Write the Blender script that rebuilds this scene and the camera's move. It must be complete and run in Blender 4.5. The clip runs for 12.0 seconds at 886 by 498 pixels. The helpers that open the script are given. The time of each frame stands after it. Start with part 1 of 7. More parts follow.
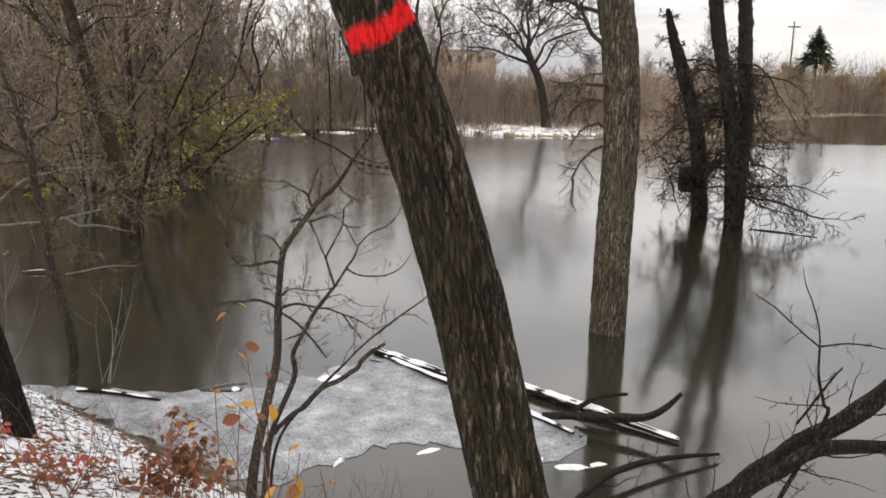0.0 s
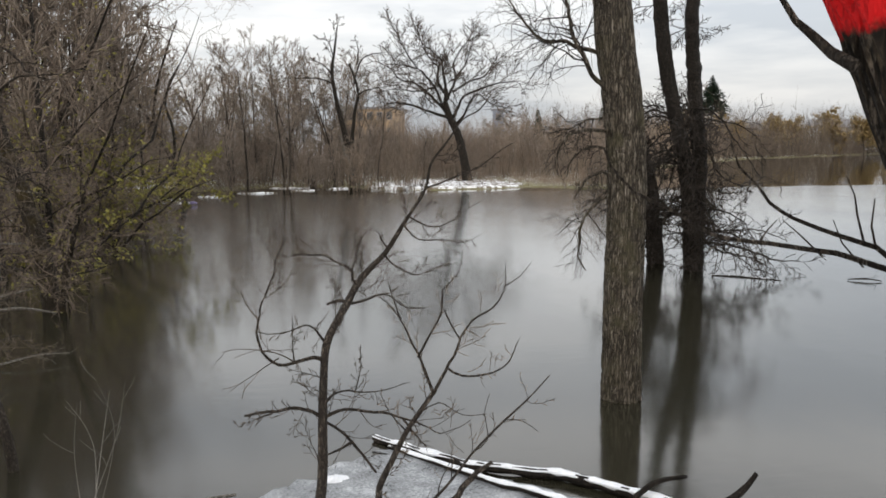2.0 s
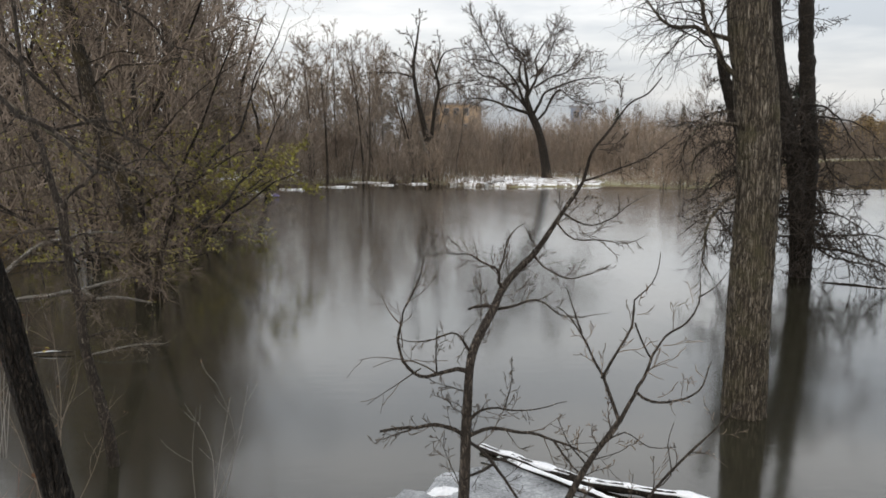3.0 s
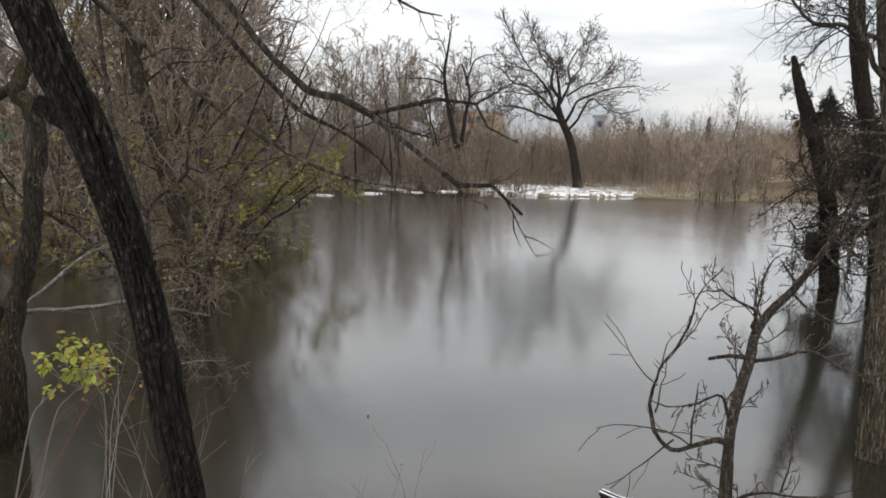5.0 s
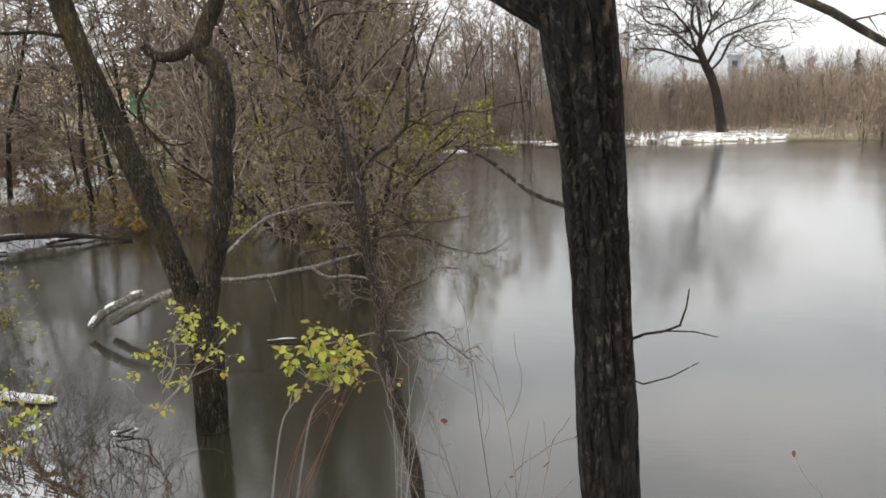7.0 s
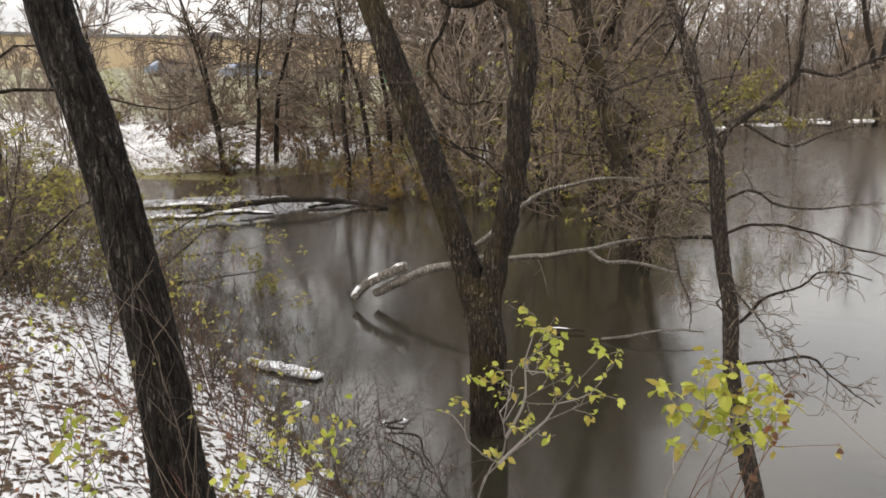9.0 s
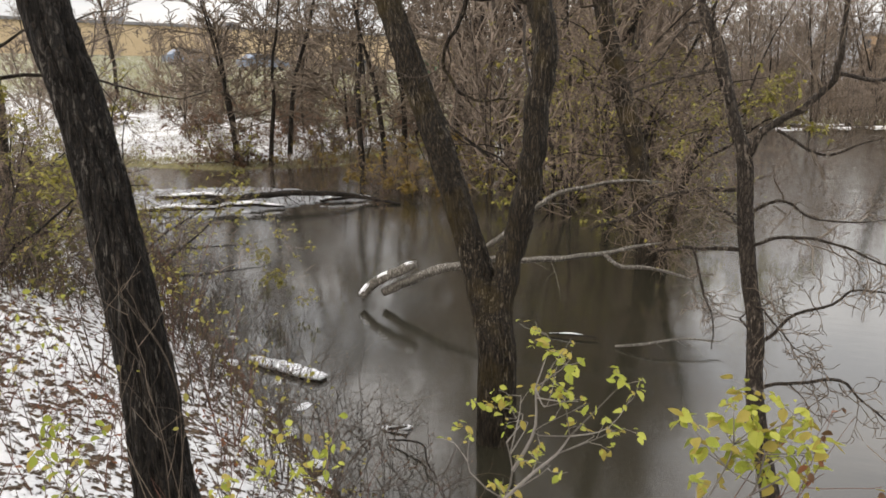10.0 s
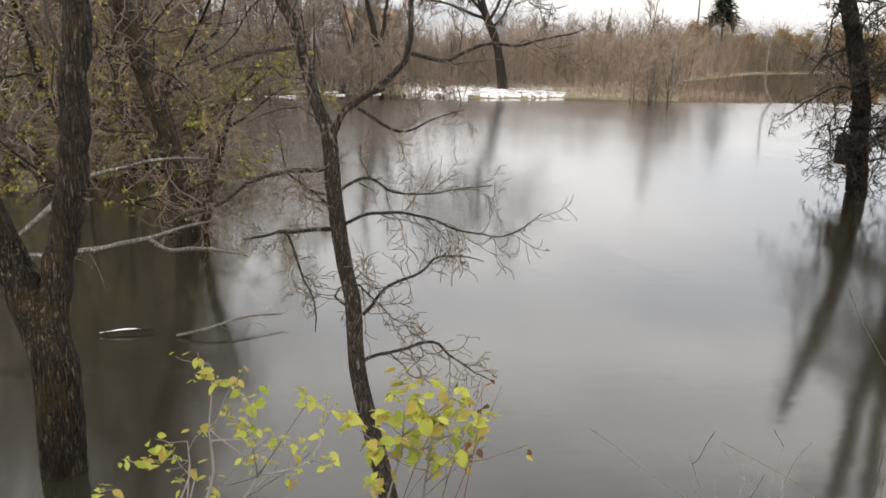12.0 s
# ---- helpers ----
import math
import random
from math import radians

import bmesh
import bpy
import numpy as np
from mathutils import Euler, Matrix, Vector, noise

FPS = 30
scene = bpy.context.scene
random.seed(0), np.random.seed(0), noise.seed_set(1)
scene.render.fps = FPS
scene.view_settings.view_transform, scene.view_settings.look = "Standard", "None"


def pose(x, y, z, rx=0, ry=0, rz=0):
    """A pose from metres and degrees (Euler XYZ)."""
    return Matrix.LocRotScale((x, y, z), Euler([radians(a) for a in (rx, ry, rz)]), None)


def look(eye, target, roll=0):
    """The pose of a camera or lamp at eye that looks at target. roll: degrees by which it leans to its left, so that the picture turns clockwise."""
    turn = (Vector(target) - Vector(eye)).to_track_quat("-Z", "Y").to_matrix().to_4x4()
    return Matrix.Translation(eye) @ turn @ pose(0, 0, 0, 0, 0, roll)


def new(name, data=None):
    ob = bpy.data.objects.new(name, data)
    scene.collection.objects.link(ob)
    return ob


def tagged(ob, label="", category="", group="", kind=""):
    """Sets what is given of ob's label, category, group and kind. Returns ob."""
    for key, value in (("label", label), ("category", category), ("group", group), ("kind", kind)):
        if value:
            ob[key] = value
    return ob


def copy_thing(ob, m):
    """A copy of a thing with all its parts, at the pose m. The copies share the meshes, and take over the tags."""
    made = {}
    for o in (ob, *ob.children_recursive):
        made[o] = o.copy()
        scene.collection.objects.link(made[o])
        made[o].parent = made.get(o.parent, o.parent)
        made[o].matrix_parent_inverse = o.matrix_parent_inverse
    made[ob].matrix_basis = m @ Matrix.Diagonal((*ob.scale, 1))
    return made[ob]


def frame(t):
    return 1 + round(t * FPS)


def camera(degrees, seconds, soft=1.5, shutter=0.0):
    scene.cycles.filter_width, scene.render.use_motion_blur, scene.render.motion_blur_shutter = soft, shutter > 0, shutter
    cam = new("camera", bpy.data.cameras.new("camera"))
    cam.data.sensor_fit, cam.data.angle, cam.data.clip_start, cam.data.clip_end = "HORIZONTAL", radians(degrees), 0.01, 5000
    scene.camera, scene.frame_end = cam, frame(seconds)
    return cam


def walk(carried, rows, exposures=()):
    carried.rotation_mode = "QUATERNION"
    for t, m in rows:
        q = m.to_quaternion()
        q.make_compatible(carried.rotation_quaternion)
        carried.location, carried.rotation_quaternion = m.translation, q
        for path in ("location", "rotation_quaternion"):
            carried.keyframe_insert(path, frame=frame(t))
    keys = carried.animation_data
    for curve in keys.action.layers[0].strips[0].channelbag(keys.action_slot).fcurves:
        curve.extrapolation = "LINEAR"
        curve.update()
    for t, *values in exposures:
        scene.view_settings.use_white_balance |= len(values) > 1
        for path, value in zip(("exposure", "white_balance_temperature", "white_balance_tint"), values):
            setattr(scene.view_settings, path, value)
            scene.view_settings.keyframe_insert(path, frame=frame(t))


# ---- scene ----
cam = camera(56.0, 12.0, 1.7)
PATH = [
    (0, (-0.102, 0.532, 3.11), (-0.075, 2.494, 2.725), 1.2),
    (0.5, (-0.375, 0.82, 3.105), (-0.303, 2.787, 2.75), -0.2),
    (1, (-0.607, 1.083, 3.132), (-0.439, 3.055, 2.838), -0.3),
    (1.5, (-0.815, 1.421, 3.082), (-0.583, 3.391, 2.827), 0.0),
    (2, (-1.022, 1.711, 3.041), (-0.784, 3.68, 2.787), -0.6),
    (2.5, (-1.198, 1.999, 2.988), (-1.058, 3.976, 2.725), -0.7),
    (4.5, (-2.076, 2.917, 3.014), (-2.069, 4.901, 2.765), 1.0),
    (5, (-2.267, 3.163, 2.963), (-2.235, 5.147, 2.719), 1.1),
    (5.5, (-2.483, 3.417, 2.914), (-2.502, 5.4, 2.654), 1.8),
    (6, (-2.789, 3.625, 2.895), (-2.927, 5.598, 2.597), 1.0),
    (6.5, (-3.018, 3.869, 2.889), (-3.237, 5.833, 2.577), -0.8),
    (8.3, (-3.776, 4.83, 2.812), (-4.268, 6.714, 2.354), -2.0),
    (8.5, (-3.898, 4.932, 2.789), (-4.477, 6.795, 2.349), -2.0),
    (9, (-4.09, 5.139, 2.748), (-4.871, 6.937, 2.354), -1.4),
    (9.5, (-4.144, 5.283, 2.738), (-5.002, 7.048, 2.351), -0.8),
    (10, (-4.169, 5.368, 2.745), (-4.978, 7.153, 2.341), 0.0),
    (10.5, (-4.265, 5.399, 2.743), (-4.933, 7.233, 2.305), -0.3),
    (11, (-4.406, 5.407, 2.747), (-4.857, 7.298, 2.277), -1.7),
    (11.5, (-4.456, 5.444, 2.747), (-4.544, 7.381, 2.255), -0.8),
    (12, (-4.575, 5.591, 2.783), (-4.277, 7.513, 2.317), 1.0),
]
walk(cam, [(t, look(e, a, r)) for t, e, a, r in PATH],
     [(0, 0.44, 6950, 14), (1, 0.33, 6800, 12), (2.5, 0.13, 6600, 10), (5, 0.24, 6600, 10), (6.5, 0.54, 6650, 10), (8.4, 0.78, 7000, 13), (9.2, 0.6, 7050, 13), (10.5, 0.63, 7050, 13), (11.3, 0.84, 6950, 14), (12, 0.68, 6900, 13)])

from mathutils.geometry import tessellate_polygon

# ---- world, sun and exposure ----
world = bpy.data.worlds.new("overcast_sky")
scene.world = world
world.use_nodes = True
wn, wl = world.node_tree.nodes, world.node_tree.links
wn.clear()
w_out = wn.new("ShaderNodeOutputWorld")
w_bg = wn.new("ShaderNodeBackground")
w_sky = wn.new("ShaderNodeTexSky")
w_sky.sky_type = "NISHITA"
w_sky.sun_disc = False
w_sky.sun_elevation = radians(28)
w_sky.sun_rotation = radians(200)
w_sky.air_density, w_sky.dust_density, w_sky.ozone_density = 1.0, 3.0, 1.0
w_co = wn.new("ShaderNodeTexCoord")
w_map = wn.new("ShaderNodeMapping")
w_map.inputs["Scale"].default_value = (1.3, 1.3, 7.0)
w_noise = wn.new("ShaderNodeTexNoise")
w_noise.inputs["Scale"].default_value = 1.6
w_noise.inputs["Detail"].default_value = 6.0
w_noise.inputs["Roughness"].default_value = 0.55
w_ramp = wn.new("ShaderNodeValToRGB")
w_ramp.color_ramp.elements[0].position, w_ramp.color_ramp.elements[0].color = 0.4, (5.9, 6.3, 6.8, 1)
w_ramp.color_ramp.elements[1].position, w_ramp.color_ramp.elements[1].color = 0.6, (9.6, 9.65, 9.65, 1)
w_mix = wn.new("ShaderNodeMix")
w_mix.data_type = "RGBA"
w_mix.inputs["Factor"].default_value = 0.88
wl.new(w_co.outputs["Generated"], w_map.inputs["Vector"])
wl.new(w_map.outputs["Vector"], w_noise.inputs["Vector"])
wl.new(w_noise.outputs["Fac"], w_ramp.inputs["Fac"])
wl.new(w_sky.outputs["Color"], w_mix.inputs[6])
wl.new(w_ramp.outputs["Color"], w_mix.inputs[7])
# an overcast dome is brighter overhead than at the horizon
w_sep = wn.new("ShaderNodeSeparateXYZ")
w_gain = wn.new("ShaderNodeValToRGB")
w_gain.color_ramp.interpolation = "EASE"
for k, (up, gain) in enumerate(((0.0, 0.295), (0.16, 0.4), (0.36, 0.5), (0.6, 0.51), (0.95, 0.62))):
    if k > 1:
        w_gain.color_ramp.elements.new(up)
    w_gain.color_ramp.elements[k].position, w_gain.color_ramp.elements[k].color = up, (gain, gain, gain, 1)
w_full = wn.new("ShaderNodeMath")
w_full.operation = "MULTIPLY"
w_full.inputs[1].default_value = 2.7
w_dome = wn.new("ShaderNodeVectorMath")
w_dome.operation = "SCALE"
wl.new(w_co.outputs["Generated"], w_sep.inputs[0])
wl.new(w_sep.outputs["Z"], w_gain.inputs["Fac"])
wl.new(w_gain.outputs["Color"], w_full.inputs[0])
wl.new(w_mix.outputs[2], w_dome.inputs[0])
wl.new(w_full.outputs[0], w_dome.inputs["Scale"])
wl.new(w_dome.outputs[0], w_bg.inputs["Color"])
w_bg.inputs["Strength"].default_value = 0.1
wl.new(w_bg.outputs["Background"], w_out.inputs["Surface"])

sun = new("sun", bpy.data.lights.new("sun", "SUN"))
sun.data.energy, sun.data.angle, sun.data.color = 1.5, radians(25), (1.0, 0.96, 0.9)
sun.matrix_world = look((0, 0, 30), (8.8, 24.2, 16.3))


# ---- materials ----
def material(name, rough=0.8, spec=0.3):
    m = bpy.data.materials.new(name)
    m.use_nodes = True
    b = m.node_tree.nodes["Principled BSDF"]
    b.inputs["Roughness"].default_value = rough
    b.inputs["Specular IOR Level"].default_value = spec
    return m, m.node_tree.nodes, m.node_tree.links, b


def coords(n, l, scale=(1, 1, 1), space="Object"):
    c, mp = n.new("ShaderNodeTexCoord"), n.new("ShaderNodeMapping")
    mp.inputs["Scale"].default_value = scale
    l.new(c.outputs[space], mp.inputs["Vector"])
    return mp.outputs["Vector"]


def noise_tex(n, l, vec, scale, detail=5.0, rough=0.6, lac=2.0):
    t = n.new("ShaderNodeTexNoise")
    t.inputs["Scale"].default_value, t.inputs["Detail"].default_value = scale, detail
    t.inputs["Roughness"].default_value, t.inputs["Lacunarity"].default_value = rough, lac
    l.new(vec, t.inputs["Vector"])
    return t.outputs["Fac"]


def ramp(n, l, fac, stops):
    r = n.new("ShaderNodeValToRGB")
    e = r.color_ramp.elements
    while len(e) < len(stops):
        e.new(0.5)
    for k, (p, c) in enumerate(stops):
        e[k].position, e[k].color = p, (*c, 1)
    l.new(fac, r.inputs["Fac"])
    return r.outputs["Color"]


def mix(n, l, fac, a, b, mode="MIX"):
    m = n.new("ShaderNodeMix")
    m.data_type, m.blend_type = "RGBA", mode
    for sock, v in ((m.inputs[0], fac), (m.inputs[6], a), (m.inputs[7], b)):
        if isinstance(v, (int, float)):
            sock.default_value = v
        elif isinstance(v, tuple):
            sock.default_value = (*v, 1)
        else:
            l.new(v, sock)
    return m.outputs[2]


def math_node(n, l, op, a, b=0.0, clamp=False):
    m = n.new("ShaderNodeMath")
    m.operation, m.use_clamp = op, clamp
    for sock, v in ((m.inputs[0], a), (m.inputs[1], b)):
        if isinstance(v, (int, float)):
            sock.default_value = v
        else:
            l.new(v, sock)
    return m.outputs[0]


def bump(n, l, b, height, strength, distance):
    k = n.new("ShaderNodeBump")
    k.inputs["Strength"].default_value, k.inputs["Distance"].default_value = strength, distance
    l.new(height, k.inputs["Height"])
    l.new(k.outputs["Normal"], b.inputs["Normal"])
    l.new(k.outputs["Normal"], b.inputs["Coat Normal"])


def bark(name, dark, mid, light, grain=22.0, moss=None, paint=None, wet=0.75, stretch=0.28):
    """Furrowed bark: long ridges along the trunk, pale ridge tops, lichen or moss in patches."""
    m, n, l, b = material(name, wet, 0.25)
    wobble = n.new("ShaderNodeTexNoise")
    wobble.inputs["Scale"].default_value, wobble.inputs["Detail"].default_value = 9.0, 3.0
    l.new(coords(n, l), wobble.inputs["Vector"])
    shift = n.new("ShaderNodeVectorMath")
    shift.operation = "MULTIPLY_ADD"
    shift.inputs[1].default_value = (0.03, 0.03, 0.03)
    l.new(wobble.outputs["Color"], shift.inputs[0])
    l.new(coords(n, l, (1, 1, stretch)), shift.inputs[2])
    plates = n.new("ShaderNodeTexVoronoi")
    plates.feature = "DISTANCE_TO_EDGE"
    plates.inputs["Scale"].default_value = grain
    l.new(shift.outputs[0], plates.inputs["Vector"])
    groove = math_node(n, l, "MULTIPLY", math_node(n, l, "SUBTRACT", plates.outputs["Distance"], 0.03), 5.5, True)
    ridge = noise_tex(n, l, coords(n, l, (1, 1, 0.2)), grain * 1.3, 5.0, 0.7)
    fine = noise_tex(n, l, coords(n, l, (1, 1, 0.45)), grain * 3.5, 5.0, 0.8)
    blot = noise_tex(n, l, coords(n, l, (1, 1, 0.5)), 4.5, 4.0, 0.6)
    h = math_node(n, l, "ADD", math_node(n, l, "MULTIPLY", ridge, 0.5), math_node(n, l, "MULTIPLY", fine, 0.35))
    h = math_node(n, l, "ADD", h, math_node(n, l, "MULTIPLY", groove, 0.4))
    # crusty ridge tops; the shade in the cracks between is painted dark
    top = math_node(n, l, "MULTIPLY", math_node(n, l, "SUBTRACT", ridge, 0.38), 4.5, True)
    rough_top = math_node(n, l, "MULTIPLY", groove, math_node(n, l, "MULTIPLY", top, math_node(n, l, "ADD", math_node(n, l, "MULTIPLY", fine, 1.6), -0.2, True), True), True)
    col = mix(n, l, rough_top, dark, mid)
    flake = noise_tex(n, l, coords(n, l, (1, 1, stretch)), grain * 1.1, 5.0, 0.72)
    flake = math_node(n, l, "MULTIPLY", math_node(n, l, "SUBTRACT", flake, 0.555), 14.0, True)
    flake = math_node(n, l, "MULTIPLY", flake, math_node(n, l, "MULTIPLY", math_node(n, l, "SUBTRACT", blot, 0.36), 4.0, True))
    col = mix(n, l, math_node(n, l, "MULTIPLY", flake, math_node(n, l, "ADD", fine, 0.25)), col, light)
    if moss:
        patch = ramp(n, l, noise_tex(n, l, coords(n, l), 2.2, 4.0, 0.65), [(0.5, (0, 0, 0)), (0.66, (0.6, 0.6, 0.6))])
        col = mix(n, l, patch, col, moss)
    if paint:
        z0, z1, lean, side, colour = paint
        sep = n.new("ShaderNodeSeparateXYZ")
        l.new(coords(n, l), sep.inputs[0])
        along = math_node(n, l, "ADD", sep.outputs["Z"], math_node(n, l, "MULTIPLY", sep.outputs["X"], lean))
        wob = math_node(n, l, "MULTIPLY", math_node(n, l, "SUBTRACT", noise_tex(n, l, coords(n, l, (1, 1, 0.8)), 16.0, 5.0, 0.7), 0.5), 0.1)
        along = math_node(n, l, "ADD", along, wob)
        # the mark thins out and climbs round one side
        across = math_node(n, l, "ADD", math_node(n, l, "ADD", sep.outputs["X"], 0.685), math_node(n, l, "MULTIPLY", math_node(n, l, "SUBTRACT", sep.outputs["Z"], 2.45), 0.35))
        climb = math_node(n, l, "MULTIPLY", math_node(n, l, "MAXIMUM", across, 0.0), side)
        along = math_node(n, l, "SUBTRACT", along, climb)
        lo = math_node(n, l, "MULTIPLY", math_node(n, l, "SUBTRACT", along, z0), 45.0, True)
        hi = math_node(n, l, "MULTIPLY", math_node(n, l, "SUBTRACT", z1, along), 45.0, True)
        cover = math_node(n, l, "MULTIPLY", lo, hi)
        gap = math_node(n, l, "MULTIPLY", math_node(n, l, "SUBTRACT", h, 0.36), 14.0, True)
        cover = math_node(n, l, "MULTIPLY", cover, math_node(n, l, "MAXIMUM", gap, 0.72))
        col = mix(n, l, cover, col, colour)
    l.new(col, b.inputs["Base Color"])
    bump(n, l, b, h, 1.0, 0.022)
    return m


def twigwood(name, a, b_col, rough=0.8):
    m, n, l, b = material(name, rough, 0.25)
    g = n.new("ShaderNodeNewGeometry")
    o = n.new("ShaderNodeObjectInfo")
    v = math_node(n, l, "FRACT", math_node(n, l, "ADD", g.outputs["Random Per Island"], o.outputs["Random"]))
    c = ramp(n, l, v, [(0.0, a), (1.0, b_col)])
    grain = noise_tex(n, l, coords(n, l), 30.0, 3.0)
    c = mix(n, l, math_node(n, l, "MULTIPLY", grain, 0.6), c, (a[0] * 0.6, a[1] * 0.6, a[2] * 0.6))
    l.new(c, b.inputs["Base Color"])
    bump(n, l, b, grain, 0.5, 0.004)
    return m


def leafage(name, cols, rough=0.55):
    m, n, l, b = material(name, rough, 0.3)
    g = n.new("ShaderNodeNewGeometry")
    c = ramp(n, l, g.outputs["Random Per Island"], [(k / max(1, len(cols) - 1), q) for k, q in enumerate(cols)])
    spots = noise_tex(n, l, coords(n, l), 60.0, 3.0)
    c = mix(n, l, math_node(n, l, "MULTIPLY", spots, 0.35), c, tuple(v * 0.5 for v in cols[0]))
    l.new(c, b.inputs["Base Color"])
    tr = n.new("ShaderNodeBsdfTranslucent")
    l.new(c, tr.inputs["Color"])
    ms = n.new("ShaderNodeMixShader")
    ms.inputs[0].default_value = 0.35
    l.new(b.outputs[0], ms.inputs[1])
    l.new(tr.outputs[0], ms.inputs[2])
    l.new(ms.outputs[0], n["Material Output"].inputs["Surface"])
    return m


BARK_ASH = bark("bark_grey_brown", (0.012, 0.0085, 0.005), (0.125, 0.09, 0.056), (0.32, 0.255, 0.19), 52.0, (0.03, 0.03, 0.009),
                (2.678, 2.76, -0.32, 0.35, (0.9, 0.014, 0.016)), stretch=0.14)
BARK_DARK = bark("bark_dark", (0.006, 0.0045, 0.0032), (0.056, 0.041, 0.028), (0.15, 0.122, 0.094), 58.0)
BARK_BANK = bark("bark_streaked", (0.006, 0.0045, 0.0032), (0.05, 0.038, 0.027), (0.2, 0.18, 0.155), 58.0, stretch=0.12)
BARK_WATER = bark("bark_flooded_trunk", (0.03, 0.024, 0.017), (0.27, 0.225, 0.17), (0.5, 0.44, 0.36), 36.0, (0.1, 0.09, 0.05), stretch=0.1)
BARK_MOSS = bark("bark_mossy", (0.01, 0.0075, 0.005), (0.095, 0.07, 0.042), (0.29, 0.24, 0.18), 50.0, (0.065, 0.046, 0.012), stretch=0.15)
BARK_SAP = bark("bark_sapling", (0.028, 0.022, 0.017), (0.14, 0.112, 0.088), (0.32, 0.27, 0.22), 60.0)
BARK_FAR = bark("bark_distant", (0.035, 0.028, 0.022), (0.1, 0.082, 0.066), (0.18, 0.15, 0.124), 14.0)
BARK_PALE = bark("bark_bleached", (0.11, 0.1, 0.085), (0.46, 0.42, 0.37), (0.66, 0.63, 0.59), 40.0)
TWIG_NEAR = twigwood("twig_dark", (0.035, 0.027, 0.02), (0.13, 0.1, 0.078))
TWIG_BLACK = twigwood("twig_blackish", (0.018, 0.014, 0.011), (0.06, 0.047, 0.037))
TWIG_BANK = twigwood("twig_far_bank", (0.1, 0.079, 0.062), (0.27, 0.213, 0.165))
TWIG_GREY = twigwood("twig_grey", (0.14, 0.125, 0.11), (0.34, 0.31, 0.28))
TWIG_FAR = twigwood("twig_distant", (0.15, 0.12, 0.097), (0.4, 0.325, 0.265))
TWIG_THICKET = twigwood("twig_thicket", (0.085, 0.064, 0.05), (0.34, 0.262, 0.2))
TWIG_MID = twigwood("twig_brown", (0.075, 0.058, 0.044), (0.26, 0.205, 0.155))
TWIG_TAN = twigwood("twig_tan", (0.2, 0.15, 0.112), (0.43, 0.34, 0.262))
TWIG_RED = twigwood("twig_russet", (0.11, 0.055, 0.04), (0.2, 0.1, 0.07))
LEAF_OLIVE = leafage("leaf_olive", [(0.21, 0.2, 0.05), (0.34, 0.32, 0.075), (0.4, 0.33, 0.085)])
LEAF_RUST = leafage("leaf_rust", [(0.18, 0.065, 0.03), (0.31, 0.125, 0.055), (0.27, 0.115, 0.065)])
LEAF_DULL = leafage("leaf_dry_brown", [(0.13, 0.075, 0.045), (0.23, 0.125, 0.075), (0.2, 0.12, 0.08)])
LEAF_MUSTARD = leafage("leaf_mustard", [(0.2, 0.15, 0.045), (0.34, 0.24, 0.065), (0.3, 0.19, 0.06)])
LEAF_GOLD = leafage("leaf_gold", [(0.55, 0.26, 0.04), (0.6, 0.36, 0.06)])
LEAF_RED = leafage("leaf_red", [(0.22, 0.04, 0.03), (0.4, 0.08, 0.05), (0.3, 0.13, 0.08)])


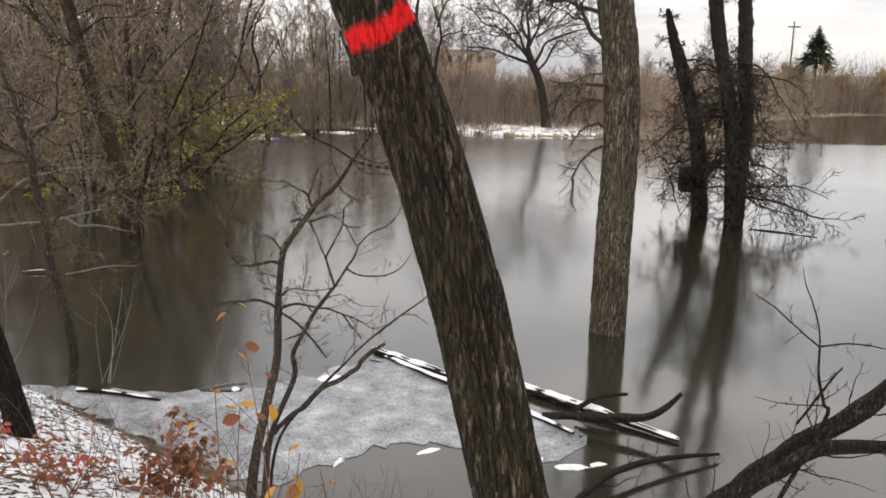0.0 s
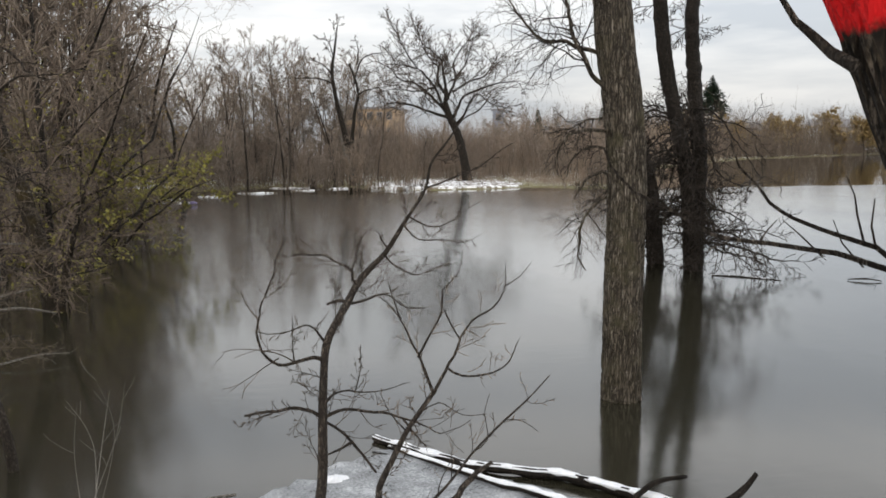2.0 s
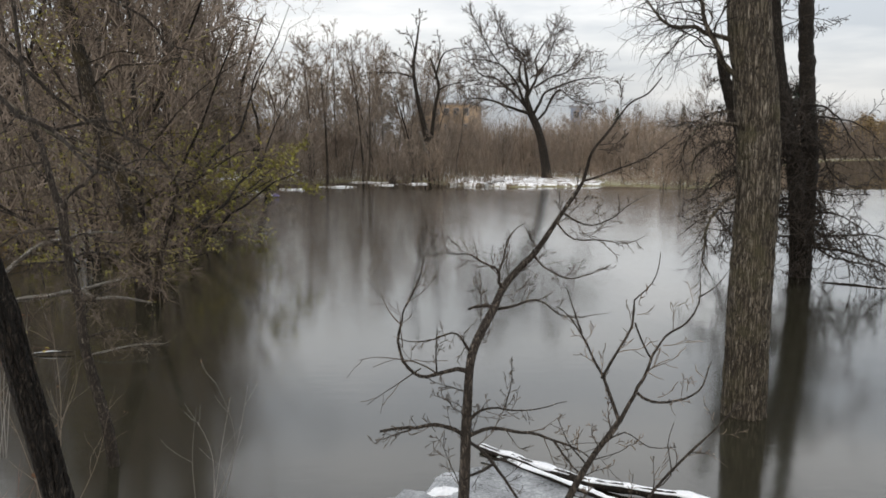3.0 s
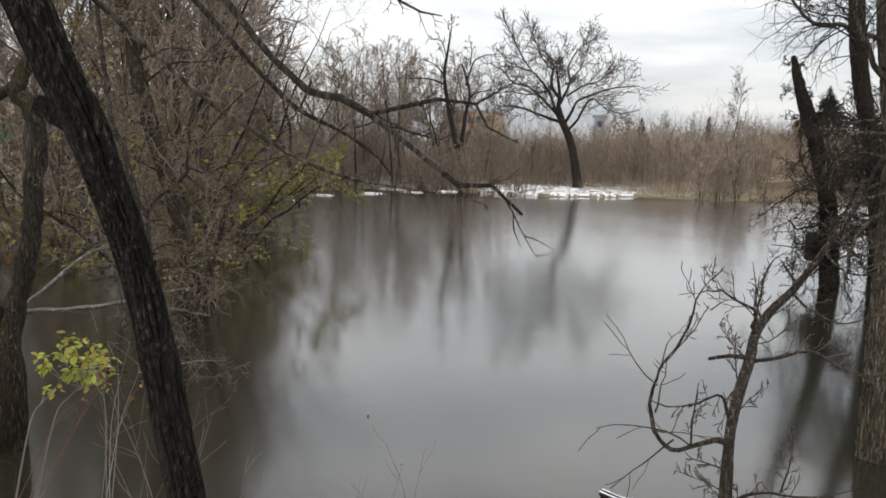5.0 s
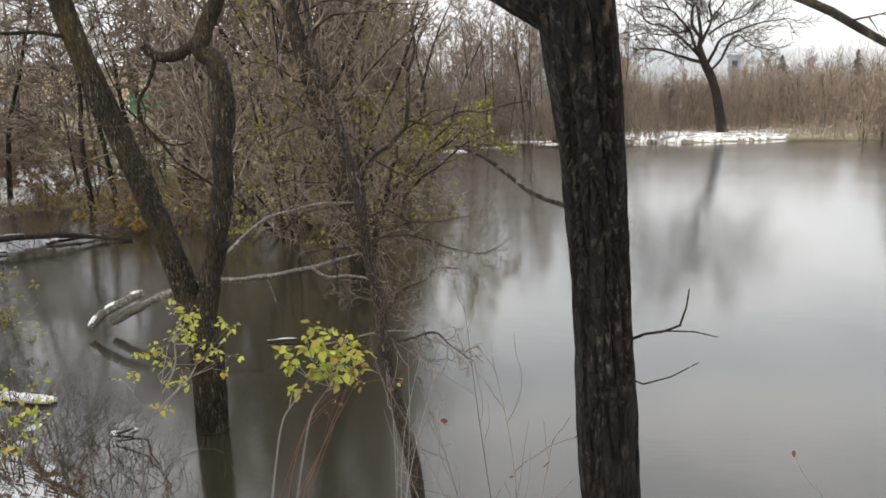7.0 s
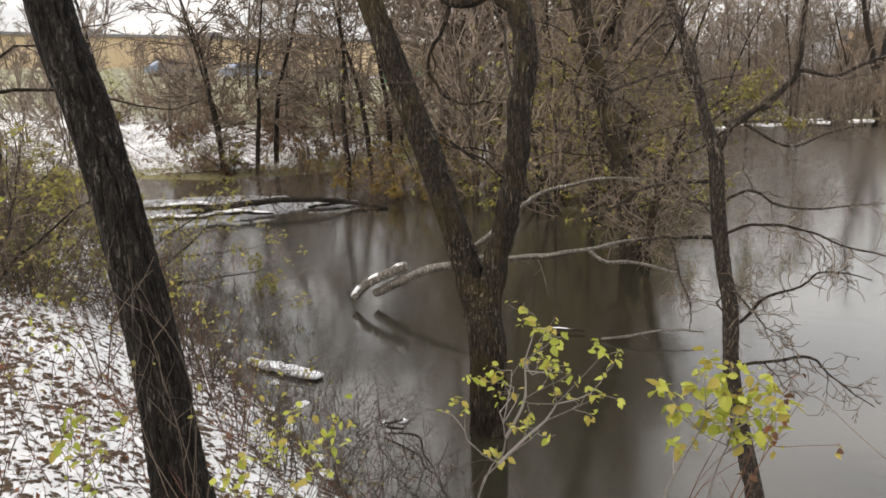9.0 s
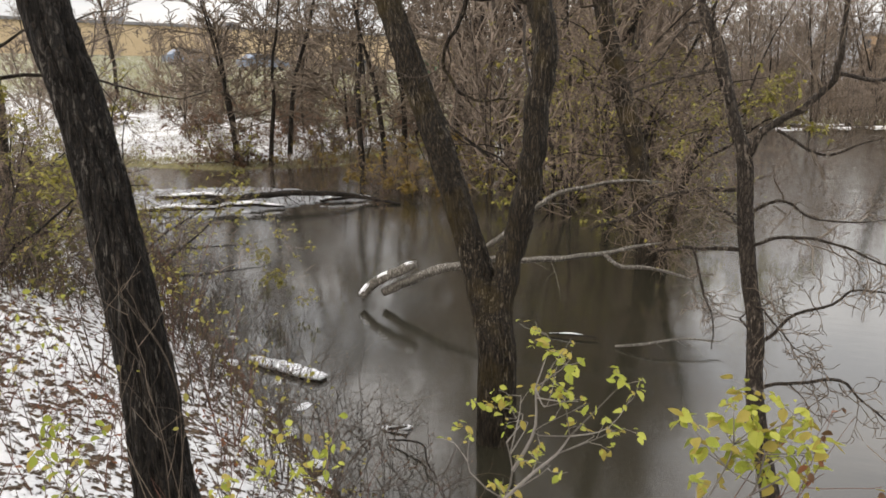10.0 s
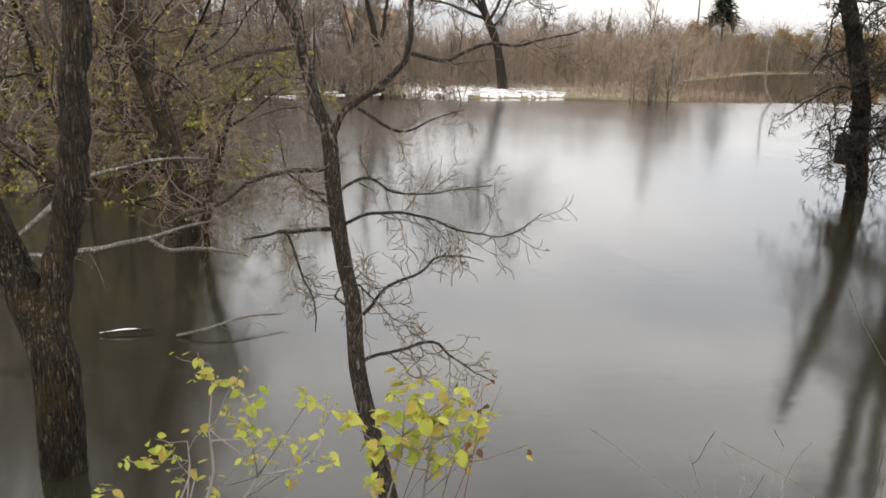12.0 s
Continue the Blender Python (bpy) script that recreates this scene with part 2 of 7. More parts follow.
def make_ground():
    m, n, l, b = material("snowy_leaf_litter", 0.85, 0.2)
    vec = coords(n, l)
    litter = ramp(n, l, noise_tex(n, l, vec, 34.0, 4.0, 0.7), [(0.3, (0.03, 0.022, 0.016)), (0.5, (0.1, 0.07, 0.045)), (0.68, (0.24, 0.16, 0.1))])
    grass = ramp(n, l, noise_tex(n, l, vec, 5.0, 5.0, 0.7), [(0.3, (0.09, 0.08, 0.04)), (0.6, (0.22, 0.2, 0.1))])
    sep = n.new("ShaderNodeSeparateXYZ")
    l.new(vec, sep.inputs[0])
    far = math_node(n, l, "MULTIPLY", math_node(n, l, "SUBTRACT", sep.outputs["Y"], 18.0), 0.15, True)
    soil = mix(n, l, far, litter, grass)
    a = noise_tex(n, l, vec, 17.0, 5.0, 0.6)
    c = noise_tex(n, l, vec, 1.1, 3.0, 0.5)
    s = math_node(n, l, "ADD", a, math_node(n, l, "MULTIPLY", c, 0.28))
    # bare mud close to the waterline
    wet = math_node(n, l, "MULTIPLY", math_node(n, l, "SUBTRACT", sep.outputs["Z"], 0.06), 5.0, True)
    s = math_node(n, l, "MULTIPLY", s, math_node(n, l, "ADD", math_node(n, l, "MULTIPLY", wet, 0.25), 0.75))
    # the mown field behind the inlet has lost most of its snow
    edge = math_node(n, l, "ADD", sep.outputs["Y"], math_node(n, l, "MULTIPLY", c, 10.0))
    field = math_node(n, l, "MULTIPLY", math_node(n, l, "MULTIPLY", math_node(n, l, "SUBTRACT", edge, 40.0), 0.2, True), math_node(n, l, "MULTIPLY", math_node(n, l, "SUBTRACT", -13.0, sep.outputs["X"]), 0.2, True))
    turf = ramp(n, l, a, [(0.35, (0.13, 0.13, 0.06)), (0.6, (0.3, 0.29, 0.17))])
    soil = mix(n, l, field, soil, turf)
    s = math_node(n, l, "SUBTRACT", s, math_node(n, l, "MULTIPLY", field, 0.14))
    cover = math_node(n, l, "MULTIPLY", math_node(n, l, "SUBTRACT", math_node(n, l, "ADD", s, math_node(n, l, "MULTIPLY", far, 0.015)), 0.583), 24.0, True)
    col = mix(n, l, cover, soil, (0.84, 0.85, 0.87))
    l.new(col, b.inputs["Base Color"])
    bump(n, l, b, math_node(n, l, "ADD", a, cover), 0.9, 0.04)
    return m


def make_water():
    m, n, l, b = material("brown_river_water", 0.06, 0.5)
    b.inputs["IOR"].default_value = 1.33
    # a skin of new ice on the water
    b.inputs["Coat Weight"].default_value, b.inputs["Coat IOR"].default_value, b.inputs["Coat Roughness"].default_value = 1.0, 1.7, 0.05
    silt = noise_tex(n, l, coords(n, l, (0.12, 0.12, 1)), 1.0, 4.0)
    l.new(ramp(n, l, silt, [(0.3, (0.018, 0.0165, 0.0105)), (0.7, (0.028, 0.0255, 0.017))]), b.inputs["Base Color"])
    rip = noise_tex(n, l, coords(n, l, (0.45, 1.3, 1)), 5.0, 3.0, 0.5)
    swirl = noise_tex(n, l, coords(n, l, (1, 0.4, 1)), 0.5, 3.0, 0.5)
    h = math_node(n, l, "ADD", math_node(n, l, "MULTIPLY", rip, 0.07), swirl)
    bump(n, l, b, h, 0.3, 0.05)
    patch = noise_tex(n, l, coords(n, l, (0.5, 0.16, 1)), 0.5, 4.0)
    # the skin of ice is a little frosted out on the river and ends at a ragged rim, with calm open water beyond
    sep = n.new("ShaderNodeSeparateXYZ")
    l.new(coords(n, l), sep.inputs[0])
    rag = math_node(n, l, "MULTIPLY", noise_tex(n, l, coords(n, l, (0.3, 0.3, 1)), 1.0, 5.0, 0.6), 3.0)
    rim = math_node(n, l, "MULTIPLY", math_node(n, l, "SUBTRACT", 54.0, math_node(n, l, "ADD", sep.outputs["Y"], rag)), 3.0, True)
    frost = math_node(n, l, "MULTIPLY", math_node(n, l, "SUBTRACT", sep.outputs["Y"], 11.0), 0.035, True)
    skin = math_node(n, l, "ADD", math_node(n, l, "ADD", 0.02, math_node(n, l, "MULTIPLY", frost, 0.05)), math_node(n, l, "MULTIPLY", patch, 0.13))
    rough = math_node(n, l, "ADD", 0.02, math_node(n, l, "MULTIPLY", skin, rim))
    l.new(rough, b.inputs["Roughness"])
    l.new(rough, b.inputs["Coat Roughness"])
    l.new(math_node(n, l, "MULTIPLY", rim, math_node(n, l, "ADD", 0.45, math_node(n, l, "MULTIPLY", frost, 0.55))), b.inputs["Coat Weight"])
    return m


def make_ice():
    m, n, l, b = material("slushy_grey_ice", 0.35, 0.5)
    vec = coords(n, l)
    a = noise_tex(n, l, vec, 40.0, 7.0, 0.8)
    c = noise_tex(n, l, vec, 2.6, 5.0, 0.65)
    h = math_node(n, l, "ADD", math_node(n, l, "MULTIPLY", a, 0.55), math_node(n, l, "MULTIPLY", c, 0.45))
    l.new(ramp(n, l, h, [(0.38, (0.07, 0.073, 0.075)), (0.5, (0.21, 0.22, 0.23)), (0.6, (0.52, 0.53, 0.55))]), b.inputs["Base Color"])
    l.new(ramp(n, l, h, [(0.35, (0.12,) * 3), (0.6, (0.6,) * 3)]), b.inputs["Roughness"])
    bump(n, l, b, h, 0.4, 0.01)
    return m


def make_snow():
    m, n, l, b = material("fresh_snow", 0.7, 0.3)
    vec = coords(n, l)
    a = noise_tex(n, l, vec, 30.0, 4.0, 0.6)
    l.new(ramp(n, l, a, [(0.25, (0.72, 0.74, 0.78)), (0.6, (0.86, 0.87, 0.89))]), b.inputs["Base Color"])
    bump(n, l, b, a, 0.4, 0.02)
    return m


def make_plain(name, a, c, scale, rough=0.8):
    m, n, l, b = material(name, rough, 0.3)
    t = noise_tex(n, l, coords(n, l), scale, 5.0, 0.65)
    l.new(ramp(n, l, t, [(0.3, a), (0.7, c)]), b.inputs["Base Color"])
    bump(n, l, b, t, 0.3, 0.02)
    return m


def make_thin_snow():
    m, n, l, b = material("thin_snow_over_grass", 0.75, 0.25)
    vec = coords(n, l)
    a = noise_tex(n, l, vec, 2.2, 6.0, 0.7)
    cover = math_node(n, l, "MULTIPLY", math_node(n, l, "SUBTRACT", a, 0.44), 12.0, True)
    l.new(mix(n, l, cover, (0.13, 0.1, 0.065), (0.8, 0.81, 0.83)), b.inputs["Base Color"])
    bump(n, l, b, a, 0.5, 0.05)
    return m


GROUND, WATER, ICE, SNOW, THIN_SNOW = make_ground(), make_water(), make_ice(), make_snow(), make_thin_snow()


# ---- geometry helpers ----
class Geo:
    """Vertices and faces gathered for one mesh."""

    def __init__(self):
        self.v, self.f = [], []

    def tube(self, pts, radii, n=6, rough=0.0, seed=0, tip=True):
        """A tapering limb along a line of points."""
        pts = [Vector(p) for p in pts]
        base, count = len(self.v), len(pts)
        side = None
        for k, p in enumerate(pts):
            d = (pts[min(k + 1, count - 1)] - pts[max(k - 1, 0)]).normalized()
            if side is None:
                side = d.orthogonal().normalized()
            side = (side - d * side.dot(d)).normalized()
            other = d.cross(side)
            r = radii[k]
            for j in range(n):
                a = 2 * math.pi * j / n
                q = r
                if rough:
                    q = r + bark_relief(a, p, r, rough, seed)
                self.v.append(p + (side * math.cos(a) + other * math.sin(a)) * q)
        for k in range(count - 1):
            for j in range(n):
                a, b = base + k * n + j, base + k * n + (j + 1) % n
                self.f.append((a, b, b + n, a + n))
        if tip:
            self.f.append(tuple(base + (count - 1) * n + j for j in range(n)))
            self.f.append(tuple(base + n - 1 - j for j in range(n)))

    def leaf(self, p, d, up, size, wide=0.6):
        """A folded leaf with a pointed end."""
        d = d.normalized()
        s = d.cross(up)
        s = s.normalized() if s.length > 1e-4 else d.orthogonal().normalized()
        nrm = s.cross(d)
        b = len(self.v)
        w = size * wide * 0.5
        self.v += [p, p + d * size * 0.45 + s * w + nrm * w * 0.35, p + d * size, p + d * size * 0.45 - s * w + nrm * w * 0.35, p + d * size * 0.5 - nrm * w * 0.1]
        self.f += [(b, b + 4, b + 1), (b + 1, b + 4, b + 2), (b, b + 3, b + 4), (b + 3, b + 2, b + 4)]

    def blade(self, size, wide=0.62, curl=0.12):
        """An oval pointed leaf from the origin along y, folded at its midrib."""
        prof = ((0.0, 0.05), (0.18, 0.72), (0.42, 1.0), (0.68, 0.78), (0.88, 0.34), (1.0, 0.0))
        b = len(self.v)
        for t, w in prof:
            h = wide * 0.5 * size * w
            bend = -curl * size * t * t
            self.v += [Vector((-h, t * size, bend + h * 0.3)), Vector((0, t * size, bend)), Vector((h, t * size, bend + h * 0.3))]
        for k in range(len(prof) - 1):
            a = b + 3 * k
            self.f += [(a, a + 1, a + 4, a + 3), (a + 1, a + 2, a + 5, a + 4)]

    def box(self, x0, x1, y0, y1, z0, z1):
        b = len(self.v)
        self.v += [Vector((x, y, z)) for z in (z0, z1) for y in (y0, y1) for x in (x0, x1)]
        self.f += [tuple(b + i for i in q) for q in ((0, 2, 3, 1), (4, 5, 7, 6), (0, 1, 5, 4), (2, 6, 7, 3), (0, 4, 6, 2), (1, 3, 7, 5))]

    def mesh(self, name, mat, origin=(0, 0, 0), smooth=True):
        me = bpy.data.meshes.new(name)
        o = Vector(origin)
        me.from_pydata([tuple(Vector(v) - o) for v in self.v], [], self.f)
        me.materials.append(mat)
        if smooth:
            me.polygons.foreach_set("use_smooth", [True] * len(me.polygons))
        me.update()
        return me


def bark_relief(a, p, r, rough, seed):
    """Long furrows round a trunk at angle a and place p."""
    q = Vector((math.cos(a) * 2.6 + seed, math.sin(a) * 2.6, p.z * 1.1))
    big = noise.noise(q * 0.6) * 0.5
    f = min(9.0, max(3.0, r * 62))
    q2 = Vector((math.cos(a) * f, math.sin(a) * f + seed, p.z * 3.2))
    q3 = Vector((math.cos(a) * 19, math.sin(a) * 19 + seed, p.z * 14.0))
    edge = abs(noise.noise(q2))
    return rough * (big * 0.8 + 0.45 * min(edge, 0.3) / 0.3 - 0.7 * max(0.0, 0.16 - edge) / 0.16 + 0.3 * noise.noise(q3))


def part(name, geo, mat, parent, label="", smooth=True):
    """One mesh object under a thing or part; the mesh is kept relative to the thing's own place."""
    top = parent
    while top.parent:
        top = top.parent
    ob = new(name, geo.mesh(name, mat, top.location, smooth))
    ob.parent = parent
    return tagged(ob, label)


def thing(name, place, label, category, group="", kind=""):
    ob = new(name)
    ob.location = place
    ob.empty_display_size = 0.2
    return tagged(ob, label, category, group, kind)


def smooth_line(pts, step):
    """Points at about the given step along a smooth curve through pts."""
    pts = [Vector(p) for p in pts]
    out = []
    for k in range(len(pts) - 1):
        p0, p1, p2, p3 = pts[max(k - 1, 0)], pts[k], pts[k + 1], pts[min(k + 2, len(pts) - 1)]
        m = max(1, round((p2 - p1).length / step))
        for j in range(m):
            t = j / m
            out.append(0.5 * ((2 * p1) + (p2 - p0) * t + (2 * p0 - 5 * p1 + 4 * p2 - p3) * t * t + (3 * p1 - p0 - 3 * p2 + p3) * t ** 3))
    out.append(pts[-1])
    return out


def spread(vals, count):
    """Values given at even steps, read at count even steps."""
    return list(np.interp(np.linspace(0, 1, count), np.linspace(0, 1, len(vals)), vals))


def along_radii(pts, radii, step):
    """Radii given at the control points of smooth_line, read at its points."""
    if len(radii) != len(pts):
        return spread(radii, len(smooth_line(pts, step)))
    out = []
    for k in range(len(pts) - 1):
        m = max(1, round((Vector(pts[k + 1]) - Vector(pts[k])).length / step))
        out += [radii[k] + (radii[k + 1] - radii[k]) * j / m for j in range(m)]
    return out + [radii[-1]]


def sprout(rng, p, d, length, bits, wander, rise):
    """A wandering twig line from p along d; rise bends it up or, below 0, lets it droop."""
    pts = [Vector(p)]
    d = Vector(d).normalized()
    for _ in range(bits):
        d = (d + Vector((rng.gauss(0, wander), rng.gauss(0, wander), rng.gauss(0, wander) + rise))).normalized()
        pts.append(pts[-1] + d * (length / bits))
    return pts


def ramify(out, rng, pts, radii, level, spec):
    """Side shoots of a limb, and theirs in turn. spec: per level (count, from, spread, length ratio, wander, rise, bits)."""
    if level >= len(spec):
        return
    count, start, angle, ratio, wander, rise, bits = spec[level][:7]
    longest = spec[level][7] if len(spec[level]) > 7 else 99.0
    total = sum((pts[k + 1] - pts[k]).length for k in range(len(pts) - 1))
    for c in range(count):
        t = start + (1 - start) * (c + rng.random()) / count
        x = t * (len(pts) - 1)
        k = min(int(x), len(pts) - 2)
        p = pts[k].lerp(pts[k + 1], x - k)
        r = radii[k] + (radii[min(k + 1, len(radii) - 1)] - radii[k]) * (x - k)
        d = (pts[k + 1] - pts[k]).normalized()
        az = rng.random() * 2 * math.pi
        o = d.orthogonal().normalized()
        o = o * math.cos(az) + d.cross(o) * math.sin(az)
        ang = radians(rng.gauss(angle, angle * 0.25))
        nd = d * math.cos(ang) + o * math.sin(ang)
        ln = total * ratio * (1.15 - 0.6 * t) * rng.uniform(0.65, 1.25)
        ln = min(ln, longest * rng.uniform(0.6, 1.2))
        child = sprout(rng, p, nd, ln, bits, wander, rise)
        r0 = max(min(r * 0.6, ln * 0.009 + 0.0012), 0.0014)
        rr = spread([r0, r0 * 0.6, r0 * 0.22], len(child))
        out.append((level, child, rr))
        ramify(out, rng, child, rr, level + 1, spec)


def sticks(geo, lines, n=4, least=0.0, sides=None):
    for level, pts, rr in lines:
        geo.tube(pts, [max(v, least) for v in rr], (sides or {}).get(level, n), tip=False)


# ---- ground and water ----
NEAR_SHORE = [(60, -60), (15, -8), (9, 0), (5, 3.2), (2.5, 4.9), (1, 5.6), (-0.6, 5.9), (-1.6, 6.5), (-2.5, 7.3), (-3.6, 8.2), (-5, 8.8),
              (-6.3, 9.3), (-7, 9.8), (-7.9, 10.5), (-8.7, 11.1), (-10, 12.2), (-11.3, 13.3), (-13.1, 14.9), (-16.5, 17.4), (-20, 18), (-24, 20)]
FAR_SHORE = [(-24.5, 25.2), (-20.6, 25.3), (-17.6, 27.7), (-17.9, 31.6), (-18, 38.3), (-16.5, 41), (-13, 46), (-12.5, 56), (-7, 60), (-1, 60.5),
             (0.6, 56.5), (4, 54.6), (8, 54.2), (12, 56), (14, 53), (17.5, 53.5), (21, 62), (30, 84), (60, 122), (100, 146), (200, 160), (600, 200), (600, -60)]


def to_line(x, y, line):
    """The distance from every (x, y) to an open line of points."""
    best = np.full(x.shape, 1e9)
    for (ax, ay), (bx, by) in zip(line[:-1], line[1:]):
        dx, dy = bx - ax, by - ay
        t = np.clip(((x - ax) * dx + (y - ay) * dy) / (dx * dx + dy * dy), 0, 1)
        best = np.minimum(best, np.hypot(x - ax - t * dx, y - ay - t * dy))
    return best


def in_water(x, y):
    ring = NEAR_SHORE + FAR_SHORE
    inside = np.zeros(x.shape, bool)
    for (ax, ay), (bx, by) in zip(ring, ring[1:] + ring[:1]):
        hit = (ay > y) != (by > y)
        inside ^= hit & (x < (bx - ax) * (y - ay) / ((by - ay) if by != ay else 1e-9) + ax)
    return inside


def land(x, y):
    """The height of the ground, water at 0."""
    x, y = np.atleast_1d(np.asarray(x, float)), np.atleast_1d(np.asarray(y, float))
    dn, df = to_line(x, y, NEAR_SHORE + [(-24.5, 22.5)]), to_line(x, y, [(-24.5, 22.5)] + FAR_SHORE[:-1])
    wet = in_water(x, y)
    near = 1.45 * (1 - np.exp(-dn / 2.1)) + 0.01 * dn
    # the bank swells where the path bends towards the inlet
    near += 0.35 * np.exp(-(((x + 9.4) / 1.6) ** 2 + ((y - 9.2) / 1.6) ** 2))
    leftness = np.clip((-x - 10) / 12, 0, 1) * np.clip((120 - y) / 40, 0, 1)
    far = 0.16 * (1 - np.exp(-df / 2.0)) + leftness * np.minimum(df * 0.075, 4.4) + np.clip(df - 30, 0, 200) * 0.012
    z = np.where(dn < df, near, far)
    z = np.where(wet, -np.minimum(np.minimum(dn, df) * 0.35 + 0.02, 1.5), z)
    return z


def height(x, y):
    return float(land(x, y)[0]) + ripple(x, y)


def ripple(x, y):
    v = Vector((x, y, 0))
    return 0.05 * noise.noise(v * 0.9) + 0.03 * noise.noise(v * 3.1) + 0.022 * noise.noise(v * 7.0) + 0.05 * noise.noise(v * 0.25)


def axis_steps(middle, fine, reach, count):
    """Grid lines that are close together near the middle and spread towards the horizon."""
    u = np.linspace(-1, 1, count)
    k = math.asinh(reach / fine)
    return middle + fine * np.sinh(u * k)


def build_ground():
    xs, ys = axis_steps(-6.5, 2.6, 900, 460), axis_steps(8.5, 2.6, 900, 460)
    gx, gy = np.meshgrid(xs, ys)
    gz = land(gx.ravel(), gy.ravel())
    verts = [(x, y, z + ripple(x, y)) for x, y, z in zip(gx.ravel(), gy.ravel(), gz)]
    w = len(xs)
    faces = [(r * w + c, r * w + c + 1, (r + 1) * w + c + 1, (r + 1) * w + c) for r in range(len(ys) - 1) for c in range(w - 1)]
    me = bpy.data.meshes.new("ground")
    me.from_pydata(verts, [], faces)
    me.materials.append(GROUND)
    me.polygons.foreach_set("use_smooth", [True] * len(faces))
    tagged(new("ground", me), "snow-dusted river bank with fallen brown leaves", "ground", kind="structure")


build_ground()

water_geo = Geo()
water_geo.v = [Vector(p) for p in ((-60, -70, 0), (650, -70, 0), (650, 260, 0), (-60, 260, 0))]
water_geo.f = [(0, 1, 2, 3)]
tagged(new("water", water_geo.mesh("water", WATER, smooth=False)), "still brown flood water reflecting bare trees and sky", "water", kind="structure")


def floe(name, outline, z, thick, mat, label, category, wob=0.08, seed=1, top_bulge=0.0):
    """A flat slab of ice or snow with a ragged rim; one that bulges is domed."""
    rng = random.Random(seed)
    pts = smooth_line([(x, y, 0) for x, y in outline + outline[:1]], 0.12 if not top_bulge else 0.5)[:-1]
    pts = [p + Vector((rng.gauss(0, wob), rng.gauss(0, wob), 0)) for p in pts]
    mid = sum(pts, Vector()) / len(pts)
    g = Geo()
    n = len(pts)
    rings = [(1.0, z - thick), (1.0, z + thick * 0.4), (0.995, z + thick)]
    if top_bulge:
        rings += [(0.85, z + thick + top_bulge * 0.5), (0.6, z + thick + top_bulge * 0.85), (0.25, z + thick + top_bulge)]
    for k, (s, h) in enumerate(rings):
        for p in pts:
            q = Vector((mid.x + (p.x - mid.x) * s, mid.y + (p.y - mid.y) * s, h))
            if k > 2:
                q.z += 0.06 * noise.noise(q * 0.9) + 0.04 * noise.noise(q * 2.3)
            g.v.append(q)
    for k in range(len(rings) - 1):
        g.f += [(k * n + j, k * n + (j + 1) % n, (k + 1) * n + (j + 1) % n, (k + 1) * n + j) for j in range(n)]
    top = (len(rings) - 1) * n
    ring = [g.v[top + j] for j in range(n)]
    g.f += [tuple(top + i for i in t) for t in tessellate_polygon([ring])]
    ob = new(name, g.mesh(name, mat, (mid.x, mid.y, z), bool(top_bulge)))
    ob.location = (mid.x, mid.y, z)
    return tagged(ob, label, category)


floe("ice_sheet", [(-5.2, 8.7), (-3.9, 8.7), (-2.8, 8.55), (-1.9, 8.8), (-1.2, 9.3), (-0.5, 9.7), (0.3, 8.9), (1.0, 8.2), (1.35, 7.5), (0.9, 7.1), (0.3, 7.35),
                   (-0.5, 7.4), (-0.9, 7.0), (-1.5, 6.7), (-2.5, 7.35), (-3.7, 8.25)],
     0.004, 0.006, ICE, "thin grey slushy ice sheet along the bank", "ice", 0.05, 3)


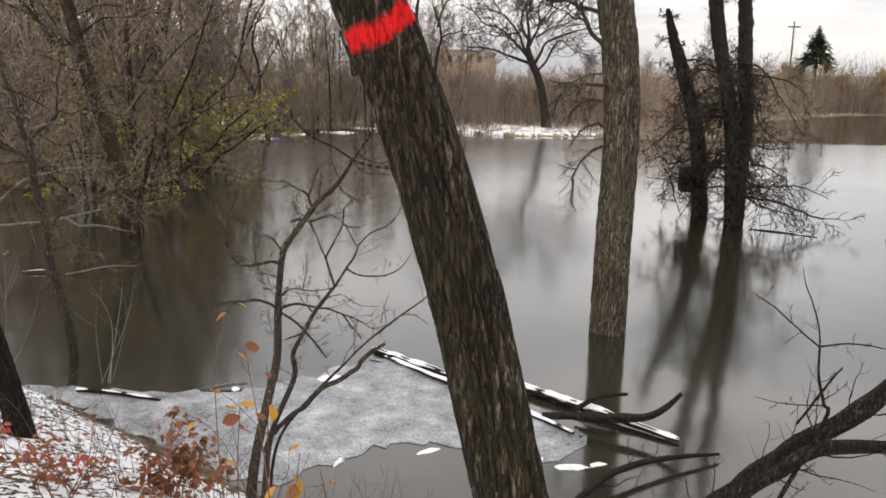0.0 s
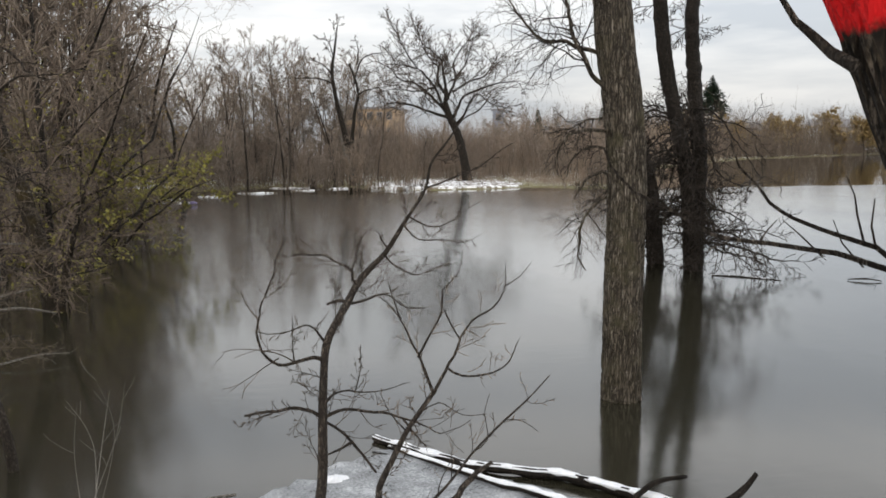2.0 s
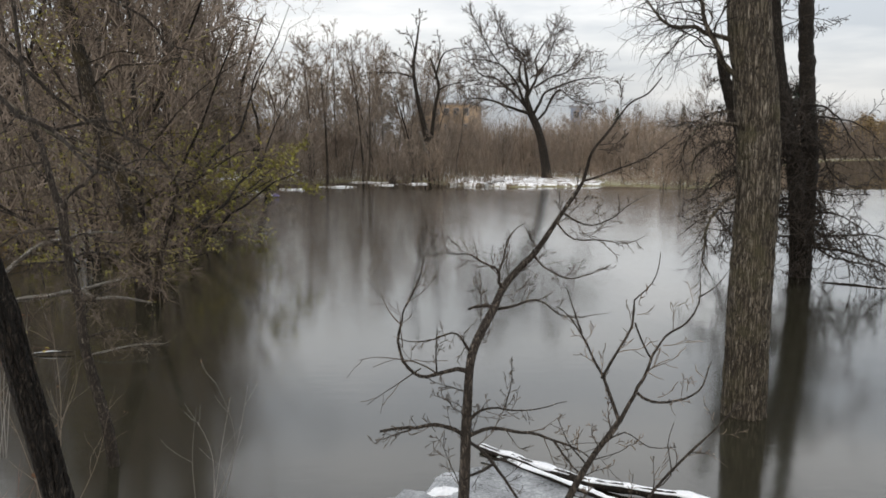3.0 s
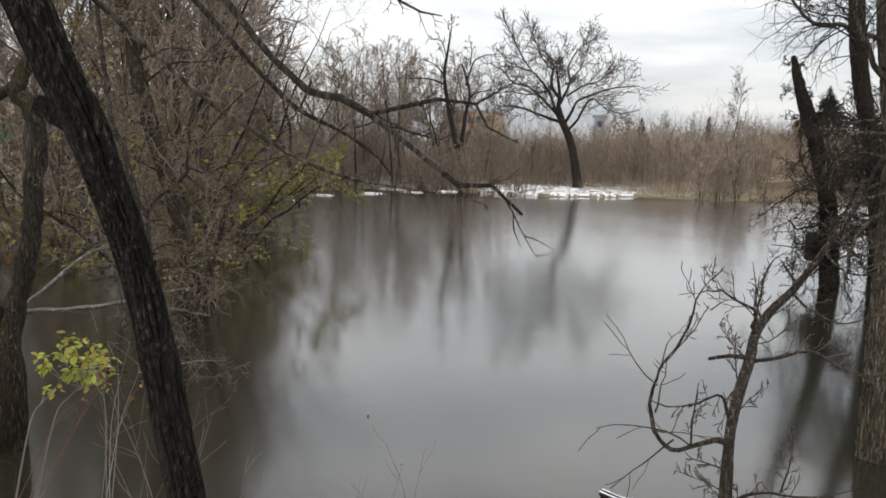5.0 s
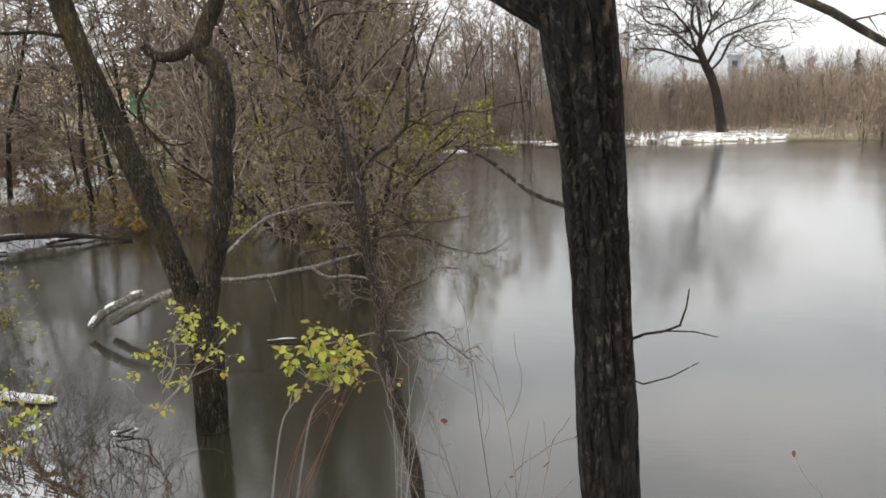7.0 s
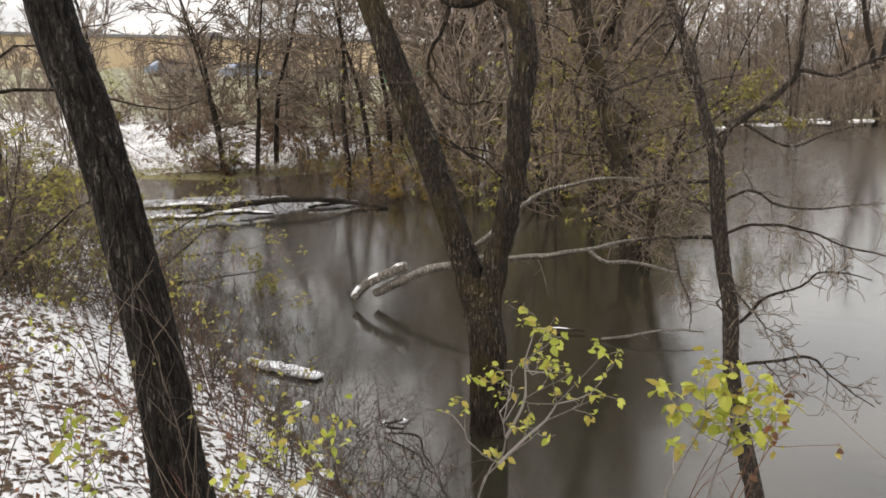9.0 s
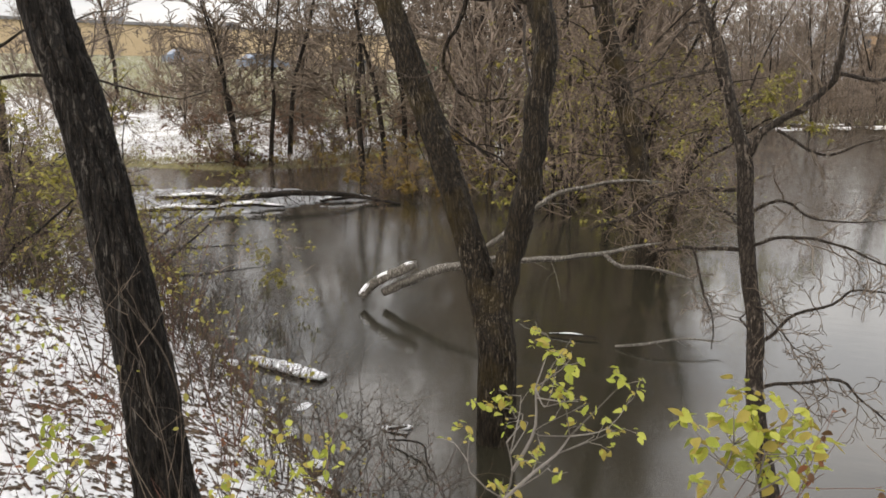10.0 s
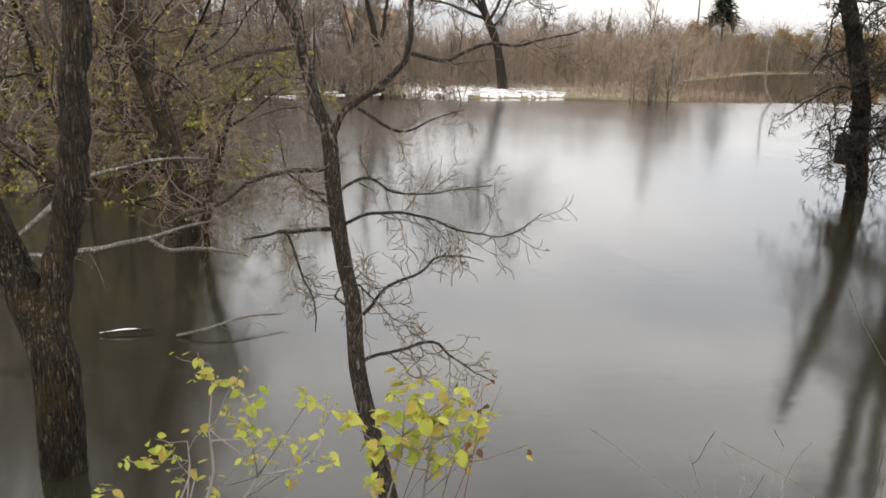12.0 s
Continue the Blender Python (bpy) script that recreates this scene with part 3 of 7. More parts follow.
# ---- trees that stand singly ----
def built_tree(name, label, trunk, radii, mat, rough, seed, spec, twig_mat, sides=24, step=0.03, limbs=(), twig_sides=4, category="tree", least=0.0,
               leaves=None, group="", split=False):
    """A tree with a furrowed trunk along the given line, its own large limbs and shoots that grow from them."""
    rng = random.Random(seed)
    root = thing(name, trunk[0], label, category, group)
    pts = smooth_line(trunk, step)
    rr = along_radii(trunk, radii, step)
    g = Geo()
    g.tube(pts, rr, sides, rough, seed)
    part("trunk", g, mat, root)
    grown = []
    coarse = pts[:: max(1, round(0.25 / step))]
    ramify(grown, rng, coarse, rr[:: max(1, round(0.25 / step))], 0, spec)
    for line, lr, *bare in limbs:
        lp = smooth_line(line, max(step, 0.04))
        kink = min(0.035, 2.6 * lr[0])
        lp = [p + Vector((noise.noise(p * 5.3 + Vector((seed, 0, 0))), noise.noise(p * 5.9), noise.noise(p * 5.1 + Vector((0, seed, 0))))) * (kink * min(1.0, k * 0.25)) + Vector((noise.noise(p * 14), noise.noise(p * 15), noise.noise(p * 13))) * (kink * 0.3 * min(1.0, k * 0.25)) for k, p in enumerate(lp)]
        g = Geo()
        g.tube(lp, along_radii(line, lr, max(step, 0.04)), max(7, sides // 2), min(rough * 0.5, lr[0] * 0.22), seed + 3)
        part("branch", g, BARK_SAP if bare else mat, root)
        if bare:
            continue
        lc = lp[:: max(1, round(0.2 / max(step, 0.04)))]
        ramify(grown, rng, lc, spread(lr, len(lc)), 1, spec)
    big = [q for q in grown if q[0] == 0]
    for level, p, r in big:
        g = Geo()
        g.tube(p, [max(v, least) for v in r], 6, tip=True)
        part("branch", g, mat, root)
    fine = [q for q in grown if q[0] > 0]
    if split and fine:
        bunch = []
        for q in fine + [(1, None, None)]:
            if q[0] == 1 and bunch:
                g = Geo()
                sticks(g, bunch, twig_sides, least)
                part("twig", g, twig_mat, root)
                bunch = []
            bunch.append(q)
    elif fine:
        g = Geo()
        sticks(g, fine, twig_sides, least)
        tagged(part("crown", g, twig_mat, root), kind="stuff")
    if leaves:
        lmat, count, size = leaves
        g = Geo()
        tips = fine or big
        for _ in range(count):
            level, p, r = rng.choice(tips)
            k = rng.randrange(max(1, len(p) // 2), len(p))
            d = Vector((rng.gauss(0, 1), rng.gauss(0, 1), rng.gauss(-0.3, 0.7)))
            g.leaf(p[k], d, Vector((0, 0, 1)), size * rng.uniform(0.6, 1.3))
        tagged(part("foliage", g, lmat, root), kind="stuff")
    return root


def crown(n0, start, n1=5, n2=4, droop=0.05, wander=0.22, angle=55):
    return [(n0, start, angle, 0.32, wander, droop, 7, 3.0), (n1, 0.25, 48, 0.55, wander, droop, 6, 1.4), (n2, 0.2, 45, 0.55, wander, droop * 0.6, 5, 0.8)]


# leaning tree with the painted mark
built_tree("leaning_tree", "leaning grey-brown tree trunk with a bright red paint mark",
           [(0.46, 2.76, 0.75), (0.36, 2.75, 1.1), (0.15, 2.74, 1.9), (0.005, 2.75, 2.5), (-0.085, 2.765, 2.8), (-0.15, 2.78, 3.0), (-0.225, 2.8, 3.2), (-0.35, 2.83, 3.5), (-0.75, 2.95, 4.6), (-1.3, 3.2, 6.5), (-1.6, 3.4, 8.5)],
           [0.135, 0.112, 0.1, 0.097, 0.095, 0.093, 0.092, 0.09, 0.08, 0.06, 0.03], BARK_ASH, 0.014, 11, crown(9, 0.6), TWIG_NEAR, 150, 0.014,
           limbs=[([(-0.316, 2.800, 3.137), (-0.320, 2.850, 3.163), (-0.334, 2.880, 3.196), (-0.354, 2.900, 3.223), (-0.380, 2.920, 3.259)], [0.009, 0.0075, 0.006, 0.0045, 0.003], 1),
                  ([(0.02, 2.78, 2.74), (0.01, 3.0, 2.77), (-0.033, 3.14, 2.792), (-0.138, 3.17, 2.823), (-0.228, 3.17, 2.845), (-0.343, 3.17, 2.872), (-0.418, 3.17, 2.909), (-0.492, 3.17, 2.946), (-0.535, 3.17, 2.995), (-0.548, 3.17, 3.03)], [0.0066, 0.0057, 0.0051, 0.0042, 0.0036, 0.003, 0.00252, 0.00204, 0.00144, 0.00072], 1),
                  ([(-0.0, 3.1, 2.79), (-0.009, 3.18, 2.83), (-0.057, 3.2, 2.847), (-0.115, 3.2, 2.862), (-0.17, 3.2, 2.885), (-0.222, 3.2, 2.922), (-0.25, 3.2, 2.957), (-0.286, 3.2, 2.992), (-0.3, 3.2, 3.035)], [0.0051, 0.00468, 0.0042, 0.0036, 0.00312, 0.00264, 0.00204, 0.00144, 0.00072], 1),
                  ([(-0.003, 3.19, 2.828), (-0.008, 3.2, 2.872), (-0.003, 3.2, 2.927)], [0.0024, 0.0018, 0.00084], 1),
                  ([(-0.027, 3.19, 2.834), (-0.038, 3.2, 2.895), (-0.044, 3.2, 2.933), (-0.063, 3.2, 2.971)], [0.0024, 0.0018, 0.00132, 0.0006], 1),
                  ([(-0.125, 3.17, 2.82), (-0.161, 3.19, 2.86), (-0.191, 3.2, 2.887)], [0.0018, 0.00144, 0.0006], 1),
                  ([(-0.253, 3.17, 2.85), (-0.23, 3.18, 2.873), (-0.202, 3.2, 2.888)], [0.00156, 0.0012, 0.0006], 1),
                  ([(-0.054, 3.15, 2.8), (-0.074, 3.19, 2.841), (-0.088, 3.2, 2.885)], [0.0018, 0.00144, 0.0006], 1),
                  ([(-0.3, 3.17, 2.86), (-0.34, 3.18, 2.84), (-0.36, 3.19, 2.81)], [0.00144, 0.00108, 0.00048], 1)])

# dark slanting tree beside the path
built_tree("slanting_tree", "dark slanting tree with a knobby broken limb",
           [(-2.97, 6.1, 0.45), (-2.99, 6.06, 0.8), (-3.03, 5.93, 1.4), (-3.079, 5.77, 1.995), (-3.096, 5.7, 2.26), (-3.105, 5.65, 2.404), (-3.114, 5.6, 2.54), (-3.125, 5.54, 2.67), (-3.136, 5.47, 2.79), (-3.149, 5.41, 2.897), (-3.162, 5.36, 2.995), (-3.18, 5.32, 3.07), (-3.25, 5.24, 3.3), (-3.45, 4.95, 4.1), (-3.6, 4.75, 5.6), (-3.7, 4.6, 7.5)],
           [0.1193, 0.0843, 0.0613, 0.0538, 0.0533, 0.0493, 0.0473, 0.0463, 0.0463, 0.0473, 0.0503, 0.0513, 0.0483, 0.0443, 0.0343, 0.0193], BARK_DARK, 0.012, 21, crown(7, 0.62), TWIG_NEAR, 96, 0.012,
           limbs=[([(-3.18, 5.36, 3.0), (-3.23, 5.36, 3.02), (-3.27, 5.35, 3.035), (-3.295, 5.34, 3.04)], [0.036, 0.032, 0.03, 0.02]),
                  ([(-3.09, 5.66, 2.42), (-3.03, 5.66, 2.445), (-2.97, 5.66, 2.46), (-2.955, 5.66, 2.53)], [0.003, 0.0025, 0.002, 0.001], 1),
                  ([(-3.0, 5.66, 2.452), (-2.94, 5.66, 2.45), (-2.9, 5.66, 2.44)], [0.0016, 0.0012, 0.0006], 1),
                  ([(-3.08, 5.66, 2.37), (-3.03, 5.67, 2.345), (-2.98, 5.67, 2.36), (-2.93, 5.68, 2.385)], [0.0018, 0.0015, 0.0012, 0.0006], 1),
                  ([(-3.15, 5.5, 2.7), (-3.24, 5.6, 2.72), (-3.32, 5.7, 2.78), (-3.38, 5.75, 2.8)], [0.004, 0.0035, 0.003, 0.0015], 1),
                  ([(-3.1, 5.67, 2.345), (-3.08, 5.62, 2.35), (-3.065, 5.605, 2.345)], [0.034, 0.026, 0.01])])

# leaning tree on the snowy bank
built_tree("bank_tree", "dark furrowed tree leaning on the snowy bank",
           [(-6.55, 7.85, 0.5), (-6.58, 7.86, 0.85), (-6.62, 7.87, 1.1), (-6.68, 7.88, 1.55), (-6.8, 7.88, 2.16), (-6.95, 7.9, 2.65), (-7.11, 7.9, 3.1), (-7.5, 8.0, 4.5), (-7.9, 8.2, 6.5), (-8.1, 8.4, 8.5)],
           [0.16, 0.135, 0.115, 0.105, 0.098, 0.093, 0.09, 0.075, 0.05, 0.02], BARK_BANK, 0.02, 31, crown(14, 0.5, 6, 5), TWIG_NEAR, 64, 0.02)

# old tree behind the snowy hump
built_tree("old_tree", "old brown tree behind the snowy hump of the bank",
           [(-13.061, 12.000, 0.292), (-12.965, 12.000, 1.141), (-12.831, 12.000, 2.157), (-12.865, 12.000, 3.126), (-12.949, 12.000, 3.757), (-13.2, 12.3, 8.0)],
           [0.2, 0.16, 0.14, 0.12, 0.1, 0.03], BARK_MOSS, 0.02, 36, crown(14, 0.3, 7, 5), TWIG_NEAR, 32, 0.05)

TANGLE = [(20, 0.06, 80, 0.12, 0.3, -0.08, 6, 1.2), (10, 0.08, 62, 0.5, 0.36, -0.1, 5, 0.9), (7, 0.12, 52, 0.5, 0.36, -0.06, 3, 0.5)]


def drooping(seed, x, y, count, z0, z1, reach, a0=0.0, a1=6.28):
    """Limbs that arch out of a trunk at (x, y) and hang down."""
    rng = random.Random(seed)
    out = []
    for k in range(count):
        z, a, q = rng.uniform(z0, z1), rng.uniform(a0, a1), reach * rng.uniform(0.5, 1.1)
        c, s = math.cos(a), math.sin(a)
        cx = x - 0.15 * (z - z0)
        up, end = rng.gauss(0.06, 0.14), rng.gauss(-0.32, 0.3)
        j = [rng.gauss(0, 0.12) for _ in range(6)]
        out.append(([(cx, y, z), (cx + c * q * 0.35 + j[0], y + s * q * 0.35 + j[1], z + up * q), (cx + c * q * 0.7 + j[2], y + s * q * 0.7 + j[3], z + (up + end) * 0.5 * q + j[4]), (cx + c * q + j[5], y + s * q, z + end * q)], [0.024, 0.019, 0.012, 0.005]))
    return out


# tall trunk standing in the water
built_tree("flooded_ash_tree", "tall straight grey-barked tree standing in water",
           [(2.22, 11.0, -0.6), (2.22, 11.0, 0.0), (2.22, 11.0, 1.2), (2.24, 11.0, 2.6), (2.16, 11.0, 3.6), (2.05, 11.0, 4.4), (1.9, 11.1, 7), (1.8, 11.2, 10), (1.9, 11.2, 13)],
           [0.235, 0.226, 0.212, 0.212, 0.21, 0.205, 0.17, 0.11, 0.03], BARK_WATER, 0.03, 41, crown(10, 0.5, 22, 9, -0.08, 0.3), TWIG_BLACK, 80, 0.03,
           limbs=[([(2.1, 11.0, 3.5), (1.8, 10.9, 3.75), (1.5, 10.8, 4.3), (1.35, 10.7, 5.2)], [0.03, 0.024, 0.018, 0.006]),
                  ([(2.05, 11.0, 3.9), (1.65, 11.0, 4.1), (1.2, 11.0, 4.2), (0.85, 11.0, 4.6)], [0.026, 0.02, 0.014, 0.005]),
                  ([(2.05, 10.95, 4.3), (1.75, 10.8, 4.8), (1.6, 10.7, 5.6)], [0.03, 0.022, 0.008])]
           + [([(2.064, 11.000, 3.142), (1.746, 10.900, 3.162), (1.500, 10.800, 3.084), (1.379, 10.800, 2.937), (1.352, 10.800, 2.757)], [0.022, 0.0167, 0.0128, 0.0093, 0.006]),
              ([(2.082, 11.000, 2.432), (1.796, 10.900, 2.319), (1.643, 10.800, 2.084), (1.617, 10.800, 1.838), (1.697, 10.800, 1.588)], [0.02, 0.0151, 0.0114, 0.0081, 0.005]),
              ([(2.101, 11.000, 2.927), (1.848, 11.100, 2.974), (1.659, 11.200, 2.851), (1.586, 11.200, 2.619)], [0.018, 0.0126, 0.0086, 0.005]),
              ([(2.109, 11.000, 2.618), (1.882, 10.900, 2.687), (1.664, 10.800, 2.584), (1.563, 10.800, 2.361)], [0.018, 0.0126, 0.0086, 0.005]),
              ([(2.059, 11.000, 3.325), (1.907, 11.200, 3.272), (1.715, 11.300, 3.215), (1.421, 11.400, 3.138)], [0.014, 0.0098, 0.0068, 0.004])])

# forked tree in the inlet
built_tree("forked_tree", "forked mossy tree rising from the flooded inlet",
           [(-6.28, 11.0, -0.5), (-6.28, 11.0, 0.0), (-6.28, 11.0, 0.75), (-6.41, 11.08, 1.1), (-6.58, 11.15, 1.55), (-6.88, 11.25, 2.26), (-7.2, 11.3, 3.0), (-7.55, 11.35, 3.95), (-8.0, 11.4, 6), (-8.2, 11.5, 8.5)],
           [0.15, 0.14, 0.138, 0.115, 0.102, 0.1, 0.096, 0.09, 0.06, 0.02], BARK_MOSS, 0.02, 51, crown(15, 0.46, 7, 5), TWIG_NEAR, 48, 0.025,
           limbs=[([(-6.28, 11.02, 0.75), (-6.26, 11.1, 1.2), (-6.19, 11.15, 1.6), (-6.1, 11.2, 2.15), (-6.04, 11.26, 2.95), (-6.1, 11.28, 3.25), (-6.24, 11.3, 3.45), (-6.05, 11.35, 3.9), (-5.8, 11.4, 5.5), (-5.6, 11.5, 7.5)],
                   [0.11, 0.1, 0.09, 0.085, 0.085, 0.088, 0.08, 0.06, 0.04, 0.012]),
                  ([(-6.28, 11.3, 3.45), (-6.45, 11.26, 3.34), (-6.62, 11.22, 3.36), (-6.7, 11.2, 3.42)], [0.05, 0.045, 0.04, 0.036]),
                  ([(-6.63, 11.22, 3.32), (-6.7, 11.2, 3.15), (-6.8, 11.2, 2.87), (-6.74, 11.2, 2.72), (-6.62, 11.18, 2.6), (-6.42, 11.15, 2.58), (-6.22, 11.1, 2.58)], [0.018, 0.015, 0.013, 0.011, 0.009, 0.007, 0.004])])

# twin trunks and the broken snag out in the river
built_tree("twin_trunk_tree", "dark twin-trunked tree with tangled drooping twigs standing in water",
           [(7.1, 20.15, -0.6), (7.1, 20.15, 0.0), (6.98, 20.1, 1.2), (6.82, 20.1, 2.5), (6.5, 20.1, 3.8), (6.22, 20.1, 5.3), (6.0, 20.1, 8), (5.9, 20.2, 12)],
           [0.25, 0.22, 0.19, 0.165, 0.15, 0.15, 0.12, 0.03], BARK_DARK, 0.03, 61, TANGLE, TWIG_BLACK, 32, 0.06,
           limbs=[([(7.12, 20.15, -0.2), (7.16, 20.15, 1.2), (7.17, 20.15, 2.6), (7.02, 20.15, 4.2), (6.92, 20.15, 5.9), (7.1, 20.2, 9), (7.3, 20.3, 12)], [0.2, 0.18, 0.17, 0.16, 0.15, 0.1, 0.03]),
                  ([(7.05, 20.1, 0.7), (7.9, 19.6, 0.6), (8.6, 19.3, 0.35), (9.2, 19.2, 0.3)], [0.03, 0.025, 0.018, 0.006])]
           + drooping(62, 7.1, 20.1, 46, 0.6, 4.0, 1.9), least=0.006)
snag = built_tree("broken_snag", "broken dead tree snag with a jagged top standing in water",
           [(6.73, 21.55, -0.6), (6.72, 21.5, 0.0), (6.62, 21.5, 1.0), (6.5, 21.45, 1.9), (6.22, 21.4, 2.9), (5.93, 21.4, 3.75), (5.66, 21.4, 4.5), (5.5, 21.4, 5.05)],
           [0.22, 0.2, 0.19, 0.17, 0.15, 0.14, 0.1, 0.02], BARK_DARK, 0.05, 71, TANGLE, TWIG_BLACK, 28, 0.06,
           limbs=drooping(72, 6.45, 21.45, 9, 1.2, 3.9, 1.6), least=0.006)
g = Geo()
g.box(6.1, 6.38, 21.15, 21.5, 0.62, 1.22)
nest = thing("nest_box", (6.24, 21.3, 0.62), "dark weathered wooden box fixed to the dead trunk", "nest box")
part("box", g, BARK_DARK, nest, smooth=False)

# gnarled tree among the flooded brush
built_tree("inlet_tree", "dark tree with drooping tangled branches in the inlet",
           [(-6.42, 17.7, -0.5), (-6.42, 17.7, 0.0), (-6.5, 17.7, 0.9), (-6.72, 17.7, 1.95), (-7.0, 17.7, 2.9), (-7.28, 17.7, 4.0), (-7.7, 17.8, 6), (-8.1, 18, 9.5)],
           [0.17, 0.16, 0.15, 0.14, 0.13, 0.12, 0.09, 0.02], BARK_MOSS, 0.025, 81,
           [(44, 0.1, 75, 0.24, 0.34, -0.05, 9, 2.4), (11, 0.15, 55, 0.5, 0.34, -0.06, 6, 1.4), (7, 0.15, 48, 0.5, 0.34, -0.05, 4, 0.7)], TWIG_THICKET, 28, 0.05,
           limbs=[([(-6.25, 17.65, -0.2), (-6.2, 17.6, 0.2), (-6.05, 17.5, 0.85), (-5.88, 17.4, 1.35), (-5.6, 17.3, 2.2)], [0.07, 0.065, 0.055, 0.045, 0.02])],
           least=0.004, leaves=(LEAF_OLIVE, 700, 0.07))

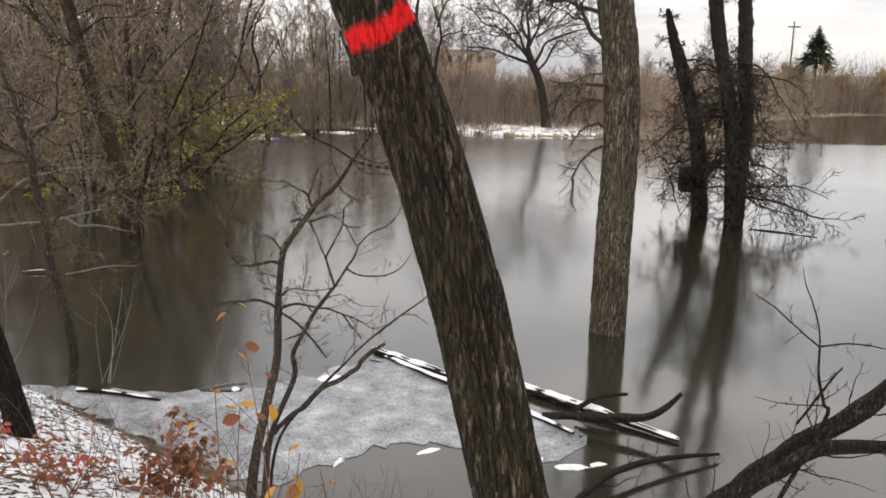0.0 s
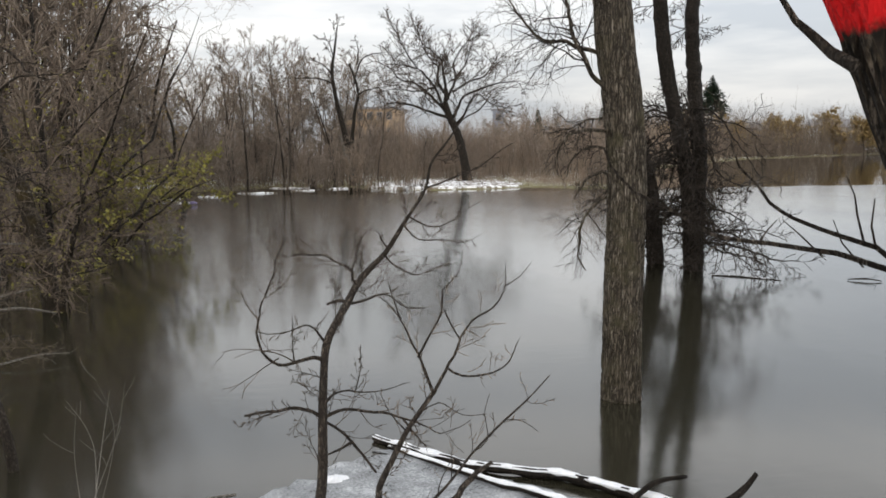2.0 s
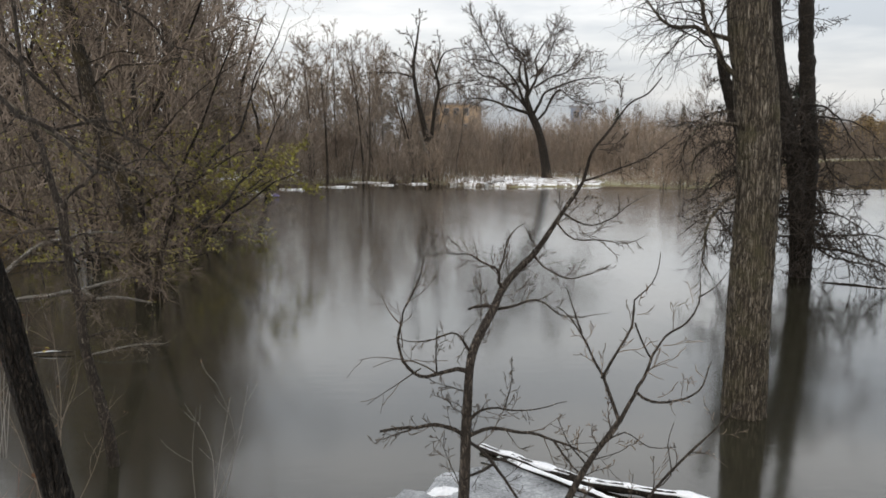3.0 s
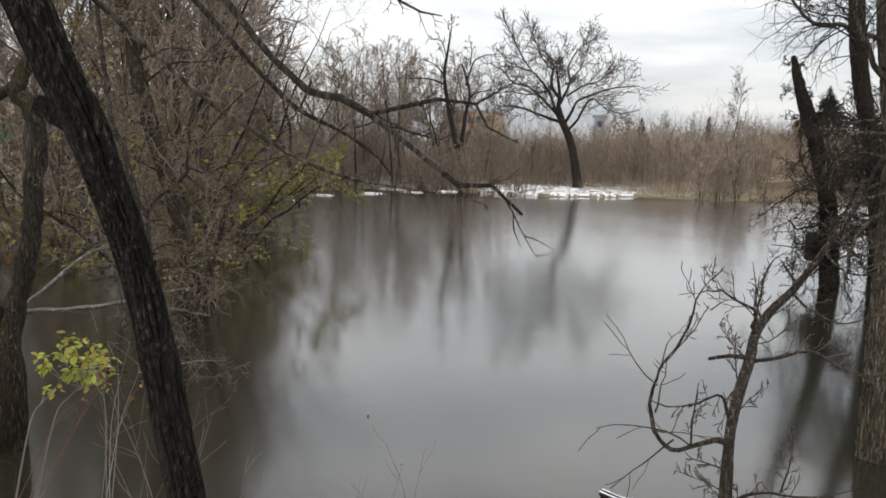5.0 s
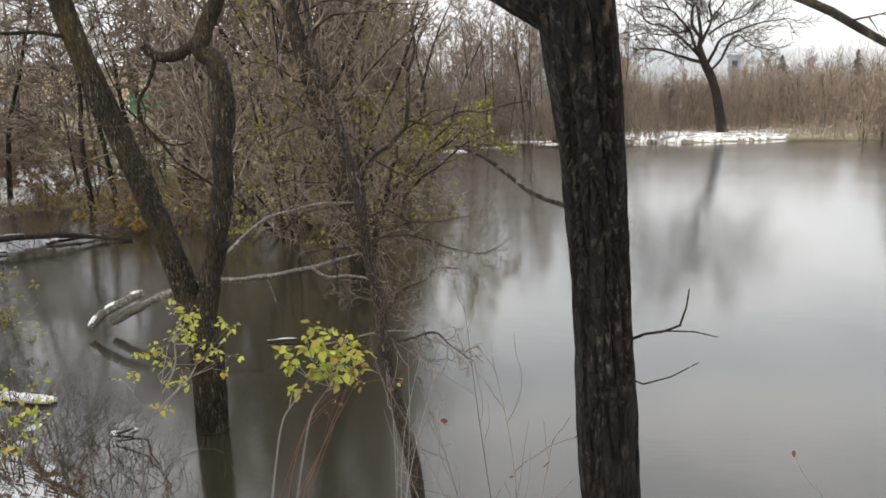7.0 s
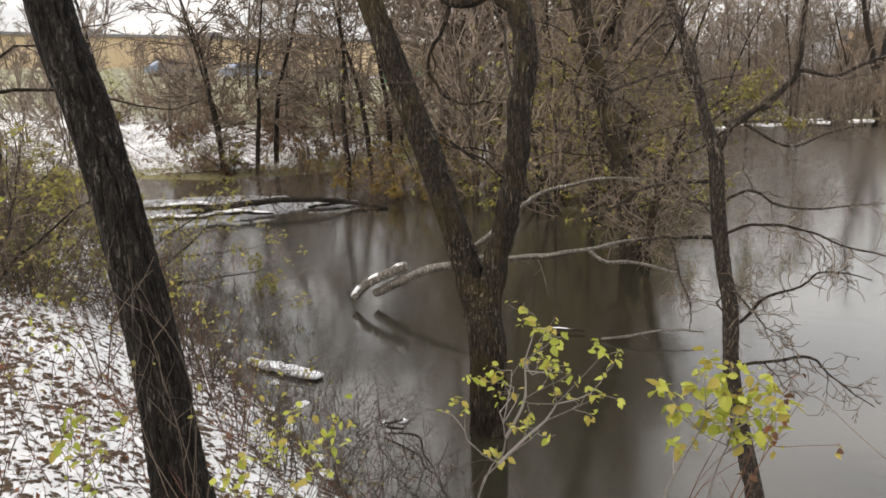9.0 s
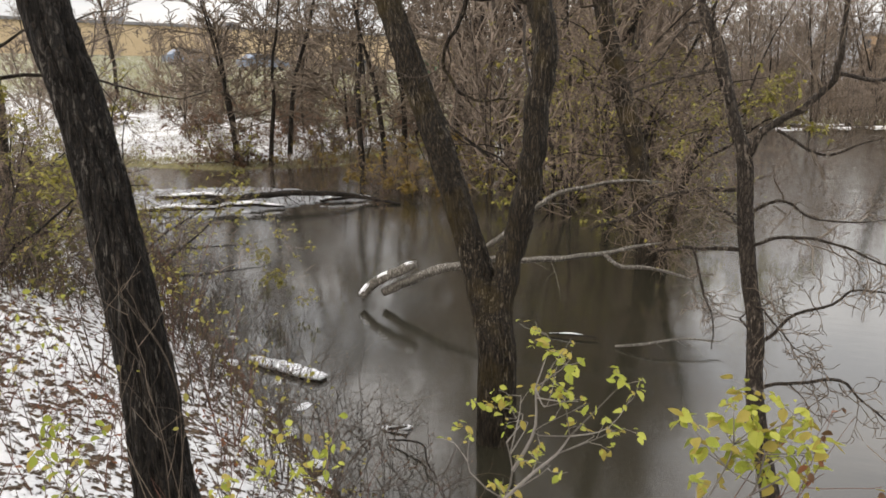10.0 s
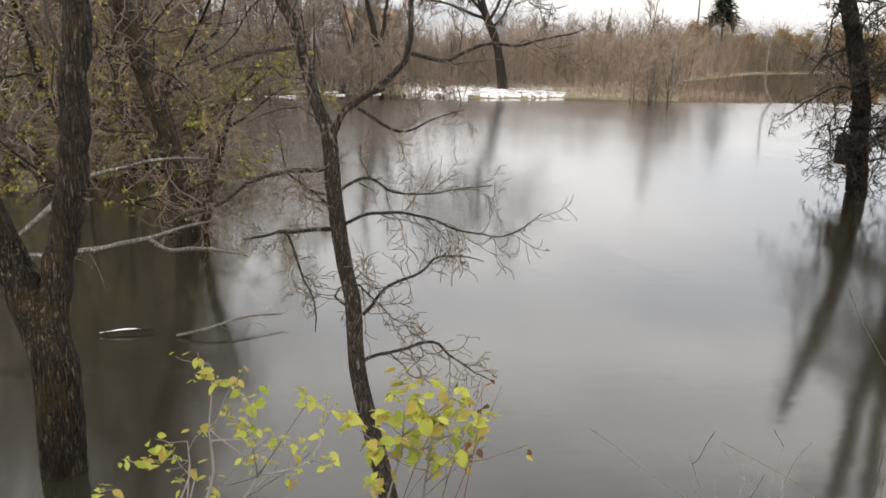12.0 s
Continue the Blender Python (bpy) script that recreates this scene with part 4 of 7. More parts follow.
# slim saplings by the water
SHOOTS = [(16, 0.3, 55, 0.09, 0.15, 0.06, 6), (10, 0.15, 48, 0.32, 0.16, 0.05, 6), (3, 0.25, 42, 0.42, 0.16, 0.03, 4)]
built_tree("bare_sapling", "slim bare sapling with curling twigs at the water's edge",
           [(-1.286, 5.7, 0.35), (-1.264, 5.800, 0.637), (-1.209, 6.000, 0.984), (-1.168, 6.100, 1.218), (-1.156, 6.100, 1.520), (-1.149, 6.120, 1.692), (-1.136, 6.150, 1.891), (-1.116, 6.180, 1.986), (-1.066, 6.250, 2.073), (-1.002, 6.340, 2.159), (-0.944, 6.440, 2.247), (-0.862, 6.490, 2.331), (-0.783, 6.500, 2.406), (-0.721, 6.490, 2.499), (-0.675, 6.480, 2.576), (-0.612, 6.490, 2.666), (-0.542, 6.480, 2.782), (-0.514, 6.420, 2.925), (-0.423, 6.420, 3.043), (-0.333, 6.420, 3.169), (-0.242, 6.420, 3.218), (-0.173, 6.420, 3.300)],
           [0.0373, 0.0324, 0.0302, 0.0272, 0.0251, 0.0231, 0.0215, 0.0209, 0.0202, 0.0195, 0.0188, 0.015, 0.0136, 0.0123, 0.0106, 0.009, 0.0074, 0.0054, 0.0043, 0.0032, 0.0021, 0.001], BARK_SAP, 0.004, 91, SHOOTS, TWIG_NEAR, 16, 0.03, split=True, least=0.0016,
           limbs=[([(-1.142, 6.150, 1.879), (-1.197, 6.120, 1.906), (-1.268, 6.100, 1.894), (-1.352, 6.080, 1.887), (-1.420, 6.040, 1.914), (-1.459, 6.020, 1.978), (-1.469, 6.010, 2.066), (-1.458, 6.000, 2.152), (-1.426, 5.970, 2.254), (-1.389, 5.940, 2.368), (-1.345, 5.910, 2.480), (-1.297, 5.880, 2.576)], [0.0125, 0.011, 0.0098, 0.0088, 0.0078, 0.0069, 0.006, 0.0052, 0.0044, 0.0036, 0.0028, 0.002]),
                  ([(-1.002, 6.340, 2.159), (-1.063, 6.400, 2.152), (-1.129, 6.460, 2.115)], [0.011, 0.0087, 0.007]),
                  ([(-0.980, 6.360, 2.146), (-0.878, 6.300, 2.179), (-0.807, 6.260, 2.205), (-0.711, 6.200, 2.169), (-0.601, 6.150, 2.147), (-0.478, 6.100, 2.177)], [0.009, 0.0068, 0.0053, 0.0038, 0.0025, 0.0012]),
                  ([(-0.935, 6.440, 2.226), (-0.976, 6.400, 2.270), (-0.986, 6.360, 2.337), (-1.037, 6.340, 2.372), (-1.095, 6.360, 2.406), (-1.140, 6.340, 2.428), (-1.228, 6.200, 2.454), (-1.309, 6.050, 2.483)], [0.011, 0.0089, 0.0074, 0.006, 0.0047, 0.0035, 0.0023, 0.0012]),
                  ([(-0.983, 6.370, 2.327), (-0.953, 6.400, 2.392), (-0.932, 6.420, 2.480), (-0.878, 6.450, 2.543), (-0.832, 6.450, 2.567)], [0.007, 0.0051, 0.0037, 0.0024, 0.0012]),
                  ([(-0.911, 6.460, 2.281), (-0.929, 6.500, 2.347), (-0.913, 6.550, 2.418), (-0.921, 6.600, 2.507)], [0.006, 0.004, 0.0025, 0.0012]),
                  ([(-0.783, 6.500, 2.400), (-0.735, 6.460, 2.339), (-0.623, 6.420, 2.289), (-0.536, 6.380, 2.324), (-0.421, 6.340, 2.373)], [0.006, 0.0044, 0.0032, 0.0022, 0.0012]),
                  ([(-0.761, 6.500, 2.427), (-0.796, 6.520, 2.482), (-0.809, 6.550, 2.516)], [0.006, 0.0043, 0.003]),
                  ([(-0.675, 6.480, 2.576), (-0.589, 6.440, 2.492), (-0.457, 6.400, 2.488), (-0.327, 6.360, 2.475), (-0.235, 6.320, 2.528)], [0.006, 0.0044, 0.0032, 0.0022, 0.0012]),
                  ([(-0.638, 6.480, 2.619), (-0.487, 6.500, 2.546), (-0.337, 6.550, 2.611), (-0.184, 6.600, 2.699)], [0.006, 0.004, 0.0025, 0.0012]),
                  ([(-0.542, 6.480, 2.782), (-0.418, 6.450, 2.833), (-0.271, 6.420, 2.892), (-0.139, 6.400, 2.980), (-0.047, 6.380, 3.041)], [0.007, 0.0051, 0.0037, 0.0024, 0.0012]),
                  ([(-1.155, 6.100, 1.574), (-1.203, 6.100, 1.608), (-1.303, 6.100, 1.624), (-1.417, 6.100, 1.613), (-1.503, 6.100, 1.601), (-1.571, 6.100, 1.610)], [0.0115, 0.01, 0.0089, 0.0078, 0.0069, 0.006]),
                  ([(-1.417, 6.100, 1.613), (-1.516, 6.080, 1.585), (-1.600, 6.060, 1.563)], [0.005, 0.0028, 0.0012]),
                  ([(-1.149, 6.100, 1.574), (-1.073, 6.120, 1.600), (-0.956, 6.140, 1.598), (-0.837, 6.160, 1.569), (-0.717, 6.180, 1.521), (-0.610, 6.200, 1.473), (-0.505, 6.200, 1.428), (-0.384, 6.200, 1.455), (-0.309, 6.200, 1.489)], [0.012, 0.01, 0.0085, 0.0072, 0.006, 0.0048, 0.0037, 0.0026, 0.0015]),
                  ([(-0.717, 6.180, 1.521), (-0.658, 6.180, 1.435), (-0.592, 6.180, 1.362)], [0.007, 0.0047, 0.003]),
                  ([(-1.148, 6.110, 1.642), (-1.087, 6.080, 1.717), (-1.030, 6.060, 1.742), (-0.932, 6.040, 1.724), (-0.820, 6.020, 1.732), (-0.694, 6.000, 1.778)], [0.008, 0.0061, 0.0047, 0.0035, 0.0023, 0.0012]),
                  ([(-0.974, 6.050, 1.737), (-0.944, 6.050, 1.868), (-0.942, 6.050, 1.983)], [0.004, 0.0024, 0.0012]),
                  ([(-1.129, 6.180, 1.963), (-1.157, 6.140, 2.018), (-1.185, 6.100, 2.065), (-1.230, 6.060, 2.087), (-1.305, 6.020, 2.067), (-1.427, 5.980, 2.069), (-1.492, 5.950, 2.100)], [0.008, 0.0064, 0.0052, 0.0041, 0.0031, 0.0021, 0.0012]),
                  ([(-1.296, 6.100, 1.892), (-1.299, 6.080, 2.001), (-1.298, 6.060, 2.135)], [0.0045, 0.0026, 0.0012]),
                  ([(-1.139, 6.120, 1.781), (-1.213, 6.080, 1.824), (-1.310, 6.040, 1.868), (-1.349, 6.000, 1.909)], [0.004, 0.0028, 0.002, 0.0012]),
                  ([(-1.149, 6.120, 1.549), (-1.087, 6.200, 1.482), (-0.995, 6.300, 1.363), (-0.924, 6.380, 1.233), (-0.859, 6.420, 1.126)], [0.008, 0.008, 0.009, 0.008, 0.006]),
                  ([(-0.995, 6.300, 1.363), (-1.057, 6.280, 1.326), (-1.127, 6.260, 1.299)], [0.008, 0.007, 0.005])])
built_tree("bare_shrub", "slender forked bare shrub beside the sapling",
           [(-1.165, 5.550, 0.450), (-1.078, 5.400, 0.958), (-0.907, 5.250, 1.384), (-0.894, 5.150, 1.564), (-0.837, 5.150, 1.684), (-0.769, 5.150, 1.817), (-0.704, 5.160, 1.904), (-0.652, 5.170, 1.973)],
           [0.02, 0.017, 0.0155, 0.0135, 0.0125, 0.0115, 0.0105, 0.009], BARK_SAP, 0.003, 94, [(10, 0.45, 50, 0.12, 0.2, 0.06, 5), (7, 0.2, 42, 0.28, 0.2, 0.06, 5), (3, 0.25, 40, 0.5, 0.2, 0.04, 4)], TWIG_MID, 12, 0.03, split=True, least=0.0014, category="shrub",
           limbs=[([(-0.652, 5.170, 1.968), (-0.683, 5.190, 2.049), (-0.714, 5.210, 2.126), (-0.745, 5.230, 2.202), (-0.781, 5.250, 2.280), (-0.819, 5.270, 2.323), (-0.885, 5.290, 2.372)], [0.0075, 0.006, 0.0049, 0.0039, 0.0029, 0.0021, 0.0012]),
                  ([(-0.781, 5.250, 2.280), (-0.814, 5.270, 2.369), (-0.842, 5.300, 2.457)], [0.004, 0.0024, 0.0012]),
                  ([(-0.652, 5.170, 1.968), (-0.592, 5.190, 2.058), (-0.543, 5.210, 2.132), (-0.516, 5.230, 2.207), (-0.462, 5.270, 2.255), (-0.378, 5.330, 2.299), (-0.318, 5.380, 2.360), (-0.287, 5.420, 2.437), (-0.273, 5.440, 2.506)], [0.008, 0.0067, 0.0058, 0.0049, 0.0041, 0.0033, 0.0026, 0.0019, 0.0012]),
                  ([(-0.301, 5.400, 2.385), (-0.218, 5.440, 2.420), (-0.153, 5.480, 2.481)], [0.003, 0.002, 0.0012]),
                  ([(-0.714, 5.210, 2.121), (-0.659, 5.200, 2.219), (-0.614, 5.200, 2.320), (-0.603, 5.200, 2.410), (-0.562, 5.200, 2.448), (-0.524, 5.200, 2.499), (-0.509, 5.200, 2.588)], [0.006, 0.0049, 0.004, 0.0032, 0.0025, 0.0019, 0.0012]),
                  ([(-0.523, 5.230, 2.184), (-0.564, 5.220, 2.257), (-0.602, 5.200, 2.331)], [0.004, 0.0034, 0.003]),
                  ([(-0.581, 5.190, 2.069), (-0.517, 5.220, 2.028), (-0.370, 5.300, 2.019), (-0.283, 5.360, 2.048), (-0.233, 5.420, 2.100), (-0.213, 5.440, 2.129)], [0.006, 0.0047, 0.0037, 0.0028, 0.002, 0.0012]),
                  ([(-0.710, 5.160, 1.890), (-0.624, 5.200, 1.916), (-0.512, 5.240, 1.839), (-0.397, 5.280, 1.828)], [0.003, 0.0023, 0.0017, 0.0012]),
                  ([(-0.769, 5.150, 1.810), (-0.847, 5.150, 1.906), (-0.880, 5.150, 1.987)], [0.0035, 0.0022, 0.0012])])
built_tree("bare_shrub", "thin arching bare stem with a dark broken stub beside it",
           [(-1.135, 5.600, 0.450), (-1.017, 5.450, 0.956), (-0.594, 5.300, 1.483), (-0.440, 5.400, 1.611), (-0.297, 5.480, 1.709), (-0.151, 5.550, 1.800), (-0.029, 5.600, 1.901)],
           [0.01, 0.0085, 0.0065, 0.0055, 0.0045, 0.003, 0.0012], BARK_SAP, 0.003, 95, [(8, 0.5, 45, 0.12, 0.2, 0.05, 5), (5, 0.24, 42, 0.3, 0.2, 0.05, 4)], TWIG_MID, 12, 0.03, split=True, least=0.0014, category="shrub",
           limbs=[([(-0.440, 5.400, 1.611), (-0.374, 5.420, 1.657), (-0.383, 5.440, 1.778), (-0.354, 5.460, 1.872)], [0.003, 0.0023, 0.0017, 0.0012]),
                  ([(-0.267, 5.500, 1.721), (-0.190, 5.500, 1.711), (-0.112, 5.500, 1.656)], [0.003, 0.002, 0.0012]),
                  ([(-1.133, 5.450, 0.821), (-0.933, 5.380, 1.099), (-0.501, 5.280, 1.488), (-0.449, 5.300, 1.537), (-0.390, 5.320, 1.591)], [0.016, 0.015, 0.014, 0.013, 0.009], 1)])
built_tree("bare_shrub", "small dark bare shrub growing beside the fallen limb",
           [(1.3, 4.0, 0.9), (1.592, 3.900, 1.686), (1.582, 3.880, 1.810), (1.540, 3.860, 1.930), (1.520, 3.840, 2.073)],
           [0.012, 0.009, 0.007, 0.006, 0.005], BARK_DARK, 0.001, 96, [(5, 0.3, 50, 0.15, 0.2, 0.05, 5), (5, 0.2, 48, 0.3, 0.22, 0.04, 5), (3, 0.2, 44, 0.45, 0.2, 0.03, 4)], TWIG_NEAR, 10, 0.03, split=True, least=0.001, category="shrub",
           limbs=[([(1.520, 3.840, 2.073), (1.384, 3.830, 2.183), (1.279, 3.820, 2.264), (1.168, 3.800, 2.335)], [0.0042, 0.0036, 0.0028, 0.0012]),
                  ([(1.520, 3.840, 2.081), (1.516, 3.860, 2.153), (1.495, 3.880, 2.232), (1.459, 3.900, 2.324), (1.441, 3.900, 2.400)], [0.004, 0.0035, 0.003, 0.0024, 0.0012]),
                  ([(1.522, 3.840, 2.076), (1.613, 3.800, 2.105), (1.696, 3.780, 2.105), (1.780, 3.760, 2.092)], [0.004, 0.0034, 0.0028, 0.0016]),
                  ([(1.496, 3.920, 1.701), (1.550, 3.900, 1.809), (1.603, 3.880, 1.899), (1.646, 3.860, 1.970)], [0.006, 0.0055, 0.005, 0.0035]),
                  ([(1.578, 3.880, 1.802), (1.411, 3.860, 1.812), (1.267, 3.840, 1.853)], [0.003, 0.0022, 0.001])])
built_tree("crooked_sapling", "crooked young tree with curling bare branches in water",
           [(-4.16, 9.72, -0.3), (-4.2, 9.7, 0.3), (-4.31, 9.7, 0.81), (-4.38, 9.7, 1.16), (-4.4, 9.7, 1.5), (-4.45, 9.7, 1.77), (-4.49, 9.7, 2.09), (-4.51, 9.7, 2.35), (-4.57, 9.7, 2.53), (-4.62, 9.72, 2.72), (-4.67, 9.75, 2.9), (-4.78, 9.8, 3.15), (-4.9, 9.9, 4.0), (-5.0, 10, 5.2)],
           [0.055, 0.05, 0.045, 0.042, 0.04, 0.039, 0.038, 0.038, 0.029, 0.026, 0.026, 0.023, 0.015, 0.004], BARK_SAP, 0.006, 101,
           [(18, 0.3, 62, 0.13, 0.28, 0.0, 7), (14, 0.15, 54, 0.42, 0.28, 0.0, 7), (6, 0.2, 45, 0.48, 0.26, 0.0, 5)], TWIG_MID, 18, 0.03, least=0.0018,
           limbs=[([(-4.51, 9.7, 2.35), (-4.4, 9.66, 2.5), (-4.24, 9.62, 2.64), (-4.13, 9.6, 2.78), (-4.12, 9.6, 3.0), (-4.05, 9.6, 3.4)], [0.0195, 0.01725, 0.01575, 0.01425, 0.012, 0.006]),
                  ([(-4.12, 9.6, 2.76), (-3.94, 9.56, 2.74), (-3.77, 9.55, 2.81), (-3.58, 9.5, 2.81), (-3.3, 9.5, 2.9)], [0.0105, 0.009, 0.0075, 0.006, 0.00225]),
                  ([(-4.54, 9.7, 2.2), (-4.79, 9.66, 2.18), (-5.04, 9.62, 2.06), (-5.25, 9.6, 1.95)], [0.01125, 0.00975, 0.0075, 0.00375]),
                  ([(-4.47, 9.7, 1.9), (-4.72, 9.66, 1.9), (-4.93, 9.62, 1.87)], [0.012, 0.00975, 0.00375]),
                  ([(-4.72, 9.66, 1.9), (-4.66, 9.6, 1.72), (-4.6, 9.56, 1.57), (-4.59, 9.56, 1.4)], [0.0075, 0.006, 0.0045, 0.00225]),
                  ([(-4.35, 9.7, 1.45), (-4.21, 9.66, 1.59), (-4.07, 9.64, 1.67), (-3.95, 9.62, 1.77), (-3.74, 9.6, 1.74)], [0.0105, 0.00825, 0.00675, 0.00525, 0.0015]),
                  ([(-4.45, 9.7, 1.92), (-4.24, 9.65, 1.99), (-4.07, 9.62, 1.97), (-3.89, 9.6, 1.92), (-3.63, 9.6, 1.87), (-3.45, 9.6, 1.99)], [0.00975, 0.00825, 0.00675, 0.00525, 0.00375, 0.0015]),
                  ([(-4.37, 9.7, 1.18), (-4.18, 9.64, 1.28), (-4.0, 9.6, 1.32), (-3.88, 9.58, 1.22), (-3.69, 9.55, 1.1)], [0.0105, 0.009, 0.0075, 0.00525, 0.0015]),
                  ([(-4.48, 9.7, 2.08), (-4.3, 9.72, 2.16), (-4.18, 9.74, 2.08), (-4.01, 9.76, 2.06), (-3.66, 9.8, 2.1)], [0.009, 0.0075, 0.006, 0.0045, 0.0015]),
                  ([(-4.37, 9.65, 2.5), (-4.18, 9.7, 2.39), (-3.99, 9.75, 2.44), (-3.82, 9.8, 2.48)], [0.00825, 0.00675, 0.0045, 0.0015]),
                  ([(-4.65, 9.72, 2.78), (-4.88, 9.7, 2.74), (-5.05, 9.65, 2.66)], [0.0105, 0.00825, 0.0045])])

# spreading oak on the snowy islet
built_tree("spreading_oak", "broad bare oak on a snow-covered islet",
           [(8.150, 62.000, -0.072), (7.932, 62.000, 1.440), (7.680, 62.000, 2.823), (7.277, 62.000, 3.999), (6.763, 62.000, 5.049), (6.533, 62.000, 5.944), (6.628, 62.000, 6.607), (6.325, 62.000, 8.461)],
           [0.42, 0.3, 0.27, 0.26, 0.24, 0.16, 0.12, 0.04], BARK_DARK, 0.05, 111,
           [(5, 0.75, 50, 0.3, 0.26, 0.04, 9), (14, 0.2, 48, 0.5, 0.24, 0.08, 7, 3.0), (10, 0.12, 42, 0.5, 0.24, 0.06, 4, 1.6)], TWIG_NEAR, 16, 0.3, twig_sides=3, least=0.016,
           limbs=[([(6.933, 62.000, 4.739), (5.876, 61.600, 5.060), (5.031, 61.200, 5.302), (4.001, 60.800, 5.652), (3.118, 60.500, 5.776), (2.194, 60.000, 5.737)], [0.13, 0.1024, 0.082, 0.0635, 0.0463, 0.03]),
                  ([(6.641, 62.000, 5.125), (5.954, 62.400, 5.953), (5.181, 62.800, 6.747), (4.385, 63.000, 7.337), (3.393, 63.200, 7.611), (2.786, 63.400, 8.328), (1.771, 63.500, 8.912)], [0.12, 0.0962, 0.0785, 0.0626, 0.0477, 0.0336, 0.02]),
                  ([(6.514, 62.000, 5.358), (6.015, 61.500, 6.298), (5.759, 61.200, 6.852), (5.126, 61.000, 7.591), (4.504, 60.800, 8.133), (3.504, 60.500, 8.353), (2.328, 60.200, 8.417)], [0.11, 0.0885, 0.0726, 0.0583, 0.0449, 0.0322, 0.02]),
                  ([(6.594, 62.000, 6.451), (6.078, 62.200, 7.311), (6.147, 62.400, 8.416), (6.464, 62.500, 8.820), (5.986, 62.600, 9.287), (5.602, 62.800, 9.691), (5.097, 63.000, 10.094), (4.484, 63.200, 11.276)], [0.11, 0.091, 0.077, 0.0643, 0.0525, 0.0412, 0.0304, 0.02]),
                  ([(6.647, 62.000, 6.063), (7.128, 62.500, 6.959), (7.456, 63.000, 7.785), (7.314, 63.300, 8.595), (7.619, 63.600, 9.261), (8.258, 64.000, 10.185), (9.484, 64.200, 10.905)], [0.11, 0.0885, 0.0726, 0.0583, 0.0449, 0.0322, 0.02]),
                  ([(7.015, 62.000, 4.662), (7.415, 61.500, 5.549), (7.730, 61.200, 6.235), (8.651, 61.000, 6.661), (9.757, 60.800, 7.049), (10.535, 60.500, 7.194), (11.679, 60.000, 7.254)], [0.12, 0.0962, 0.0785, 0.0626, 0.0477, 0.0336, 0.02]),
                  ([(7.101, 62.000, 6.616), (8.358, 62.800, 7.393), (9.618, 63.200, 7.838), (10.248, 63.500, 8.664), (10.878, 63.800, 9.575)], [0.08, 0.0602, 0.0455, 0.0323, 0.02]),
                  ([(7.191, 62.000, 4.194), (7.847, 61.600, 4.977), (8.175, 61.400, 5.751), (8.775, 61.200, 6.445), (9.660, 61.000, 5.759), (10.994, 60.800, 5.391)], [0.1, 0.0779, 0.0616, 0.0468, 0.0331, 0.02]),
                  ([(5.759, 61.200, 6.852), (5.063, 60.900, 6.745), (4.978, 60.700, 6.237), (5.512, 60.500, 5.665)], [0.06, 0.0517, 0.0455, 0.04]),
                  ([(7.456, 63.000, 7.785), (8.113, 62.800, 8.564), (8.437, 62.600, 9.524), (8.813, 62.400, 11.052)], [0.06, 0.0434, 0.0311, 0.02]),
                  ([(6.147, 62.400, 8.416), (5.427, 62.200, 9.044), (4.769, 62.000, 10.355), (4.543, 62.000, 11.306)], [0.055, 0.0405, 0.0297, 0.02]),
                  ([(4.504, 60.800, 8.133), (3.699, 60.800, 9.251), (3.067, 60.600, 10.527), (2.580, 60.500, 11.249)], [0.055, 0.0405, 0.0297, 0.02]),
                  ([(5.181, 62.800, 6.747), (4.140, 62.400, 6.705), (3.106, 62.000, 6.857), (1.927, 62.000, 6.642)], [0.05, 0.0375, 0.0283, 0.02])])
floe("snow_islet", [(0.8, 57), (3, 55.4), (7, 55), (10.2, 56.2), (11.4, 58.5), (11, 61.5), (9.5, 65), (5, 66), (1.5, 62)], 0.06, 0.1, THIN_SNOW,
     "low islet in the river with thin patchy snow", "islet", 0.25, 7, 0.1)


# ---- woods on the far banks, with unseen trees behind the path ----
UPRIGHT = [(14, 0.22, 42, 0.36, 0.13, 0.09, 5), (7, 0.2, 38, 0.48, 0.15, 0.07, 3), (5, 0.24, 35, 0.55, 0.16, 0.06, 2)]
GNARLED = [(13, 0.2, 60, 0.36, 0.2, 0.05, 6), (8, 0.2, 50, 0.46, 0.22, 0.03, 4), (5, 0.24, 44, 0.5, 0.2, 0.02, 3)]
BUSHY = [(9, 0.12, 40, 0.42, 0.15, 0.08, 4), (5, 0.24, 38, 0.5, 0.16, 0.06, 3), (3, 0.2, 35, 0.55, 0.16, 0.05, 2)]


def wood_tree(seed, tall, spec, twig, stems=1, skin=BARK_FAR):
    rng = random.Random(seed)
    root = thing("bare_shrub" if spec is BUSHY and stems > 3 else "bare_tree", (0, 0, 0), "leafless grey-brown tree of the far and near banks", "tree", "woods on the far banks")
    grown = []
    g = Geo()
    for s in range(stems):
        lean = Vector((rng.gauss(0, 0.12), rng.gauss(0, 0.12), 1))
        pts = sprout(rng, (rng.gauss(0, 0.12) * (stems > 1), rng.gauss(0, 0.12) * (stems > 1), -0.3), lean, tall * rng.uniform(0.75, 1.1), 10, 0.07, 0.02)
        r = tall * 0.0095 * (0.7 if stems > 1 else 1)
        rr = spread([r, r * 0.8, r * 0.5, 0.015], len(pts))
        g.tube(pts, rr, 6)
        ramify(grown, rng, pts, rr, 0, spec)
    part("trunk", g, skin, root)
    g = Geo()
    sticks(g, grown, 3, 0.014, {0: 4})
    part("crown", g, twig, root)
    return root


